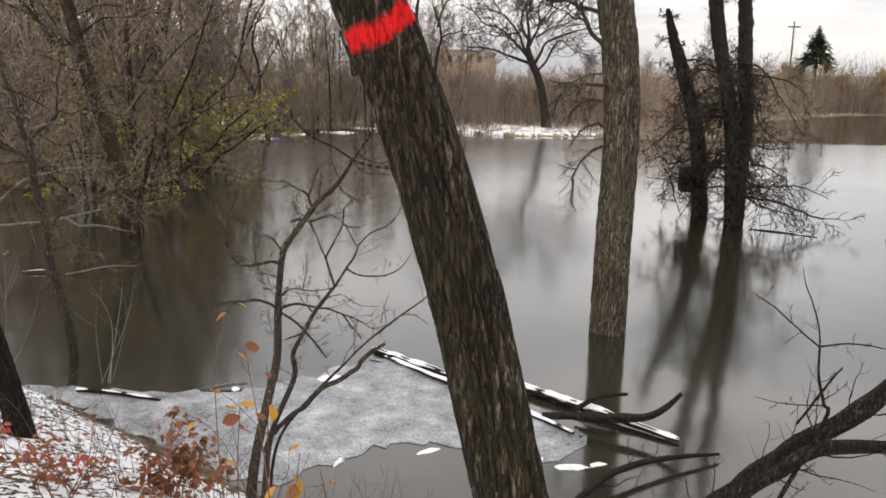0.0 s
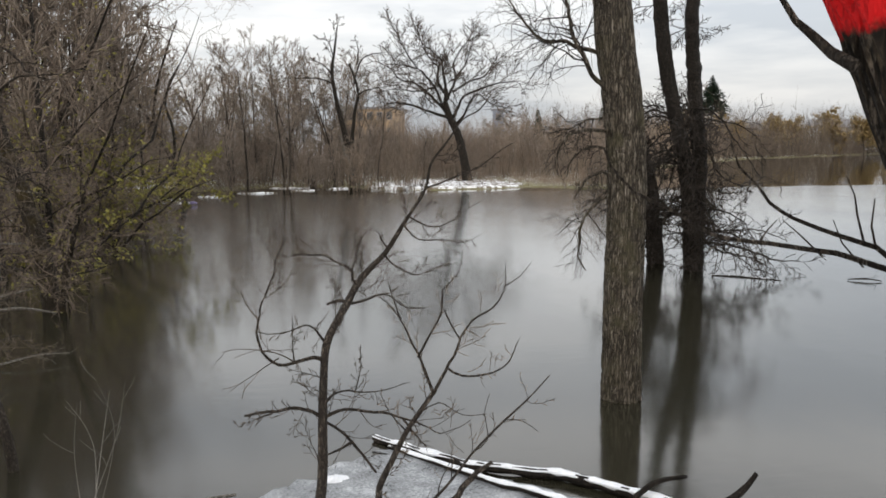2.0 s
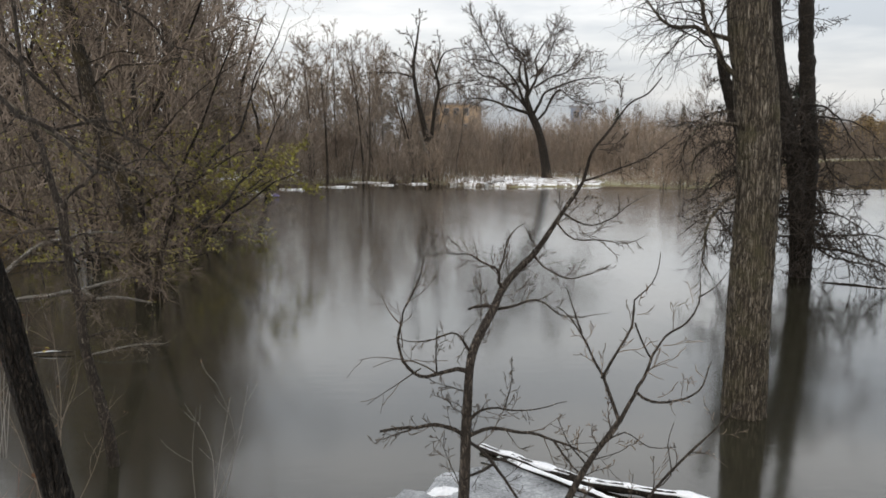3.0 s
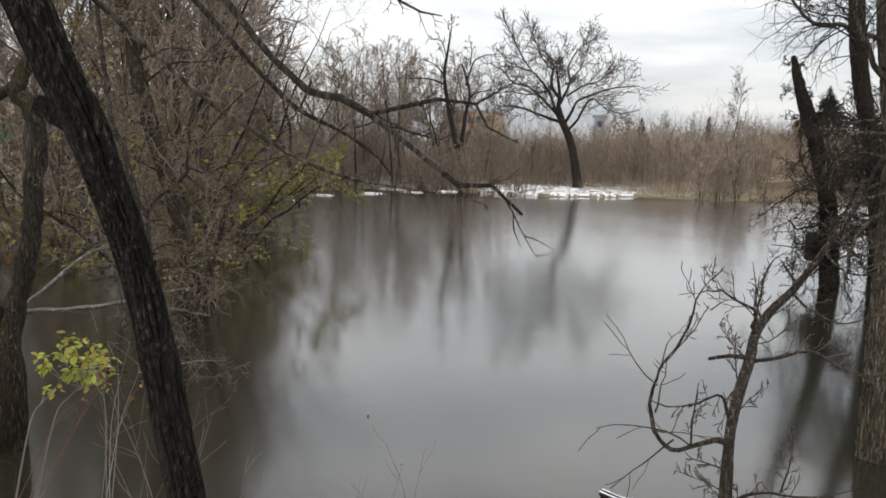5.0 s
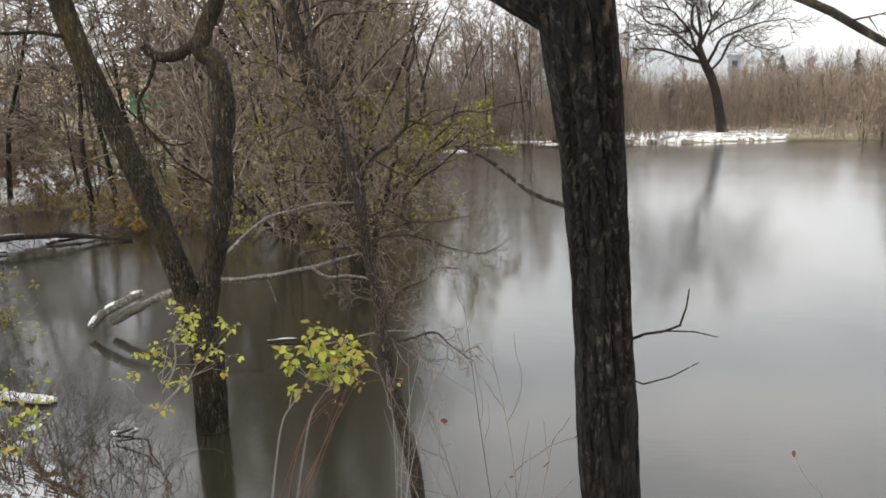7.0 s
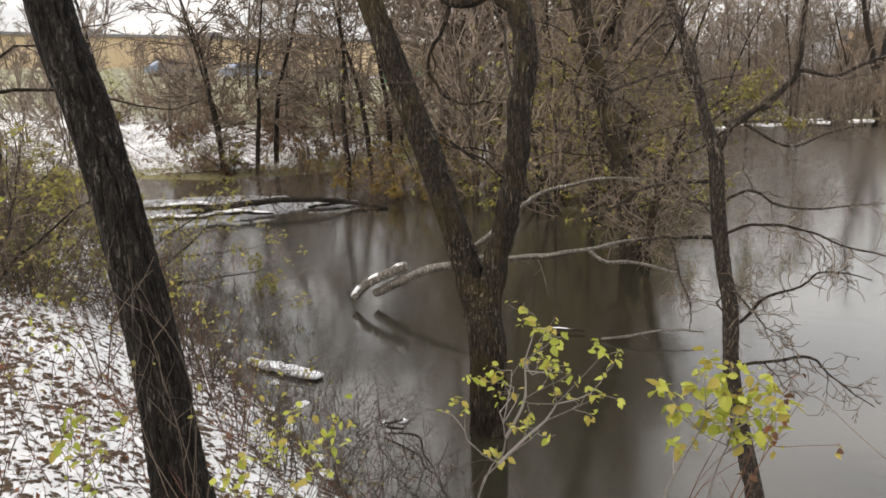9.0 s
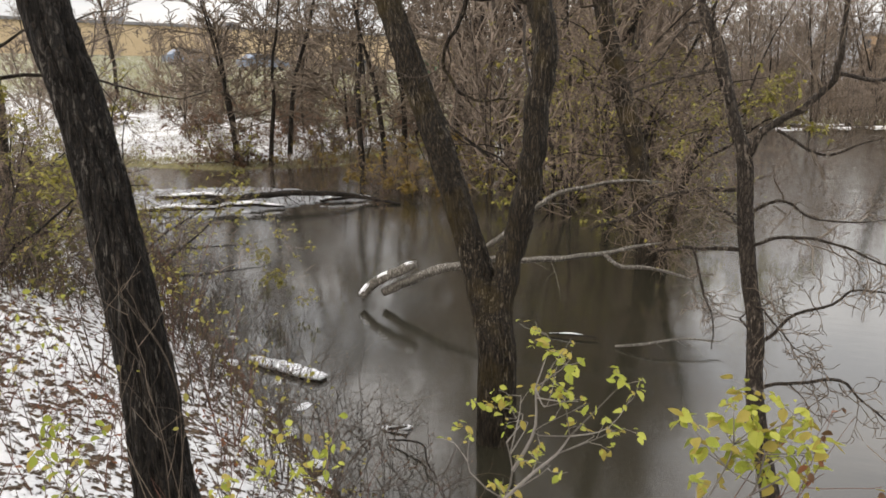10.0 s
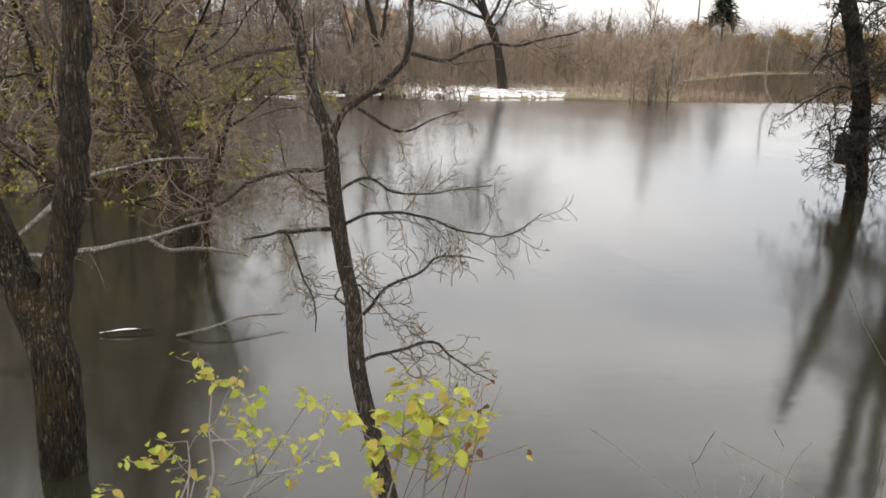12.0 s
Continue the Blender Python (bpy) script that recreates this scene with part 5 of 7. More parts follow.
wood = [wood_tree(200 + k, 9.0, UPRIGHT, (TWIG_FAR, TWIG_BANK)[k % 2], 1, (BARK_FAR, BARK_DARK)[k % 2]) for k in range(4)] + [wood_tree(220 + k, 4.0, BUSHY, (TWIG_FAR, TWIG_TAN, TWIG_FAR)[k], 4) for k in range(3)] + [wood_tree(240 + k, 7.0, GNARLED, TWIG_MID, 1, BARK_DARK) for k in range(2)]
for k, w in enumerate(wood):
    tagged(w, ("leafless grey-brown tree of the far and near banks" if k < 4 else "dark bare tree on the snowy bank of the inlet") if k < 4 or k > 6 else "leafless many-stemmed shrub on the far bank", "tree" if k < 4 or k > 6 else "shrub")
    w.location = (-30 - 5 * k, 60, height(-30 - 5 * k, 60))


def clearing(x, y):
    """The open ground at the head of the inlet, where the field shows between fewer trees."""
    return x + 3 < -0.47 * (y - 2) and y > 10 and math.sin(x * 7.3 + y * 3.1) > -0.4


def plant(rng, count, xr, yr, kinds, scale, gap, accept):
    spots = []
    tries = 0
    while len(spots) < count and tries < count * 40:
        tries += 1
        x, y = rng.uniform(*xr), rng.uniform(*yr)
        if not accept(x, y) or any((x - a) ** 2 + (y - b) ** 2 < gap * gap for a, b in spots):
            continue
        spots.append((x, y))
        w = wood[rng.choice(kinds)]
        s = rng.uniform(*scale)
        turn, wide, deep = rng.uniform(0, 360), s * rng.uniform(0.85, 1.1), s * rng.uniform(0.85, 1.1)
        if clearing(x, y):
            continue
        ob = copy_thing(w, pose(x, y, max(height(x, y), -0.3) - 0.05, 0, 0, turn))
        ob.scale = (wide, deep, s)


def off_islet(x, y):
    return not (0 < x < 14 and y < 66)


def dry(x, y):
    return not bool(in_water(np.array([x]), np.array([y]))[0])


rng = random.Random(5)
plant(rng, 36, (-20, 3), (64, 95), (0, 1, 2, 3), (0.75, 1.1), 1.6, lambda x, y: dry(x, y) and off_islet(x, y))
plant(rng, 34, (-20, 26), (60, 90), (4, 5, 6), (0.7, 1.3), 1.2, lambda x, y: dry(x, y) and not (0 < x < 14 and y < 67))
plant(rng, 16, (-40, -13), (30, 66), (0, 1, 2, 3), (1.0, 1.45), 1.8, dry)
plant(rng, 18, (-40, -13), (26, 66), (4, 5, 6), (0.7, 1.3), 1.0, dry)
plant(rng, 20, (-14.5, -8), (24, 50), (0, 1, 2, 3, 4, 6), (0.7, 1.3), 1.3, lambda x, y: x < -6.5 - (y - 20) * 0.14)
plant(rng, 44, (30, 150), (112, 190), (0, 1, 4, 5, 6), (0.7, 1.2), 3.0, dry)
plant(rng, 26, (-60, -24), (10, 40), (0, 1, 2, 3, 4, 5), (0.7, 1.1), 2.0, dry)
# unseen trees behind the path, added to hold sky light off the near bank
plant(rng, 34, (-22, 16), (-24, 3), (0, 1, 2, 3), (1.1, 1.7), 2.2, lambda x, y: dry(x, y) and not (-8 < x < 3.5 and y > -1.5) and x + y < 6)
plant(rng, 8, (-13.5, -8.4), (25, 34), (0, 1, 2, 3), (1.0, 1.3), 1.3, lambda x, y: True)
plant(rng, 60, (-16, 30), (61, 84), (4, 5, 6), (0.75, 1.25), 1.0, lambda x, y: dry(x, y) and not (0 < x < 14 and y < 67))
plant(rng, 14, (-30, -15.5), (26.5, 40), (7, 8), (0.7, 1.2), 1.2, dry)
plant(rng, 7, (-15, -8.5), (28, 44), (0, 1, 2, 3), (0.9, 1.3), 1.2, lambda x, y: x < -6.5 - (y - 18) * 0.14)
plant(rng, 14, (-44, -20), (40, 68), (0, 1, 2, 3, 4, 6), (0.8, 1.3), 1.4, dry)
plant(rng, 17, (-15, 0), (56, 70), (0, 1, 2, 3), (0.8, 1.05), 1.1, lambda x, y: True)
plant(rng, 14, (-13, 1), (54, 62), (4, 5, 6), (0.6, 1.1), 1.0, lambda x, y: True)
plant(rng, 12, (-6, 30), (95, 135), (0, 1, 2, 3), (0.7, 0.9), 2.0, dry)
plant(rng, 1, (22.8, 23.2), (74, 75), (1,), (0.95, 1.0), 1.0, dry)
plant(rng, 4, (13.5, 16), (52.3, 53.5), (4, 5), (0.7, 1.0), 0.7, lambda x, y: True)
# crooked dark trees on the low snowy shore of the inlet
for k, (x, y, w, s) in enumerate(((-20.6, 26.3, 1.3, 0.95), (-20.75, 26.4, 1.0, 0.8), (-19.6, 26.5, 1.2, 0.9), (-20.1, 28.3, 1.4, 1.05), (-16.2, 26.4, 1.5, 1.0), (-15.7, 26.9, 1.3, 1.05), (-17.2, 30.8, 1.6, 1.0), (-17.0, 36.1, 1.3, 0.9), (-16.2, 36.0, 1.3, 1.0))):
    ob = copy_thing(wood[7 + k % 2], pose(x, y, max(height(x, y), 0) - 0.05, 0, 0, 77 * k))
    ob.scale = (w, w, s)


def thicket(name, label, seed, count, place, tall, r, mats):
    """Close brush of thin upright stems, as one mesh."""
    rng = random.Random(seed)
    g = Geo()
    for _ in range(count):
        x, y = place(rng)
        z = max(height(x, y), -0.1) - 0.1
        h = tall * (0.25 + 1.1 * rng.random() ** 1.6) * (1 + 0.55 * noise.noise(Vector((x * 0.16, y * 0.1, 0))))
        p = sprout(rng, (x, y, z), (rng.gauss(0, 0.22), rng.gauss(0, 0.22), 1), h, 2, 0.15, 0.0)
        g.tube(p, [r, r * 0.7, r * 0.3], 3, tip=False)
        for _ in range(4):
            q = p[1].lerp(p[rng.choice((0, 2))], rng.random() * 0.7)
            c = sprout(rng, q, (rng.gauss(0, 0.6), rng.gauss(0, 0.6), 0.9), h * 0.4, 1, 0.15, 0.0)
            g.tube(c, [r * 0.5, r * 0.25], 3, tip=False)
    return tagged(new(name, g.mesh(name, mats)), label, "brush", kind="stuff")


def band(xr, yr, keep=lambda x, y: True):
    def pick(rng):
        while True:
            x, y = rng.uniform(*xr), rng.uniform(*yr)
            if dry(x, y) and keep(x, y):
                return x, y
    return pick


thicket("far_brush", "grey-brown leafless brush along the far bank", 301, 4600, band((-24, 16), (61, 100), off_islet), 3.7, 0.018, TWIG_FAR)
thicket("tan_brush", "tan leafless brush behind the islet", 302, 4600, band((2, 60), (66, 112), off_islet), 3.9, 0.02, TWIG_TAN)
thicket("left_brush", "brown leafless undergrowth on the snowy bank", 303, 700, band((-45, -12), (27, 68)), 2.4, 0.012, TWIG_MID)
thicket("right_brush", "tan leafless brush on the distant bank", 304, 5200, band((30, 150), (100, 168)), 6.4, 0.03, TWIG_BANK)
thicket("distant_shrubs", "grey-brown shrubs in front of the distant houses", 308, 1500, band((48, 130), (124, 152)), 5.4, 0.04, TWIG_BANK)
thicket("islet_grass", "dry tan stalks on the snowy islet", 305, 260, lambda r: (r.uniform(0.6, 13.5), r.uniform(55, 65.5)), 0.9, 0.012, TWIG_TAN)
thicket("shore_grass", "dry tan grass along the flooded far shore", 306, 1400, lambda r: (r.uniform(12, 24), r.uniform(53, 66)), 0.6, 0.014, TWIG_TAN)
thicket("flooded_stems", "thin grey stems standing in the flooded margin", 307, 300, lambda r: (r.uniform(-12, 4), r.uniform(52, 62)), 2.6, 0.02, TWIG_MID)


# ---- logs, driftwood and ice ----
def log(name, label, line, radii, mat, snow=0.0, seed=1, shoots=None, category="log"):
    """A fallen log or limb; snow: how thick the snow lies on it."""
    root = thing(name, line[0], label, category)
    pts = smooth_line(line, 0.06)
    rr = [r * (1 + 0.28 * noise.noise(Vector((seed, 0, k * 0.35)))) for k, r in enumerate(along_radii(line, radii, 0.06))]
    pts = [p + Vector((noise.noise(p * 4.1), noise.noise(p * 4.3), noise.noise(p * 3.7))) * (r * 0.5) for p, r in zip(pts, rr)]
    g = Geo()
    g.tube(pts, rr, 18, max(radii) * 0.28, seed)
    part("stem", g, mat, root)
    if snow:
        g = Geo()
        cap = [p + Vector((0, 0, r * 0.75)) for p, r in zip(pts, rr)]
        wide = [max(0.1 * r, r * (1.2 if snow > 0.029 else 0.95 if noise.noise(p * 8.5 + Vector((0, seed, 0))) > -0.12 else 0.25) + snow * (0.5 if snow > 0.029 else 1.7) * noise.noise(p * 4.3 + Vector((seed, 0, 0))) + snow * 0.5 * noise.noise(p * 11) - snow * 0.15) for p, r in zip(pts, rr)]
        g.tube(cap, wide, 12, max(radii) * 0.35, seed + 5)
        for k, v in enumerate(g.v):
            c = cap[k // 12]
            v.z = c.z + (v.z - c.z) * 0.45
        part("snow_cap", g, SNOW, root, "white snow lying on top")
    if shoots:
        grown = []
        lc = smooth_line(line, 0.2)
        ramify(grown, random.Random(seed), lc, along_radii(line, radii, 0.2), 0, shoots)
        for q in [k for k in grown if k[0] == 0]:
            g = Geo()
            sticks(g, [q], 5)
            part("branch", g, mat, root)
        rest = [k for k in grown if k[0] > 0]
        if rest:
            g = Geo()
            sticks(g, rest, 4)
            tagged(part("twig", g, mat, root), kind="stuff")
    return root


log("snowy_log", "long fallen log covered with snow lying on the ice", [(-0.75, 10.0, 0.03), (0.08, 9.13, 0.04), (0.89, 8.71, 0.05), (1.44, 8.18, 0.05), (2.15, 7.52, 0.03)], [0.03, 0.036, 0.042, 0.04, 0.015], BARK_DARK, 0.045, 3)
log("snowy_log", "thinner snow-topped log frozen into the ice", [(-0.62, 9.75, 0.02), (0.14, 8.85, 0.03), (0.7, 8.3, 0.03), (1.22, 7.66, 0.02)], [0.02, 0.03, 0.034, 0.015], BARK_DARK, 0.03, 4)
log("dark_branch", "dark bent broken branch lying across a snowy log", [(0.98, 8.0, 0.05), (1.36, 7.8, 0.12), (1.71, 7.7, 0.16), (1.92, 7.66, 0.2), (2.08, 7.68, 0.3), (2.2, 7.72, 0.39)], [0.03, 0.04, 0.038, 0.03, 0.026, 0.02], BARK_DARK, 0.0, 5)
log("dark_branch", "short dark forked stick on the log", [(1.3, 8.05, 0.1), (1.54, 8.14, 0.19), (1.83, 8.2, 0.2)], [0.025, 0.022, 0.012], BARK_DARK, 0.0, 6)
log("white_stick", "snow-covered stick along the ice edge", [(-3.65, 8.52, 0.03), (-3.26, 8.45, 0.035), (-2.74, 8.3, 0.03)], [0.015, 0.022, 0.012], BARK_DARK, 0.015, 7)
log("floating_branch", "small dark twig floating on the river", [(9.75, 18.25, 0.02), (10.03, 18.08, 0.05), (10.30, 17.90, 0.02)], [0.012, 0.02, 0.01], BARK_DARK, 0.0, 63, [(5, 0.2, 60, 0.4, 0.2, 0.2, 3)], "branch")
log("stick", "short brown stick on the slush", [(-2.42, 8.62, 0.02), (-2.2, 8.7, 0.04), (-2.0, 8.78, 0.03)], [0.012, 0.016, 0.01], BARK_PALE, 0.0, 8)


def snow_chunk(x, y, w, d, h, turn, seed, label="small ragged lump of snow"):
    """A low crumbly heap of snow."""
    g = Geo()
    n, rings = 14, 6
    z = max(0.0, height(x, y)) if dry(x, y) else 0.008
    c, s = math.cos(turn), math.sin(turn)
    for k in range(rings + 1):
        t = k / rings
        for j in range(n):
            a = 2 * math.pi * j / n
            q = Vector((math.cos(a), math.sin(a), t)) * 1.4 + Vector((seed * 3.1, 0, 0))
            r = max(0.02, math.cos(t * math.pi / 2)) * (1 + 0.55 * noise.noise(q) + 0.3 * noise.noise(q * 2.7))
            px, py = r * math.cos(a) * w / 2, r * math.sin(a) * d / 2
            pz = z - 0.01 + h * math.sin(t * math.pi / 2) * (1 + 0.45 * noise.noise(q * 1.9))
            g.v.append(Vector((x + c * px - s * py, y + s * px + c * py, pz)))
    for k in range(rings):
        g.f += [(k * n + j, k * n + (j + 1) % n, (k + 1) * n + (j + 1) % n, (k + 1) * n + j) for j in range(n)]
    g.f.append(tuple(rings * n + j for j in range(n)))
    ob = new("snow_lump", g.mesh("snow_lump", SNOW, (x, y, z), True))
    ob.location = (x, y, z)
    return tagged(ob, label, "snow", "snow lumps along the bank")


def snow_plank(label, a, b, wide, seed):
    """A floating plank with a slab of snow on it."""
    a, b = Vector(a), Vector(b)
    d = (b - a).normalized()
    s = Vector((-d.y, d.x, 0))
    root = thing("snowy_plank", (a + b) / 2, label, "plank")
    for name, mat, z0, z1, grow in (("board", BARK_DARK, -0.02, 0.022, 0.9), ("snow_cap", SNOW, 0.02, 0.06, 1.12)):
        g = Geo()
        n = 24
        for k in range(n + 1):
            p = a.lerp(b, k / n)
            w = wide / 2 * grow * min(1.0, 0.35 + 2.2 * k / n) * (1 - 0.35 * max(0.0, k / n - 0.8) / 0.2)
            l, r = w * (1 + 0.3 * noise.noise(Vector((k * 0.4, seed, 0)))), w * (1 + 0.3 * noise.noise(Vector((k * 0.4, seed, 5))))
            top = z1 + 0.012 * noise.noise(Vector((k * 0.5, seed, 9)))
            g.v += [p - s * l + Vector((0, 0, z0)), p - s * l * 0.97 + Vector((0, 0, top - 0.01)), p - s * l * 0.6 + Vector((0, 0, top)), p + s * r * 0.6 + Vector((0, 0, top)), p + s * r * 0.97 + Vector((0, 0, top - 0.01)), p + s * r + Vector((0, 0, z0))]
        for k in range(n):
            g.f += [(6 * k + j, 6 * k + (j + 1) % 6, 6 * k + 6 + (j + 1) % 6, 6 * k + 6 + j) for j in range(6)]
        g.f += [tuple(range(5, -1, -1)), tuple(6 * n + j for j in range(6))]
        part(name, g, mat, root, "white snow lying on top" if name == "snow_cap" else "")
    return root


snow_chunk(-1.15, 9.02, 0.3, 0.16, 0.05, 0.4, 12)
for k, (x, y, w, d) in enumerate(((1.1, 7.0, 0.3, 0.1), (1.32, 7.06, 0.14, 0.07), (-0.1, 7.28, 0.22, 0.07), (0.85, 7.12, 0.12, 0.05), (-0.85, 7.05, 0.2, 0.06), (-0.4, 9.6, 0.24, 0.1), (-2.1, 8.7, 0.16, 0.08))):
    snow_chunk(x, y, w, d, 0.018, 0.3 * k, 13 + k, "thin ragged patch of snow on the ice rim")
log("fallen_limb", "thick dark fallen limb propped above the bank", [(0.9, 4.3, 0.75), (1.11, 4.2, 1.0), (1.3, 4.1, 1.26), (1.52, 4.0, 1.52), (1.76, 4.0, 1.7), (1.91, 4.0, 1.83), (2.05, 4.0, 1.95)], [0.06, 0.052, 0.046, 0.041, 0.037, 0.033, 0.022], BARK_DARK, 0.0, 9,
    [(16, 0.25, 50, 0.3, 0.2, 0.08, 6, 0.42), (4, 0.2, 45, 0.5, 0.2, 0.04, 5, 0.2)])
log("fallen_limb", "dark side limb lying against the fallen limb", [(1.3, 4.1, 1.24), (1.45, 3.96, 1.45), (1.59, 3.9, 1.58), (1.89, 3.88, 1.62), (2.1, 3.85, 1.6)], [0.03, 0.03, 0.028, 0.024, 0.012], BARK_DARK, 0.0, 10,
    [(7, 0.2, 50, 0.35, 0.2, 0.05, 5, 0.35)])
# the tangle at the water's edge below the leaning tree
log("brush_pile", "tangle of dark wet sticks at the water's edge", [(1.0, 6.3, 0.05), (1.4, 6.7, 0.12), (1.9, 7.0, 0.1), (2.4, 7.2, 0.05)], [0.02, 0.025, 0.02, 0.01], BARK_DARK, 0.0, 15,
    [(22, 0.0, 70, 0.3, 0.25, 0.0, 5, 0.4), (5, 0.24, 50, 0.45, 0.25, 0.0, 4, 0.2)], "brush")

# inlet
log("bleached_log", "pale bleached log rising from the inlet water", [(-8.977, 14.200, 0.125), (-8.672, 14.200, 0.292), (-8.386, 14.250, 0.422), (-8.031, 14.300, 0.540), (-7.669, 14.400, 0.633), (-7.173, 14.500, 0.647), (-6.725, 14.600, 0.697), (-6.353, 14.700, 0.754), (-6.053, 14.800, 0.837), (-5.725, 14.900, 0.896)], [0.05, 0.055, 0.05, 0.045, 0.036, 0.03, 0.028, 0.02, 0.015, 0.006], BARK_PALE, 0.0, 16,
    [(4, 0.5, 45, 0.16, 0.2, 0.0, 5), (3, 0.2, 45, 0.5, 0.25, -0.02, 4)])
log("bleached_log", "pale broken log stub with snow on it", [(-9.189, 14.000, 0.101), (-9.068, 14.050, 0.239), (-8.854, 14.100, 0.377), (-8.643, 14.150, 0.477), (-8.529, 14.200, 0.526)], [0.04, 0.055, 0.055, 0.05, 0.035], BARK_PALE, 0.012, 17)
log("bleached_log", "pale thin bowed branch over the inlet", [(-7.742, 14.400, 0.752), (-7.510, 14.450, 0.924), (-7.147, 14.500, 1.248), (-6.894, 14.550, 1.439), (-6.513, 14.600, 1.535), (-6.175, 14.650, 1.613), (-5.720, 14.700, 1.613)], [0.024, 0.028, 0.026, 0.024, 0.02, 0.014, 0.006], BARK_PALE, 0.0, 18, [(4, 0.3, 45, 0.25, 0.2, 0.0, 4)])
log("bleached_log", "pale thin branch dipping towards the water", [(-6.353, 14.700, 0.747), (-6.154, 14.700, 0.623), (-5.835, 14.700, 0.631), (-5.339, 14.700, 0.544)], [0.026, 0.022, 0.018, 0.008], BARK_PALE, 0.0, 41, [(4, 0.3, 45, 0.3, 0.2, -0.03, 4)])
snow_plank("flat snow-covered plank floating near the bank", (-9.12, 11.72, 0), (-8.18, 11.55, 0), 0.17, 20)
log("floating_branch", "pale thin floating branch", [(-5.95, 13.61, 0.02), (-5.66, 13.62, 0.08), (-5.31, 13.82, 0.12), (-4.95, 13.95, 0.1)], [0.011, 0.013, 0.01, 0.005], BARK_PALE, 0.0, 21, [(6, 0.3, 45, 0.4, 0.2, 0.02, 4)])
log("floating_branch", "snow-topped stick floating in the inlet", [(-6.7, 13.74, 0.02), (-6.45, 13.76, 0.04), (-6.18, 13.79, 0.03)], [0.008, 0.014, 0.008], BARK_DARK, 0.008, 22)
log("drift_sticks", "dark forked sticks poking out of the water", [(-7.02, 10.63, 0.02), (-6.7, 10.56, 0.08), (-6.55, 10.35, 0.05), (-6.4, 10.2, 0.02)], [0.006, 0.008, 0.006, 0.003], BARK_DARK, 0.0, 23, [(7, 0.1, 55, 0.4, 0.2, 0.05, 4)], "stick")
log("drift_sticks", "short dark stick in the water", [(-7.2, 10.85, 0.0), (-7.08, 10.82, 0.02), (-6.98, 10.88, 0.04)], [0.008, 0.012, 0.008], BARK_DARK, 0.0, 24, None, "stick")
for k, (x, y, w, d) in enumerate(((-7.14, 10.84, 0.12, 0.06), (-7.0, 10.92, 0.09, 0.04), (-8.0, 10.95, 0.2, 0.09), (-8.55, 11.35, 0.14, 0.07), (-9.75, 12.25, 0.2, 0.07))):
    snow_chunk(x, y, w, d, 0.03, 0.7 * k, 60 + k, "small lump of snow on floating debris")
log("drift_log", "dark fallen log on the ice at the head of the inlet", [(-16.0, 19.0, 0.08), (-15.6, 19.5, 0.2), (-14.62, 20.4, 0.27), (-13.82, 21.0, 0.22), (-13.3, 21.5, 0.1), (-12.5, 21.5, 0.02)], [0.05, 0.055, 0.06, 0.05, 0.04, 0.02], BARK_DARK, 0.0, 25,
    [(26, 0.05, 60, 0.2, 0.25, 0.0, 5), (5, 0.24, 45, 0.5, 0.25, -0.02, 4)])
floe("ice_patch", [(-17.3, 18.4), (-15.8, 18.1), (-14.9, 19.2), (-14.4, 20.8), (-13.6, 21.8), (-15.2, 22.6), (-17.5, 22.4), (-19.2, 21), (-18.6, 19.2)], 0.006, 0.01, ICE, "grey snowy ice at the head of the inlet", "ice", 0.08, 26)
for k, (x, y, l, w, a) in enumerate(((-16.2, 18.6, 1.9, 0.12, 38), (-15.2, 19.6, 1.6, 0.1, 30), (-17.0, 20.2, 2.0, 0.16, 20), (-13.9, 21.5, 1.2, 0.1, 50))):
    c, s = math.cos(radians(a)) * l, math.sin(radians(a)) * l
    log("snowy_stick", "snow-covered stick on the inlet ice", [(x - c / 2, y - s / 2, 0.05), (x, y + 0.1, 0.09), (x + c / 2, y + s / 2, 0.05)], [0.03, w * 0.5, 0.02], BARK_DARK, 0.03, 27 + k)
rng = random.Random(77)
for k in range(60):
    t = rng.random()
    x, y = -6.4 - 5.2 * t + rng.gauss(0, 0.22), 9.5 + 4.1 * t + rng.gauss(0, 0.22)
    w = rng.uniform(0.05, 0.16)
    if not dry(x, y):
        continue
    snow_chunk(x, y, w * rng.uniform(1.0, 2.0), w, rng.uniform(0.015, 0.05), rng.uniform(0, 3.1), 100 + k)
log("floating_branch", "dark branch floating beside the twin-trunked tree", [(7.2, 19.4, 0.0), (7.8, 19.0, 0.01), (8.35, 18.45, 0.0)], [0.018, 0.022, 0.01], BARK_DARK, 0.012, 60)
for k, (x, y, w, d) in enumerate(((-11.5, 44.5, 2.2, 0.5), (-9.6, 47, 1.6, 0.4), (-8.6, 52, 2.0, 0.6), (-6.2, 54.5, 2.4, 0.5), (-3.5, 56.5, 1.8, 0.5), (-1.5, 58, 2.4, 0.6), (-10.8, 50, 1.8, 0.5), (-4.6, 60, 3.0, 0.8))):
    floe("ice_raft", [(x - w / 2, y), (x - w / 4, y - d / 2), (x + w / 3, y - d / 2), (x + w / 2, y), (x + w / 4, y + d / 2), (x - w / 3, y + d / 2)], 0.005, 0.03, THIN_SNOW, "small snow-covered ice raft among flooded trees", "ice raft", 0.14, 70 + k, 0.03)
g = Geo()
g.tube(smooth_line([(-8.75, 45.2, 0.12), (-8.5, 45.2, 0.16), (-8.2, 45.25, 0.12)], 0.1), [0.1, 0.15, 0.15, 0.15, 0.1, 0.1, 0.08][: len(smooth_line([(-8.75, 45.2, 0.12), (-8.5, 45.2, 0.16), (-8.2, 45.25, 0.12)], 0.1))], 10)
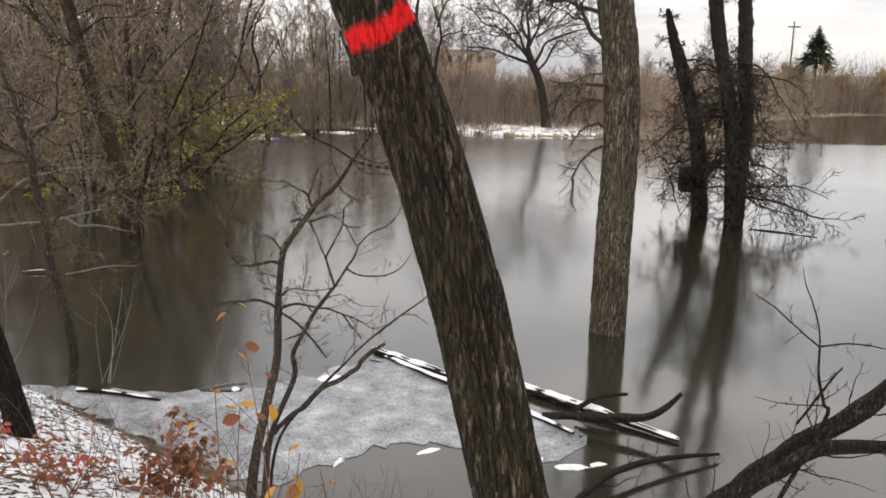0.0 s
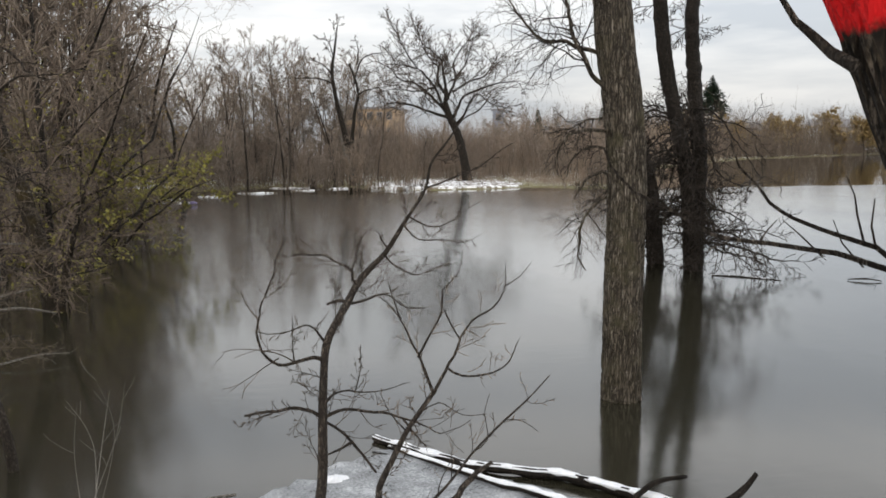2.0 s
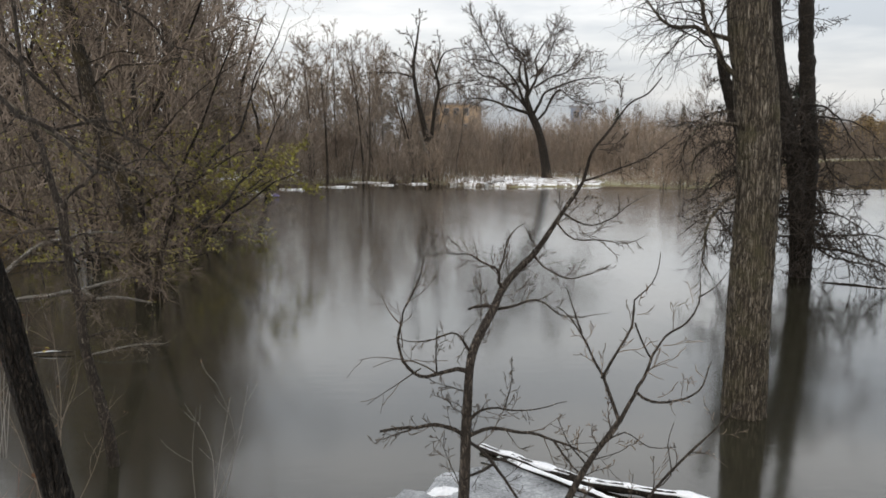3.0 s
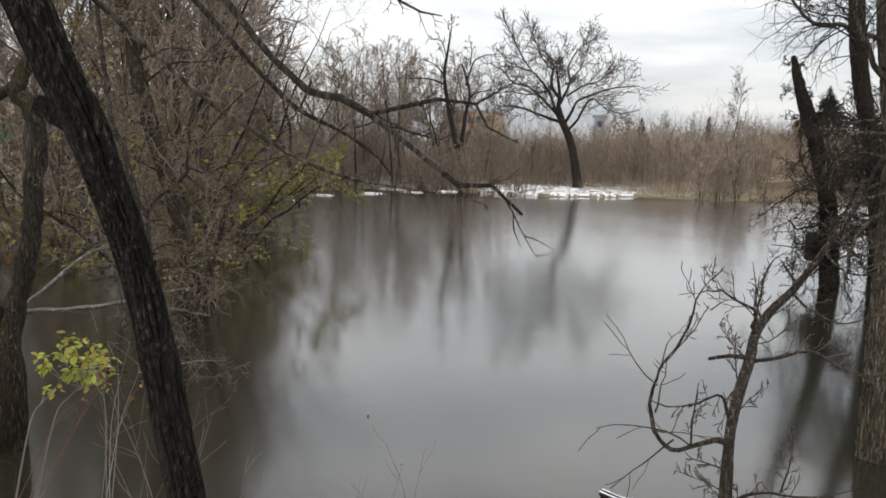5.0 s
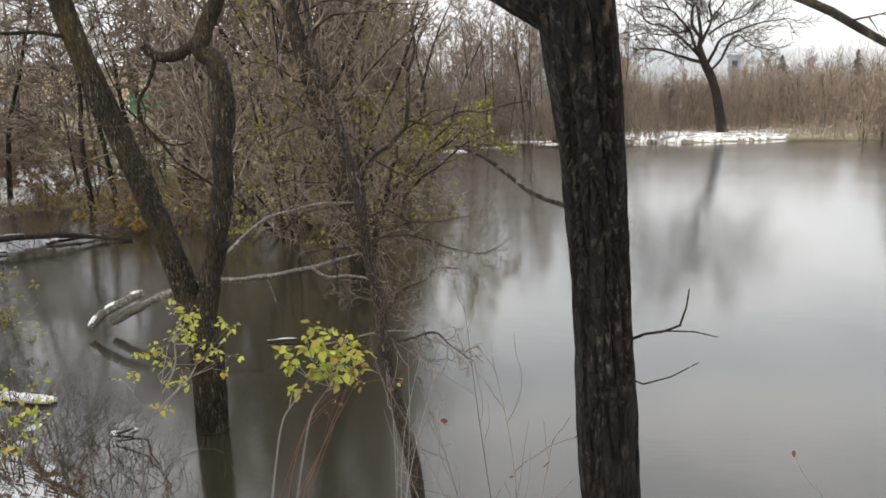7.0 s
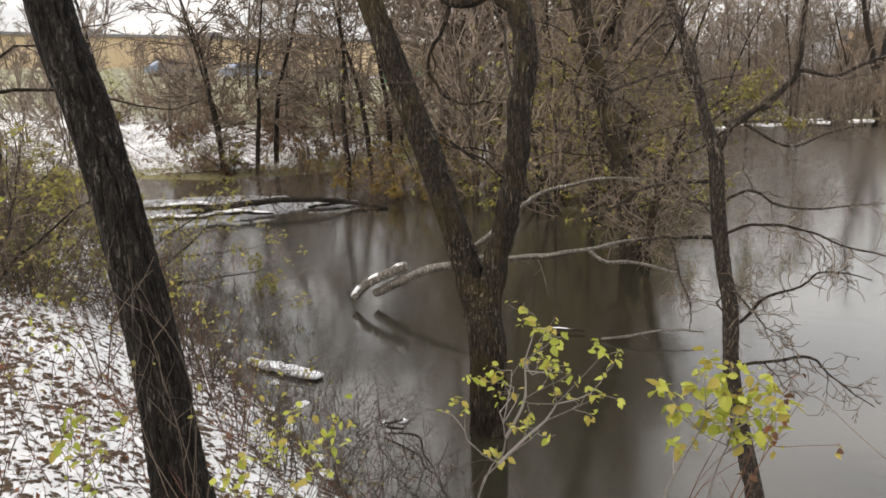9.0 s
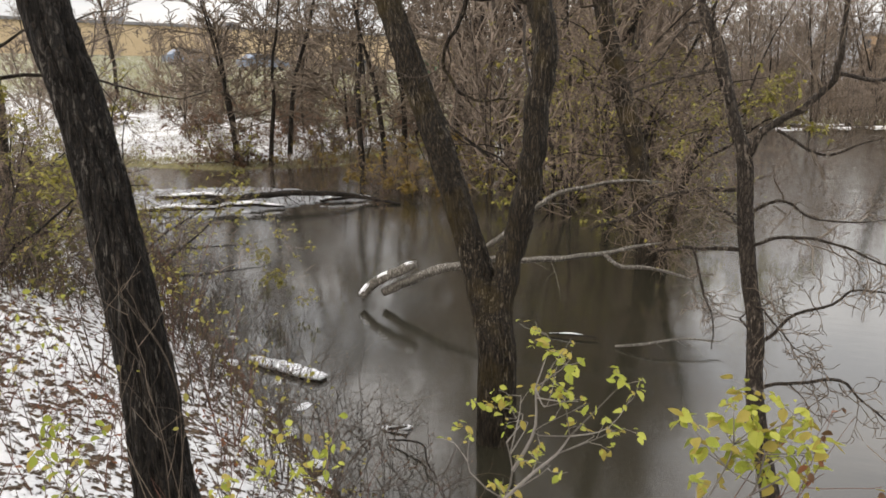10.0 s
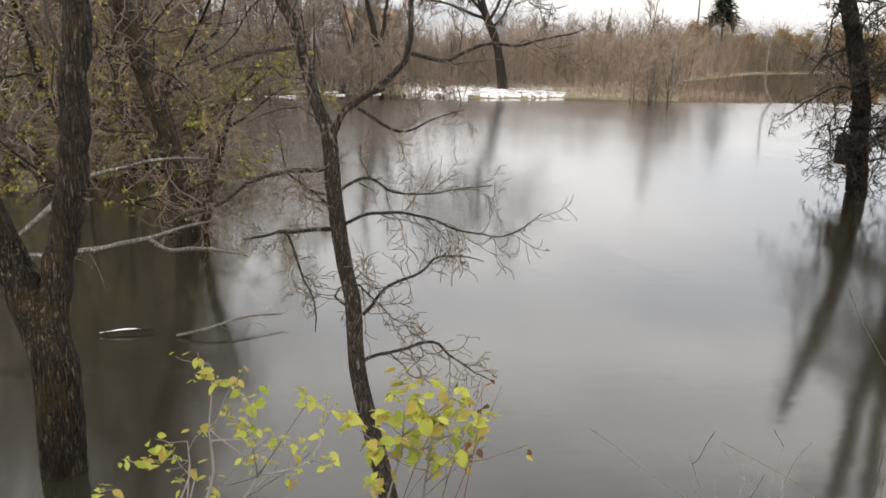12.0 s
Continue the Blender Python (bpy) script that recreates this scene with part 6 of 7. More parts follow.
PURPLE = make_plain("purple_plastic", (0.2, 0.17, 0.34), (0.28, 0.24, 0.42), 4.0, 0.4)
for q in g.v:
    q.x, q.y, q.z = -8.5 + (q.x + 8.5) * 0.6, 45.2 + (q.y - 45.2) * 0.6, 0.02 + q.z * 0.6
float_toy = thing("plastic_jug", (-8.5, 45.2, 0.1), "purple plastic jug caught at a flooded tree", "jug")
part("jug", g, PURPLE, float_toy)
built_tree("bare_tree", "slender leaning tree with yellow leaves beside a purple jug",
           [(-8.905, 45.6, -0.412), (-9.046, 45.6, 0.329), (-9.506, 45.6, 2.239), (-9.951, 45.6, 3.112), (-10.371, 45.5, 3.977), (-10.814, 45.4, 4.831), (-11.231, 45.3, 5.534)],
           [0.17, 0.14, 0.12, 0.1, 0.085, 0.06, 0.02], BARK_DARK, 0.01, 74, crown(10, 0.45, 5, 4), TWIG_MID, 10, 0.3, twig_sides=3, least=0.01, leaves=(LEAF_MUSTARD, 900, 0.13),
           limbs=[([(-9.506, 45.6, 2.239), (-9.363, 45.6, 2.819), (-9.443, 45.7, 3.977), (-9.759, 45.8, 4.988), (-9.588, 45.9, 5.995), (-9.075, 46.0, 7.001)], [0.09, 0.08, 0.07, 0.06, 0.045, 0.02]),
                  ([(-10.371, 45.5, 3.977), (-10.172, 45.4, 5.256), (-9.862, 45.3, 6.519), (-9.354, 45.2, 7.906), (-8.877, 45.2, 9.152)], [0.08, 0.07, 0.06, 0.045, 0.02])])
built_tree("dead_tree", "tall bare tree with forked crooked limbs among flooded stems",
           [(-0.210, 61.000, -0.161), (-0.332, 61.000, 1.912), (-0.724, 61.000, 3.846), (-1.192, 61.000, 5.877), (-1.462, 61.000, 7.856), (-1.261, 61.000, 9.449), (-1.023, 61.000, 11.070)],
           [0.24, 0.2, 0.18, 0.15, 0.11, 0.08, 0.03], BARK_DARK, 0.02, 75, [(6, 0.6, 45, 0.2, 0.25, 0.08, 6), (6, 0.3, 45, 0.4, 0.25, 0.05, 4, 1.6), (4, 0.3, 42, 0.5, 0.25, 0.05, 3, 0.8)], TWIG_NEAR, 10, 0.3, twig_sides=3, least=0.016,
           limbs=[([(-0.328, 61.000, 1.717), (-0.139, 61.000, 3.856), (0.062, 61.000, 5.401), (0.308, 61.000, 6.554), (-0.072, 61.000, 7.956), (-0.317, 61.000, 8.559)], [0.17, 0.1369, 0.1123, 0.0903, 0.0696, 0.05]),
                  ([(0.024, 61.000, 7.121), (0.469, 61.300, 8.601), (1.171, 61.600, 9.177), (2.522, 62.000, 9.434)], [0.08, 0.0551, 0.0366, 0.02]),
                  ([(0.236, 61.000, 6.285), (0.790, 60.600, 6.652), (2.369, 60.200, 6.918)], [0.07, 0.0413, 0.02]),
                  ([(0.273, 61.200, 8.474), (0.368, 61.300, 9.625), (0.123, 61.400, 10.390)], [0.05, 0.0328, 0.02]),
                  ([(-1.461, 61.000, 7.780), (-2.052, 61.000, 8.415), (-2.948, 61.000, 8.891)], [0.06, 0.037, 0.02]),
                  ([(-1.411, 61.000, 7.173), (-2.621, 61.400, 7.563), (-4.674, 62.000, 7.574)], [0.07, 0.0413, 0.02]),
                  ([(-1.368, 61.000, 8.995), (-1.696, 61.000, 10.045), (-2.468, 61.000, 10.182)], [0.04, 0.0285, 0.02])])
log("pale_snag", "pale barkless dead stem among the flooded trees", [(-0.238, 60.600, 0.563), (-0.496, 60.600, 1.723), (-0.788, 60.600, 2.685), (-0.998, 60.600, 3.528)], [0.08, 0.1, 0.09, 0.04], BARK_PALE, 0.0, 76, None, "snag")
log("pale_snag", "pale thin dead stem at the rim of the ice", [(22.368, 52.400, -0.105), (21.797, 52.400, 1.080), (21.773, 52.400, 2.223), (21.813, 52.400, 3.418)], [0.06, 0.055, 0.05, 0.03], BARK_PALE, 0.0, 78, [(3, 0.4, 50, 0.3, 0.2, 0.1, 4)], "snag")
log("stump", "dark stump in shallow water", [(-2.9, 57.8, -0.2), (-2.9, 57.8, 0.3), (-2.7, 57.8, 0.6)], [0.22, 0.2, 0.08], BARK_DARK, 0.0, 77, None, "stump")


# ---- bushes with leaves ----
LEAF_SHAPES = {}


def leaf_mesh(mat, k):
    key = (mat.name, k)
    if key not in LEAF_SHAPES:
        g = Geo()
        g.blade(1.0, (0.55, 0.7, 0.62)[k], (0.1, 0.25, -0.1)[k])
        LEAF_SHAPES[key] = g.mesh("leaf", mat)
    return LEAF_SHAPES[key]


def leafy_bush(name, label, base, tips, stem_r, leaves, size, lmats, smat, seed, twigs=3, spread_leaf=0.4, forks=()):
    """A bush of slim stems from base to the tips, with single leaves towards their ends."""
    rng = random.Random(seed)
    root = thing(name, base, label, "bush")
    ends = []
    holds = []
    for fork in forks:
        line = smooth_line([Vector(q) for q in fork], 0.04)
        g = Geo()
        g.tube(line, spread([stem_r * 2.4, stem_r * 1.7, stem_r * 0.9], len(line)), 8, 0.0008, seed)
        part("stem", g, smat, root)
        holds += [q for q in line if q.z > 1.5]
    for k, tip in enumerate(tips):
        b, t = Vector(base) + Vector((rng.gauss(0, 0.04), rng.gauss(0, 0.04), 0)), Vector(tip)
        if holds:
            # side shoots leave the forked stems below their tips
            b = min(holds, key=lambda q: (q - t).length + 2.0 * max(0.0, q.z - t.z + 0.08))
        mid = b.lerp(t, 0.55) + Vector((rng.gauss(0, 0.07), rng.gauss(0, 0.07), rng.gauss(0.03, 0.04)))
        line = smooth_line([b, mid, t], 0.05)
        rr = spread([stem_r, stem_r * 0.6, stem_r * 0.2], len(line))
        g = Geo()
        g.tube(line, rr, 6)
        part("stem", g, smat, root)
        ends.append((1.0, line))
        grown = []
        ramify(grown, rng, line, rr, 0, [(twigs, 0.4, 45, 0.3, 0.15, 0.06, 5)])
        for q in grown:
            g = Geo()
            sticks(g, [q], 4, 0.001)
            part("twig", g, smat, root)
            ends.append((0.6, q[1]))
    for _ in range(leaves):
        w, line = rng.choices(ends, [e[0] for e in ends])[0]
        x = (1 - spread_leaf * rng.random() ** 1.3) * (len(line) - 1)
        k = min(int(x), len(line) - 2)
        p = line[k].lerp(line[k + 1], x - k) + Vector((rng.gauss(0, size * 0.4), rng.gauss(0, size * 0.4), rng.gauss(0, size * 0.4)))
        ob = new("leaf", leaf_mesh(rng.choice(lmats), rng.randrange(3)))
        ob.parent = root
        s = size * rng.uniform(0.4, 1.5)
        ob.matrix_local = Matrix.LocRotScale(p - Vector(base), Euler((rng.gauss(-0.5, 0.5), rng.gauss(0, 0.6), rng.uniform(0, 6.28))), (s, s, s))
    if leaves > 280:
        g = Geo()
        for _ in range(230):
            w, line = rng.choices(ends, [e[0] for e in ends])[0]
            p = line[-1 - int(rng.random() ** 2 * len(line) * spread_leaf)] + Vector((rng.gauss(0, size), rng.gauss(0, size), rng.gauss(0, size)))
            g.leaf(p, Vector((rng.gauss(0, 1), rng.gauss(0, 1), rng.gauss(-0.5, 0.6))), Vector((rng.gauss(0, 0.4), rng.gauss(0, 0.4), 1)), size * rng.uniform(0.5, 1.3), 0.7)
        tagged(part("foliage", g, lmats[-2], root), kind="stuff")
    return root


LEAF_L1 = leafage("leaf_yellow_green", [(0.29, 0.36, 0.05), (0.4, 0.43, 0.07)])
LEAF_L2 = leafage("leaf_pale_lime", [(0.46, 0.5, 0.09), (0.54, 0.54, 0.11)])
LEAF_L3 = leafage("leaf_golden_lime", [(0.5, 0.42, 0.1), (0.42, 0.33, 0.08)])
LEAF_BROWN = leafage("leaf_curled_brown", [(0.09, 0.045, 0.02), (0.16, 0.08, 0.04)])
LIMES = [LEAF_L1, LEAF_L2, LEAF_L2, LEAF_L3]
leafy_bush("lime_bush", "small bush with yellow-green leaves and grey stems", (-4.933, 7.3, 1.05),
           [(-4.856, 7.480, 2.062), (-4.852, 7.553, 1.991), (-4.751, 7.380, 2.018), (-4.803, 7.453, 1.944), (-4.728, 7.415, 1.950), (-4.747, 7.402, 1.911), (-4.599, 7.425, 1.973), (-4.568, 7.463, 1.930), (-4.686, 7.475, 1.878), (-4.653, 7.509, 1.829), (-5.011, 7.481, 1.817), (-4.981, 7.544, 1.808), (-4.903, 7.429, 1.800), (-5.083, 7.591, 1.690), (-4.854, 7.387, 1.714), (-4.844, 7.541, 1.705), (-4.726, 7.480, 1.802), (-4.923, 7.514, 1.565)],
           0.0024, 279, 0.024, LIMES, TWIG_GREY, 501, 2, 0.3,
           [[(-4.96, 7.27, 1.0), (-4.933, 7.3, 1.512), (-4.887, 7.36, 1.605), (-4.878, 7.4, 1.674), (-4.904, 7.42, 1.745)],
            [(-4.887, 7.36, 1.605), (-4.815, 7.4, 1.683), (-4.759, 7.42, 1.738), (-4.724, 7.42, 1.797)],
            [(-4.878, 7.4, 1.674), (-4.848, 7.42, 1.735), (-4.827, 7.44, 1.803), (-4.836, 7.46, 1.904)]])
leafy_bush("lime_bush", "bright yellow-green leafy bush on the bank", (-4.46, 7.45, 1.0),
           [(-4.477, 7.865, 1.707), (-4.413, 7.766, 1.701), (-4.362, 7.892, 1.855), (-4.342, 7.864, 1.794), (-4.402, 7.861, 1.745), (-4.286, 7.839, 1.749), (-4.236, 7.809, 1.724), (-4.189, 7.909, 1.775), (-4.176, 7.832, 1.734), (-4.121, 7.824, 1.712), (-4.299, 7.909, 1.598), (-4.233, 7.887, 1.602), (-4.181, 7.792, 1.608), (-4.349, 7.883, 1.637), (-4.368, 7.804, 1.537), (-4.263, 7.948, 1.626)],
           0.0026, 275, 0.038, LIMES, TWIG_GREY, 502, 1, 0.3,
           [[(-4.47, 7.45, 0.98), (-4.433, 7.6, 1.422), (-4.401, 7.7, 1.515), (-4.351, 7.82, 1.604), (-4.336, 7.85, 1.667)],
            [(-4.36, 7.45, 0.98), (-4.301, 7.6, 1.447), (-4.285, 7.75, 1.521), (-4.263, 7.84, 1.556), (-4.247, 7.85, 1.651)]])
leafy_bush("brown_sprig", "thin shoots with curled brown and yellow leaves", (-4.4, 7.5, 1.0),
           [(-4.076, 7.912, 1.797), (-4.016, 7.950, 1.775), (-4.101, 7.850, 1.732), (-4.120, 7.903, 1.565), (-4.153, 7.994, 1.777)],
           0.003, 26, 0.035, [LEAF_BROWN, LEAF_L3, LEAF_RUST], TWIG_RED, 511, 2, 0.25)
leafy_bush("lime_bush", "low bush with scattered yellow-green leaves", (-5.75, 7.35, 1.1),
           [(-5.893, 7.562, 1.520), (-5.684, 7.461, 1.638), (-5.663, 7.563, 1.566), (-5.533, 7.502, 1.608), (-5.471, 7.497, 1.561), (-5.546, 7.382, 1.586), (-5.864, 7.564, 1.405), (-5.781, 7.331, 1.503), (-5.664, 7.391, 1.530), (-5.892, 7.434, 1.371)],
           0.003, 150, 0.028, LIMES, TWIG_GREY, 503, 2, 0.25)
leafy_bush("green_sprig", "small green leafy sprig in the snow", (-6.75, 7.5, height(-6.75, 7.5) - 0.02),
           [(-6.85, 7.5, 1.42), (-6.7, 7.45, 1.46), (-6.62, 7.55, 1.4), (-6.78, 7.42, 1.38), (-6.9, 7.58, 1.36)], 0.003, 70, 0.04, [LEAF_L1, LEAF_L1, LEAF_L3], TWIG_GREY, 531, 2, 0.6)
leafy_bush("yellow_sprig", "thin shoots with yellowing leaves on the snowy bank", (-7.6, 8.1, height(-7.6, 8.1) - 0.02),
           [(-7.7, 8.1, 1.75), (-7.55, 8.05, 1.8), (-7.5, 8.15, 1.65), (-7.75, 8.15, 1.6), (-7.62, 8.0, 1.55)], 0.003, 60, 0.028, LIMES, TWIG_GREY, 532, 3, 0.6)
leafy_bush("rust_bush", "low shrub with curled rust-orange leaves", (-1.6, 5.25, 0.5),
           [(-1.89, 5.2, 0.72), (-1.81, 5.2, 0.93), (-1.64, 5.2, 1.07), (-1.51, 5.2, 1.11), (-1.38, 5.2, 0.98), (-1.35, 5.2, 0.8), (-1.62, 5.2, 0.8), (-1.48, 5.2, 0.87), (-1.76, 5.2, 0.78), (-1.58, 5.15, 0.95), (-1.7, 5.15, 0.9)], 0.004, 295, 0.05, [LEAF_RUST, LEAF_RUST, LEAF_RUST, LEAF_BROWN], TWIG_RED, 504, 3, 0.5)
leafy_bush("rust_bush", "low shrub with rust leaves poking through the snow", (-2.16, 4.90, height(-2.16, 4.90) - 0.03),
           [(-2.391, 4.950, 1.032), (-2.252, 4.900, 1.091), (-2.117, 4.900, 1.009), (-2.042, 4.950, 1.020), (-2.287, 4.850, 0.945), (-1.960, 4.850, 0.934), (-2.435, 4.900, 0.953)],
           0.0035, 130, 0.04, [LEAF_RUST, LEAF_RUST, LEAF_BROWN], TWIG_RED, 512, 3, 0.5)
leafy_bush("red_bush", "thin shrub with small dull red leaves in snow", (-2.1, 4.75, 0.85),
           [(-2.3, 4.6, 1.3), (-2.2, 4.6, 1.2), (-2.05, 4.6, 1.3), (-1.95, 4.65, 1.15), (-1.85, 4.6, 1.1), (-2.4, 4.7, 1.15), (-2.15, 4.8, 1.2)], 0.004, 110, 0.035, [LEAF_RED, LEAF_RED, LEAF_RUST], TWIG_RED, 505)
leafy_bush("gold_twig_bush", "small bare shrub with a few orange-yellow leaves", (-0.62, 3.0, 1.1),
           [(-0.76, 2.96, 2.27), (-0.66, 2.96, 2.3), (-0.6, 2.97, 2.26), (-0.68, 2.95, 2.15), (-0.5, 2.96, 1.98), (-0.44, 2.97, 1.92), (-0.55, 2.95, 1.9)], 0.005, 26, 0.046, [LEAF_GOLD, LEAF_GOLD, LEAF_RUST], TWIG_RED, 506, 2, 0.2)
leafy_bush("dry_weed", "dry stalks with a last green leaf", (-3.76, 6.95, 1.15),
           [(-3.86, 7.0, 2.02), (-3.8, 7.0, 1.96), (-3.72, 7.0, 1.98), (-3.66, 7.0, 2.03), (-3.62, 7.05, 1.92)], 0.003, 2, 0.016, LIMES, TWIG_GREY, 507, 2, 0.1)
leafy_bush("dry_weed", "dry pale stalks at the top of the bank", (-2.45, 6.4, 0.9),
           [(-2.54, 6.5, 1.6), (-2.44, 6.5, 1.75), (-2.36, 6.5, 1.66), (-2.27, 6.5, 1.72), (-2.6, 6.5, 1.62)], 0.003, 2, 0.015, [LEAF_BROWN], TWIG_GREY, 508, 2, 0.1)
leafy_bush("twiggy_shrub", "leafless grey twiggy shrub by the slanting tree", (-3.35, 6.6, 0.85),
           [(-3.6, 6.7, 1.9), (-3.4, 6.8, 2.05), (-3.2, 6.7, 1.8), (-3.75, 6.8, 1.7), (-3.05, 6.7, 1.6), (-3.5, 6.9, 2.2), (-3.3, 6.5, 1.5), (-3.85, 7.0, 1.95)], 0.003, 14, 0.026, [LEAF_BROWN], TWIG_MID, 509, 6, 0.5)
leafy_bush("twiggy_shrub", "pale bare shrub twining round the bank tree", (-6.4, 7.7, 0.9),
           [(-6.6, 7.6, 1.95), (-6.75, 7.65, 2.1), (-6.5, 7.6, 2.0), (-6.3, 7.7, 1.7), (-6.85, 7.6, 1.8), (-6.2, 7.9, 1.6), (-6.55, 7.55, 1.7)], 0.0022, 10, 0.026, [LEAF_OLIVE], TWIG_MID, 510, 6, 0.5)
for k, (x, y, t) in enumerate(((-7.4, 9.3, 0.9), (-7.9, 9.6, 1.1), (-8.4, 10.2, 1.0), (-8.9, 10.5, 1.2), (-9.4, 11.0, 1.3), (-7.0, 9.2, 0.8), (-9.9, 11.3, 1.4), (-8.2, 9.0, 0.9))):
    r = random.Random(520 + k)
    z = height(x, y)
    leafy_bush("olive_shrub", "thin shrub with sparse olive-yellow leaves at the waterline", (x, y, z - 0.05),
               [(x + r.gauss(0, 0.3), y + r.gauss(0, 0.3), z + t * r.uniform(0.5, 1.1)) for _ in range(6)], 0.005, 42, 0.034, [LEAF_OLIVE, LEAF_OLIVE, LEAF_L3], TWIG_RED if k % 3 == 0 else TWIG_NEAR, 530 + k, 4, 0.6)


for k, (x, y) in enumerate(((-9.7, 9.2), (-10.4, 10.4), (-8.8, 8.6), (-11.8, 12.4))):
    r = random.Random(560 + k)
    z = height(x, y)
    leafy_bush("green_shrub", "small shrub with bright green leaves on the bank", (x, y, z - 0.03),
               [(x + r.gauss(0, 0.2), y + r.gauss(0, 0.2), z + r.uniform(0.3, 0.75)) for _ in range(6)], 0.005, 70, 0.045, [LEAF_L1, LEAF_L3, LEAF_OLIVE], TWIG_NEAR, 565 + k, 3, 0.5)


# ---- overhanging branches of the slanting tree ----
def overhang(name, label, line, radii, seed, mat=BARK_SAP, shoots=((8, 0.3, 45, 0.1, 0.2, 0.02, 5, 0.16), (3, 0.2, 45, 0.5, 0.2, 0.0, 4, 0.08))):
    return log(name, label, line, radii, mat, 0.0, seed, list(shoots), "branch")


overhang("overhanging_branch", "long dark bare branch hanging over the path", [(-3.4, 4.98, 4.05), (-2.95, 4.75, 3.6), (-2.540, 4.620, 3.107), (-2.415, 4.550, 3.038), (-2.369, 4.550, 3.013), (-2.281, 4.480, 2.947), (-2.224, 4.440, 2.904), (-2.175, 4.400, 2.906), (-2.134, 4.360, 2.867)], [0.008, 0.007, 0.0055, 0.005, 0.0045, 0.0036, 0.003, 0.002, 0.001], 602)
overhang("overhanging_branch", "dark forked side branch hanging over the path", [(-2.369, 4.550, 3.013), (-2.314, 4.570, 3.028), (-2.260, 4.580, 3.042), (-2.195, 4.560, 3.034), (-2.135, 4.520, 3.068)], [0.0036, 0.0034, 0.003, 0.0024, 0.001], 603)
overhang("overhanging_branch", "dark side twig hanging over the path", [(-2.195, 4.560, 3.034), (-2.176, 4.540, 2.996), (-2.127, 4.500, 2.970)], [0.0024, 0.002, 0.0008], 605)
overhang("overhanging_branch", "long pale bare branch reaching towards the river", [(-3.3, 5.2, 3.5), (-2.950, 5.550, 3.122), (-2.774, 5.520, 3.000), (-2.631, 5.520, 2.918), (-2.488, 5.520, 2.869), (-2.348, 5.480, 2.847), (-2.218, 5.400, 2.834)], [0.008, 0.0068, 0.006, 0.0052, 0.0045, 0.0034, 0.0012], 604, BARK_WATER)
overhang("overhanging_branch", "dark crooked branch hanging above the water", [(-3.4, 5.02, 3.95), (-2.790, 5.380, 3.223), (-2.697, 5.440, 3.118), (-2.640, 5.500, 3.058), (-2.506, 5.580, 2.990), (-2.415, 5.620, 2.920), (-2.381, 5.640, 2.870)], [0.0075, 0.0062, 0.0055, 0.005, 0.0042, 0.003, 0.0014], 601)
overhang("overhanging_branch", "short crooked twig forking off above the water", [(-2.505, 5.570, 3.022), (-2.537, 5.600, 2.998), (-2.568, 5.620, 2.967)], [0.003, 0.0024, 0.0012], 607)
overhang("overhanging_branch", "thin twig above the water", [(-2.489, 5.570, 3.011), (-2.435, 5.580, 3.028), (-2.385, 5.600, 3.039)], [0.0028, 0.002, 0.001], 608)
overhang("overhanging_branch", "thin drooping twig above the water", [(-3.3, 5.05, 3.8), (-2.75, 5.4, 3.6), (-2.426, 5.560, 3.450), (-2.365, 5.560, 3.366), (-2.304, 5.560, 3.336), (-2.243, 5.560, 3.326)], [0.006, 0.005, 0.0042, 0.0036, 0.0026, 0.0012], 606)


# ---- the flooded thicket beyond the inlet ----
def flooded_shrub(seed, tall, leafy, lmat=LEAF_OLIVE, words=""):
    rng = random.Random(seed)
    root = thing("flooded_shrub", (0, 0, 0), "tangled shrub standing in flood water with a few olive leaves" if leafy else "tangled leafless shrub standing in flood water", "shrub", "thicket in the inlet")
    tagged(root, words)
    g = Geo()
    grown = []
    for s in range(5):
        pts = sprout(rng, (rng.gauss(0, 0.15), rng.gauss(0, 0.15), -0.4), (rng.gauss(0, 0.36), rng.gauss(0, 0.36), 1), tall * rng.uniform(0.6, 1.1), 9, 0.17, 0.01)
        r = tall * 0.0065
        rr = spread([r, r * 0.7, 0.006], len(pts))
        g.tube(pts, rr, 6)
        ramify(grown, rng, pts, rr, 0, [(9, 0.08, 62, 0.38, 0.3, -0.02, 7), (7, 0.15, 52, 0.5, 0.32, -0.04, 4), (5, 0.15, 48, 0.5, 0.3, -0.03, 3)])
    part("trunk", g, BARK_DARK, root)
    g = Geo()
    sticks(g, grown, 3, 0.0032, {0: 4})
    tagged(part("crown", g, TWIG_THICKET, root), kind="stuff")
    if leafy:
        g = Geo()
        tips = [q for q in grown if q[0] == 2]
        # the last leaves hang on in clusters, on some of the boughs
        runs = [rng.randrange(len(tips)) for _ in range(max(6, leafy // 60))]
        for _ in range(leafy):
            p = tips[(rng.choice(runs) + rng.randrange(26)) % len(tips)][1]
            g.leaf(p[-1], Vector((rng.gauss(0, 1), rng.gauss(0, 1), rng.gauss(-0.4, 0.6))), Vector((0, 0, 1)), rng.uniform(0.07, 0.13))
        tagged(part("foliage", g, lmat, root), kind="stuff")
    return root


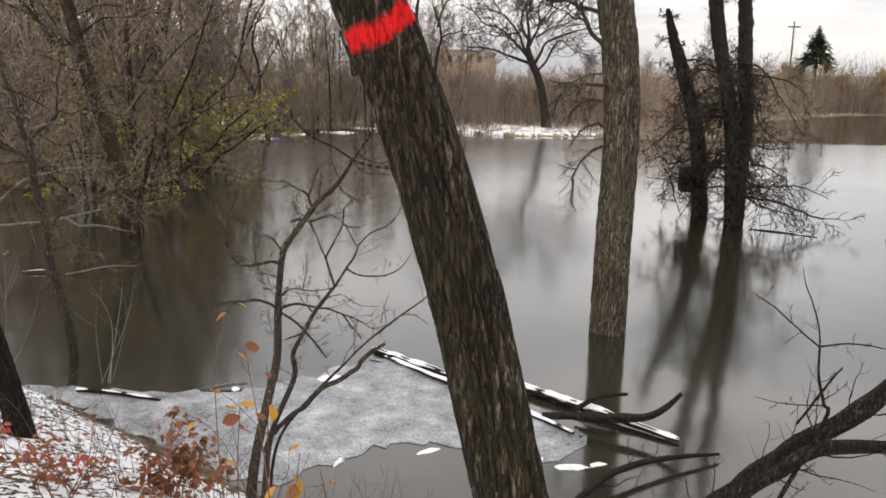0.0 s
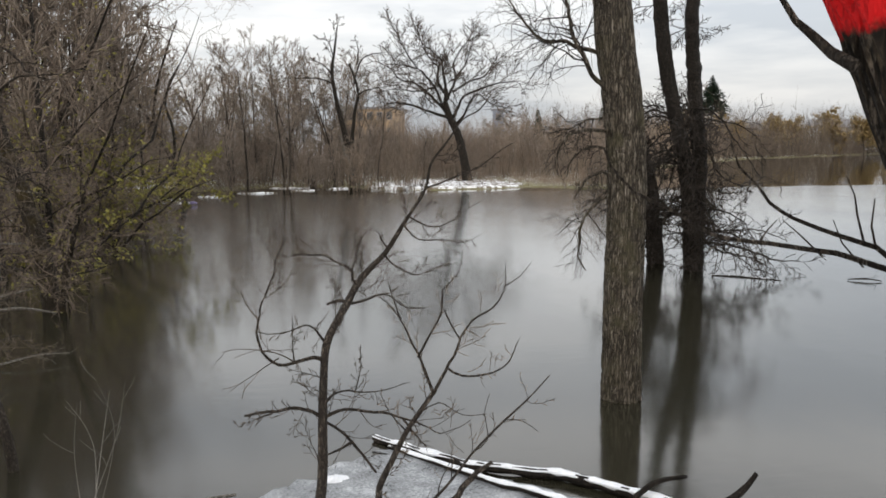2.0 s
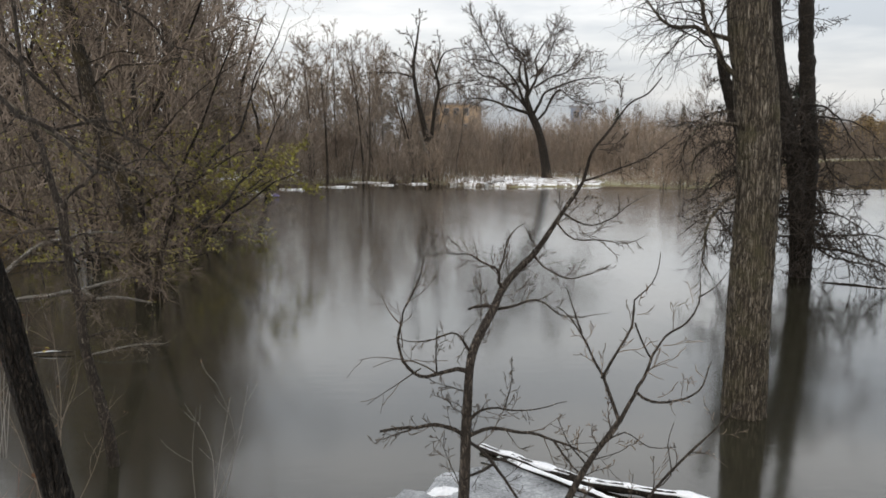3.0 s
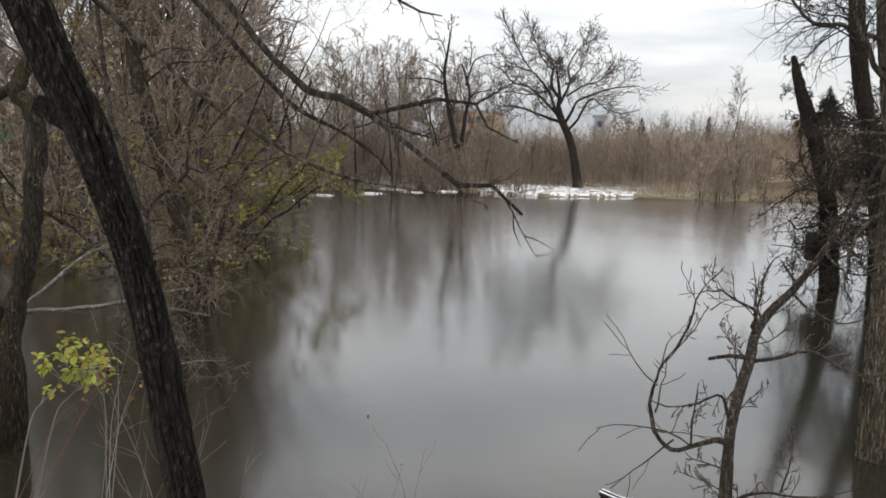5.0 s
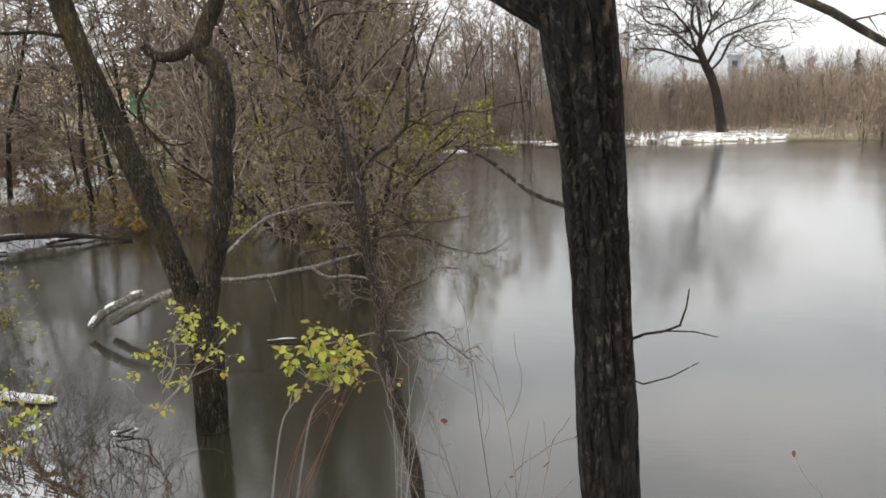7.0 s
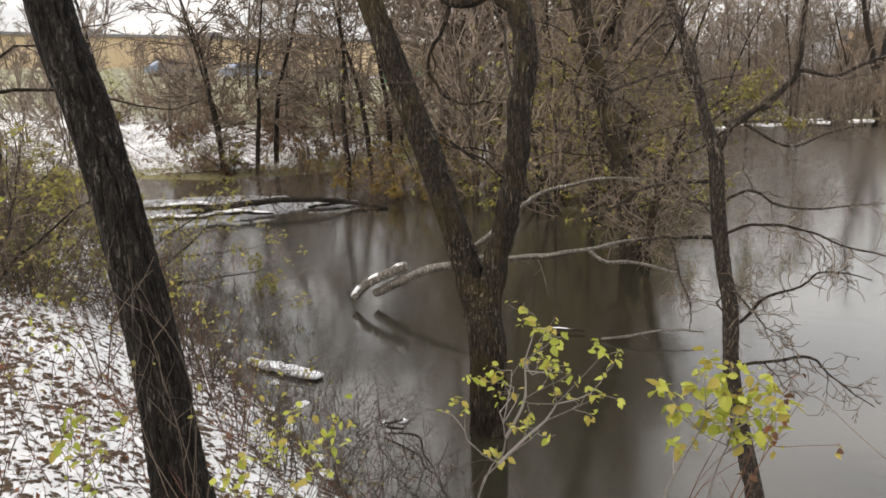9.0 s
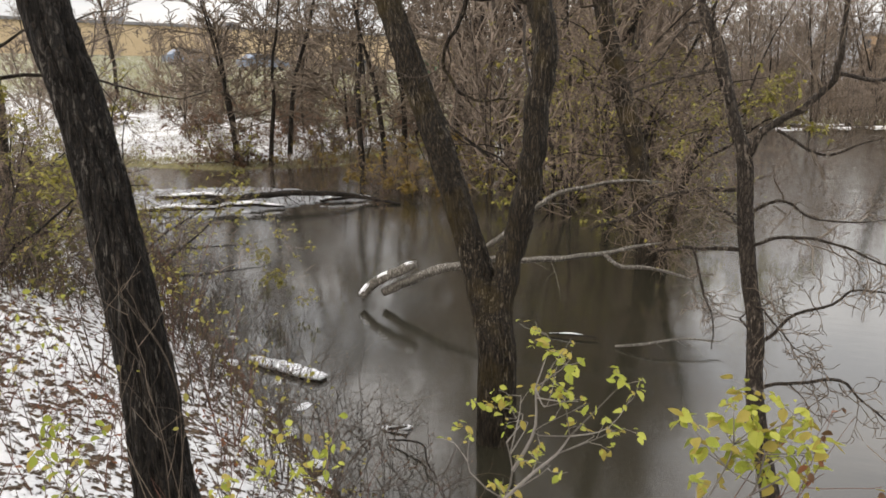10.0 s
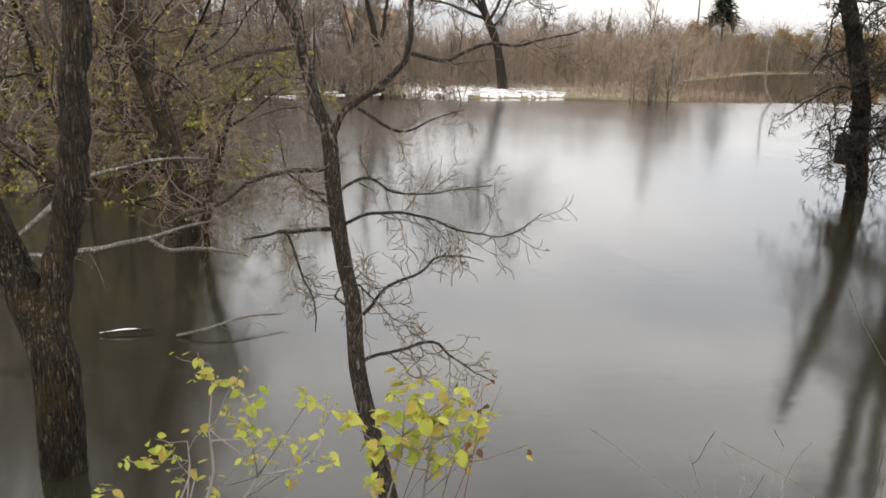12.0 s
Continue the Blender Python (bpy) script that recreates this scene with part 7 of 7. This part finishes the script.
shrubs = [flooded_shrub(700, 5.0, 1300), flooded_shrub(702, 5.5, 2000), flooded_shrub(703, 4.0, 600), flooded_shrub(705, 8.5, 900)]
spots = [(-9.6, 24.6), (-7.9, 26.5), (-11.5, 25.5), (-9.2, 29.0), (-10.6, 32.0), (-12.4, 29.0), (-9.6, 36.0), (-11.8, 37.5), (-13.6, 26.5), (-12.8, 33.0), (-8.6, 33.0), (-14.2, 30.0), (-8.9, 21.8), (-8.8, 28.0), (-9.4, 23.2), (-8.4, 24.8), (-10.4, 27.0)]
srng = random.Random(9)
for k, (x, y) in enumerate(spots):
    src = shrubs[k % 3 if k < 13 else (1, 3, 3, 3)[k - 13]]
    m = pose(x, y, -0.1, 0, 0, srng.uniform(0, 360))
    if k < 3 or k == 14:
        src.matrix_basis = m
        ob = src
    else:
        ob = copy_thing(src, m)
    s = srng.uniform(0.75, 1.25) * (1.0 + max(0, y - 22) * 0.02)
    ob.scale = (s, s, s)
# brush on the bank beyond the leaning bank tree
for k, (x, y, s) in enumerate(((-10.2, 9.6, 0.5), (-11.2, 10.6, 0.55), (-12.2, 11.6, 0.6), (-10.8, 11.9, 0.45), (-13.2, 12.6, 0.6), (-14.0, 14.4, 0.55), (-12.3, 13.5, 0.45), (-15.5, 15.5, 0.6), (-9.8, 8.3, 0.45), (-17.5, 16.5, 0.6), (-19, 17, 0.55), (-21, 19, 0.6), (-20.5, 26.2, 0.5), (-18.5, 27.5, 0.5), (-18.2, 30, 0.55))):
    ob = copy_thing(shrubs[(1, 2, 0)[k % 3]], pose(x, y, height(x, y) - 0.05, 0, 0, srng.uniform(0, 360)))
    ob.scale = (s, s, s)
    tagged(ob, "tangled brown shrub on the snowy bank", group="shrubs on the bank")

rusty = flooded_shrub(711, 2.6, 1300, LEAF_DULL, "shrub with dry rust-brown leaves on the snowy bank")
gold = flooded_shrub(712, 1.7, 450, LEAF_MUSTARD, "low shrub with mustard-yellow leaves at the inlet shore")
LEAF_GREEN = leafage("leaf_moss_green", [(0.09, 0.1, 0.035), (0.15, 0.15, 0.045), (0.26, 0.23, 0.06)])
green = flooded_shrub(713, 1.9, 420, LEAF_GREEN, "low brown shrub with small moss-green leaves on the bank")
for src, places in ((green, ((-10.8, 10.3), (-13.0, 12.0), (-15.6, 14.6), (-18.5, 16.4))), (rusty, ((-21.6, 26.4), (-20.2, 26.2), (-19.6, 30.4), (-26.5, 31.5), (-23.5, 33.0), (-29, 36), (-31, 31), (-27.5, 33.5), (-33, 35), (-21, 34.5), (-24.5, 36), (-22, 31), (-32.5, 37.5), (-30.2, 38.6), (-28.6, 37.4), (-26.4, 38.8), (-25.4, 37.3), (-23.2, 38.2), (-22.4, 36.9), (-20.8, 38.4), (-19.8, 36.6), (-18.8, 38.8), (-18.1, 36.9), (-24.0, 39.6), (-21.6, 40.2), (-27.6, 40.4), (-19.2, 33.6), (-18.6, 40.6))), (gold, ((-12.9, 23.0), (-13.9, 23.8), (-13.3, 23.6), (-12.8, 23.8), (-12.7, 24.6), (-14.2, 24.9), (-11.9, 22.3), (-13.8, 23.6), (-17.0, 26.6), (-18.6, 26.9), (-16.6, 29.0), (-17.2, 33.5), (-16.8, 36.5)))):
    for k, (x, y) in enumerate(places):
        m = pose(x, y, max(0.0, height(x, y)) - 0.05, 0, 0, srng.uniform(0, 360))
        ob = src if k == 0 else copy_thing(src, m)
        ob.matrix_basis = m
        q = srng.uniform(0.7, 1.1)
        ob.scale = (q, q, q)
        tagged(ob, group="shrubs on the bank")


# ---- leaves and stalks on the bank ----
def litter(name, label, seed, count, xr, yr, mat, size):
    rng = random.Random(seed)
    g = Geo()
    made = 0
    while made < count:
        x, y = rng.uniform(*xr), rng.uniform(*yr)
        if not dry(x, y):
            continue
        made += 1
        up = Vector((rng.gauss(0, 0.5), rng.gauss(0, 0.5), 1))
        a = rng.uniform(0, 6.28)
        g.leaf(Vector((x, y, height(x, y) + rng.uniform(0.004, 0.02))), Vector((math.cos(a), math.sin(a), rng.gauss(0.1, 0.35))), up, size * rng.uniform(0.5, 1.3))
    tagged(new(name, g.mesh(name, mat)), label, "leaf litter", kind="stuff")


litter("fallen_leaves", "brown curled leaves fallen on the snow", 901, 1900, (-10, -3), (6.0, 11), LEAF_BROWN, 0.038)
litter("fallen_leaves", "rust-coloured leaves fallen on the snow", 902, 700, (-10, -1), (4.2, 11), LEAF_RUST, 0.036)


def stalks(name, label, seed, count, xr, yr, tall, mat):
    rng = random.Random(seed)
    g = Geo()
    made = 0
    while made < count:
        x, y = rng.uniform(*xr), rng.uniform(*yr)
        if not dry(x, y):
            continue
        made += 1
        h = tall * rng.uniform(0.3, 1.2)
        p = sprout(rng, (x, y, height(x, y) - 0.02), (rng.gauss(0, 0.3), rng.gauss(0, 0.3), 1), h, 5, 0.1, 0.0)
        g.tube(p, spread([0.003, 0.001], 6), 4, tip=False)
        for _ in range(2):
            q = sprout(rng, p[rng.choice((2, 3, 4))], (rng.gauss(0, 0.6), rng.gauss(0, 0.6), 0.8), h * 0.3, 3, 0.15, 0.0)
            g.tube(q, spread([0.0018, 0.0008], 4), 3, tip=False)
    tagged(new(name, g.mesh(name, mat)), label, "stalks", kind="stuff")


def undergrowth(name, label, seed, count, place, tall, r, twig, lmat, leaves, size):
    """A tangle of fine arching stems with a few small leaves, along a line of the bank."""
    rng = random.Random(seed)
    g, f = Geo(), Geo()
    for _ in range(count):
        x, y = place(rng)
        h = tall * rng.uniform(0.35, 1.15)
        p = sprout(rng, (x, y, max(height(x, y), -0.05) - 0.03), (rng.gauss(0, 0.45), rng.gauss(0, 0.45), 1), h, 7, 0.16, -0.03)
        g.tube(p, spread([r, r * 0.7, r * 0.3], len(p)), 4, tip=False)
        for _ in range(5):
            b = rng.randrange(2, len(p) - 1)
            q = sprout(rng, p[b], (rng.gauss(0, 0.8), rng.gauss(0, 0.8), 0.5), h * rng.uniform(0.15, 0.4), 4, 0.2, -0.02)
            g.tube(q, spread([r * 0.5, r * 0.22], len(q)), 3, tip=False)
            for _ in range(leaves):
                if rng.random() < 0.5:
                    f.leaf(rng.choice(q[1:]), Vector((rng.gauss(0, 1), rng.gauss(0, 1), rng.gauss(-0.4, 0.6))), Vector((0, 0, 1)), size * rng.uniform(0.6, 1.3), 0.7)
    root = thing(name, (0, 0, 0), label, "undergrowth", kind="stuff")
    tagged(part("stems", g, twig, root), kind="stuff")
    if f.v:
        tagged(part("foliage", f, lmat, root), kind="stuff")


def shore(t0, t1, off0, off1):
    """Places along the inlet shore, set back from the water by off0 to off1."""
    line = NEAR_SHORE[8:19]
    def pick(rng):
        t = rng.uniform(t0, t1) * (len(line) - 1)
        k = min(int(t), len(line) - 2)
        p, q = Vector((*line[k], 0)), Vector((*line[k + 1], 0))
        d = (q - p).normalized()
        back = Vector((d.y, -d.x, 0))
        if back.y > 0:
            back = -back
        o = p.lerp(q, t - k) + back * rng.uniform(off0, off1)
        return o.x, o.y
    return pick


undergrowth("brown_undergrowth", "tangled brown stems along the inlet shore", 921, 560, shore(0.3, 1.0, -0.75, 0.6), 0.75, 0.0035, TWIG_NEAR, LEAF_BROWN, 1, 0.02)
undergrowth("leafy_undergrowth", "thin shoots with small yellow-green leaves by the inlet", 922, 90, shore(0.35, 0.95, -0.1, 0.6), 0.7, 0.003, TWIG_GREY, LEAF_OLIVE, 2, 0.028)
undergrowth("bank_undergrowth", "dense brown brush on the bank behind the leaning tree", 923, 760, shore(0.55, 1.0, 0.4, 3.4), 1.15, 0.004, TWIG_NEAR, LEAF_DULL, 1, 0.03)
undergrowth("inlet_brush", "brown twiggy brush round the log at the head of the inlet", 925, 150, lambda r: (r.uniform(-17, -12.3), r.uniform(19.6, 23.5)), 0.8, 0.006, TWIG_NEAR, LEAF_DULL, 1, 0.05)
undergrowth("shore_brush", "russet and brown brush along the snowy inlet bank", 926, 170, lambda r: (r.uniform(-25, -16), r.uniform(25.6, 34)), 0.8, 0.008, TWIG_MID, LEAF_DULL, 2, 0.08)
undergrowth("russet_undergrowth", "dry russet and grey stems in the snow of the bank", 924, 150, lambda r: (r.uniform(-10.5, -7), r.uniform(6.8, 9.0)), 0.5, 0.003, TWIG_RED, LEAF_RUST, 1, 0.035)


litter("fallen_leaves", "brown leaves strewn over the snowy inlet bank", 903, 1100, (-27, -15), (25.5, 36), LEAF_BROWN, 0.13)
stalks("dry_stalks", "dry grey stalks standing in the snow", 911, 170, (-11, -6), (6.6, 12), 0.55, TWIG_MID)
stalks("dry_stalks", "dry russet stalks along the waterline", 912, 320, (-13, -4), (7.6, 14), 0.5, TWIG_RED)
stalks("dry_stalks", "dry stalks on the near slope", 913, 160, (-3.5, 0.5), (4.4, 6.8), 0.45, TWIG_RED)


# ---- far buildings, vehicles and conifers ----
TAN = make_plain("tan_cladding", (0.52, 0.4, 0.25), (0.62, 0.49, 0.33), 0.6)
ROOF = make_plain("grey_roofing", (0.16, 0.16, 0.17), (0.24, 0.24, 0.25), 1.0)
BRICK = make_plain("orange_brick", (0.3, 0.205, 0.125), (0.37, 0.26, 0.165), 0.8)
WHITE = make_plain("white_siding", (0.62, 0.62, 0.6), (0.74, 0.74, 0.72), 1.0)
GLASS = make_plain("dark_window", (0.03, 0.035, 0.04), (0.05, 0.055, 0.06), 1.0, 0.1)
BLUE = make_plain("blue_grey_metal", (0.16, 0.2, 0.27), (0.22, 0.26, 0.33), 1.0, 0.4)
TYRE = make_plain("tyre_rubber", (0.015, 0.015, 0.015), (0.03, 0.03, 0.03), 20.0)
CONIFER = leafage("conifer_needles", [(0.012, 0.025, 0.012), (0.03, 0.05, 0.025)], 0.7)


def block(name, label, a, b, deep, z0, z1, wall, windows=0, rows=1, gable=0.0, extras=0):
    """A building between plan points a and b, with windows in its long front and a flat or pitched roof."""
    a, b = Vector((*a, 0)), Vector((*b, 0))
    along = (b - a).normalized()
    back = Vector((-along.y, along.x, 0))
    if back.dot(a + b) < 0:
        back = -back
    length = (b - a).length
    m = Matrix(((along.x, back.x, 0, a.x), (along.y, back.y, 0, a.y), (0, 0, 1, 0), (0, 0, 0, 1)))
    root = thing(name, (a + b) / 2 + Vector((0, 0, z0)), label, "building")

    def put(part_name, g, mat, parent):
        g.v = [m @ v for v in g.v]
        return part(part_name, g, mat, parent, smooth=False)

    g = Geo()
    g.box(0, length, 0, deep, z0, z1)
    put("wall", g, wall, root)
    g = Geo()
    if gable:
        g.v = [Vector(p) for p in ((-0.4, -0.5, z1 + 0.02), (length + 0.4, -0.5, z1 + 0.02), (length + 0.4, deep + 0.5, z1 + 0.02), (-0.4, deep + 0.5, z1 + 0.02), (-0.4, deep / 2, z1 + gable), (length + 0.4, deep / 2, z1 + gable))]
        g.f = [(0, 1, 5, 4), (2, 3, 4, 5), (0, 4, 3), (1, 2, 5), (0, 3, 2, 1)]
    else:
        g.box(-0.3, length + 0.3, -0.3, deep + 0.3, z1 + 0.01, z1 + 0.35)
    put("roof", g, ROOF, root)
    for r in range(rows):
        for k in range(windows):
            x = (k + 0.5) * length / windows
            zc = z0 + (z1 - z0) * (r + 0.55) / rows
            w, h = min(1.6, length / windows * 0.45), min(1.5, (z1 - z0) / rows * 0.42)
            g = Geo()
            g.box(x - w / 2 - 0.12, x + w / 2 + 0.12, -0.1, -0.02, zc - h / 2 - 0.12, zc + h / 2 + 0.12)
            win = put("window", g, ROOF, root)
            g = Geo()
            g.box(x - w / 2, x + w / 2, -0.14, -0.11, zc - h / 2, zc + h / 2)
            put("pane", g, GLASS, win)
    for k in range(extras):
        g = Geo()
        x = length * (k + 0.5) / extras
        g.box(x, x + 2.2, deep * 0.3, deep * 0.3 + 2, z1 + 0.36, z1 + 1.3)
        put("roof_unit", g, ROOF, root)
    return root


block("warehouse", "long low tan building beyond the snowy field", (-92, 42), (-57, 133), 20, 4.0, 8.6, TAN, 0, 1, 0, 6)
block("brick_block", "orange-brown brick building behind the far trees", (0, 152), (8.5, 150), 12, 0.8, 9.0, BRICK, 5, 3)
block("tower_block", "blue-grey metal tower behind the oak", (26.5, 152), (28.4, 151.7), 3, 0.8, 8.6, BLUE, 1, 3)
block("house", "white house with a grey pitched roof across the river", (76, 163), (87, 160), 8, 1.0, 4.6, WHITE, 3, 1, 1.9)
block("house", "white house with a pitched roof among distant trees", (93, 160), (100, 157), 7, 1.0, 5.0, WHITE, 2, 1, 1.9)
block("shed", "low white shed on the distant bank", (67, 165), (75, 163), 6, 0.9, 4.6, WHITE, 0, 1, 0.9)


def car(label, place, turn, paint):
    """A parked car: body with a cabin, glass, and four wheels."""
    root = thing("car", place, label, "car", "cars parked by the warehouse")
    m = pose(*place, 0, 0, turn)
    prof = [(-2.2, 0.35), (2.2, 0.35), (2.25, 0.75), (1.2, 0.95), (0.6, 1.45), (-1.2, 1.48), (-1.9, 1.0), (-2.25, 0.95)]
    g = Geo()
    for s, k in ((-0.88, 1.0), (0.88, 1.0)):
        for x, z in prof:
            inset = 0.14 if z > 1.2 else 0.0
            g.v.append(m @ Vector((x, s - math.copysign(inset, s), z)))
    n = len(prof)
    g.f = [tuple(range(n)), tuple(range(2 * n - 1, n - 1, -1))] + [(k, k + n, (k + 1) % n + n, (k + 1) % n) for k in range(n)]
    part("body", g, paint, root, smooth=False)
    for s in (-1, 1):
        g = Geo()
        for x, z in ((-1.5, 1.02), (0.95, 1.02), (0.5, 1.38), (-1.15, 1.4)):
            for dy in (0.0, 0.02):
                g.v.append(m @ Vector((x, s * (0.89 - (0.12 if z > 1.2 else 0.0) + dy), z)))
        g.f = [(0, 2, 4, 6), (1, 7, 5, 3), (0, 1, 3, 2), (2, 3, 5, 4), (4, 5, 7, 6), (6, 7, 1, 0)]
        part("window", g, GLASS, root, smooth=False)
        for x in (-1.4, 1.4):
            g = Geo()
            g.tube([m @ Vector((x, s * 0.68, 0.32)), m @ Vector((x, s * 0.9, 0.32))], [0.32, 0.32], 14)
            part("wheel", g, TYRE, root)
    return root


for x, y, turn, mat, words in ((-56.5, 65.8, 60, BLUE, "dark blue parked car by the field"), (-50.5, 68.5, 65, BLUE, "blue-grey parked car by the field"), (-44.0, 73.5, 70, ROOF, "grey parked car by the field")):
    car(words, (x, y, height(x, y)), turn, mat)
GREEN = make_plain("green_paint", (0.02, 0.16, 0.07), (0.03, 0.22, 0.1), 1.0, 0.5)
g = Geo()
bx, by = -37.5, 75.0
bz = height(bx, by)
g.box(bx - 2.2, bx + 2.2, by - 0.9, by + 0.9, bz + 0.12, bz + 1.6)
skip = thing("skip_container", (bx, by, bz), "green metal skip container by the field", "container")
part("body", g, GREEN, skip, smooth=False)
g = Geo()
g.box(bx - 2.3, bx + 2.3, by - 1.0, by + 1.0, bz + 1.61, bz + 1.72)
part("lid", g, GREEN, skip, smooth=False)
g = Geo()
g.box(bx - 2.0, bx + 2.0, by - 0.7, by + 0.7, bz - 0.1, bz + 0.11)
part("skid", g, TYRE, skip, smooth=False)


def conifer(label, x, y, tall, seed, low=0.12, wide=0.2):
    rng = random.Random(seed)
    z = height(x, y)
    root = thing("conifer", (x, y, z), label, "tree")
    g = Geo()
    g.tube([(x, y, z - 0.3), (x, y, z + tall * 0.5), (x, y, z + tall)], [tall * 0.02, tall * 0.012, 0.02], 8)
    part("trunk", g, BARK_FAR, root)
    g = Geo()
    for k in range(420):
        t = rng.random() ** 0.8
        h = z + tall * (low + (1 - low) * t)
        reach = tall * wide * (1 - t) * rng.uniform(0.5, 1.15) + 0.1
        a = rng.uniform(0, 6.28)
        d = Vector((math.cos(a), math.sin(a), rng.uniform(-0.35, 0.1)))
        for q in range(3):
            p = Vector((x, y, h)) + d * reach * (q + 0.5) / 3
            g.leaf(p, d + Vector((rng.gauss(0, 0.4), rng.gauss(0, 0.4), rng.gauss(-0.1, 0.3))), Vector((0, 0, 1)), reach * 0.55 + 0.15, 0.5)
    tagged(part("crown", g, CONIFER, root), kind="stuff")


conifer("tall dark spruce with a bare lower stem on the distant bank", 61.5, 138, 13.6, 951, 0.56, 0.2)
conifer("small dark spruce behind the tan brush", 43, 140, 8.5, 952)
conifer("small dark spruce beside the tower", 32, 140, 8.0, 953)
AUTUMN = leafage("leaf_autumn", [(0.2, 0.13, 0.06), (0.36, 0.24, 0.1), (0.4, 0.29, 0.13), (0.27, 0.23, 0.1)], 0.7)


def leafy_tree(label, x, y, tall, wide, seed):
    """A distant broadleaf with an uneven crown of many small leaves."""
    rng = random.Random(seed)
    z = height(x, y)
    root = thing("autumn_tree", (x, y, z), label, "tree", "trees by the distant houses")
    line = sprout(rng, (x, y, z - 0.3), (rng.gauss(0, 0.08), 0, 1), tall * 0.8, 6, 0.06, 0.03)
    rr = spread([tall * 0.02, tall * 0.006], len(line))
    g = Geo()
    g.tube(line, rr, 7)
    part("trunk", g, BARK_FAR, root)
    grown = []
    ramify(grown, rng, line, rr, 0, [(16, 0.2, 60, 0.5, 0.15, 0.06, 4), (5, 0.3, 45, 0.4, 0.2, 0.03, 2)])
    g = Geo()
    sticks(g, grown, 3, 0.02)
    tagged(part("crown", g, TWIG_FAR, root), kind="stuff")
    g = Geo()
    for _ in range(2000):
        p = rng.choice(rng.choice(grown)[1][1:])
        p = p + Vector((rng.gauss(0, 0.35), rng.gauss(0, 0.35), rng.gauss(0, 0.3)))
        g.leaf(p, Vector((rng.gauss(0, 1), rng.gauss(0, 1), rng.gauss(0, 1))), Vector((0, 0, 1)), rng.uniform(0.25, 0.5), 0.8)
    tagged(part("foliage", g, AUTUMN, root), kind="stuff")


for k, (x, y, h) in enumerate(((70, 152, 7), (90, 152, 8), (104, 153, 9), (112, 151, 8), (122, 154, 9), (82, 156, 6), (134, 156, 10), (58, 140, 6), (97, 148, 5), (66, 136, 4.5), (74, 139, 5), (80, 145, 5.5), (86, 141, 4.5), (93, 143, 6), (101, 144, 5), (109, 146, 6), (117, 147, 6.5), (127, 149, 7), (50, 130, 4), (63, 146, 7.5), (142, 152, 8))):
    leafy_tree("distant tree with thin tan autumn leaves", x, y, h + 1.8, h * 0.4, 970 + k)
g = Geo()
g.tube([(58.6, 141, 0.5), (58.6, 141, 14.6)], [0.16, 0.11], 8)
pole = thing("utility_pole", (58.6, 141, 0.5), "wooden utility pole with a cross arm", "pole")
part("post", g, BARK_FAR, pole)
g = Geo()
g.box(57.6, 59.6, 140.75, 140.87, 13.6, 13.8)
part("cross_arm", g, BARK_FAR, pole, smooth=False)
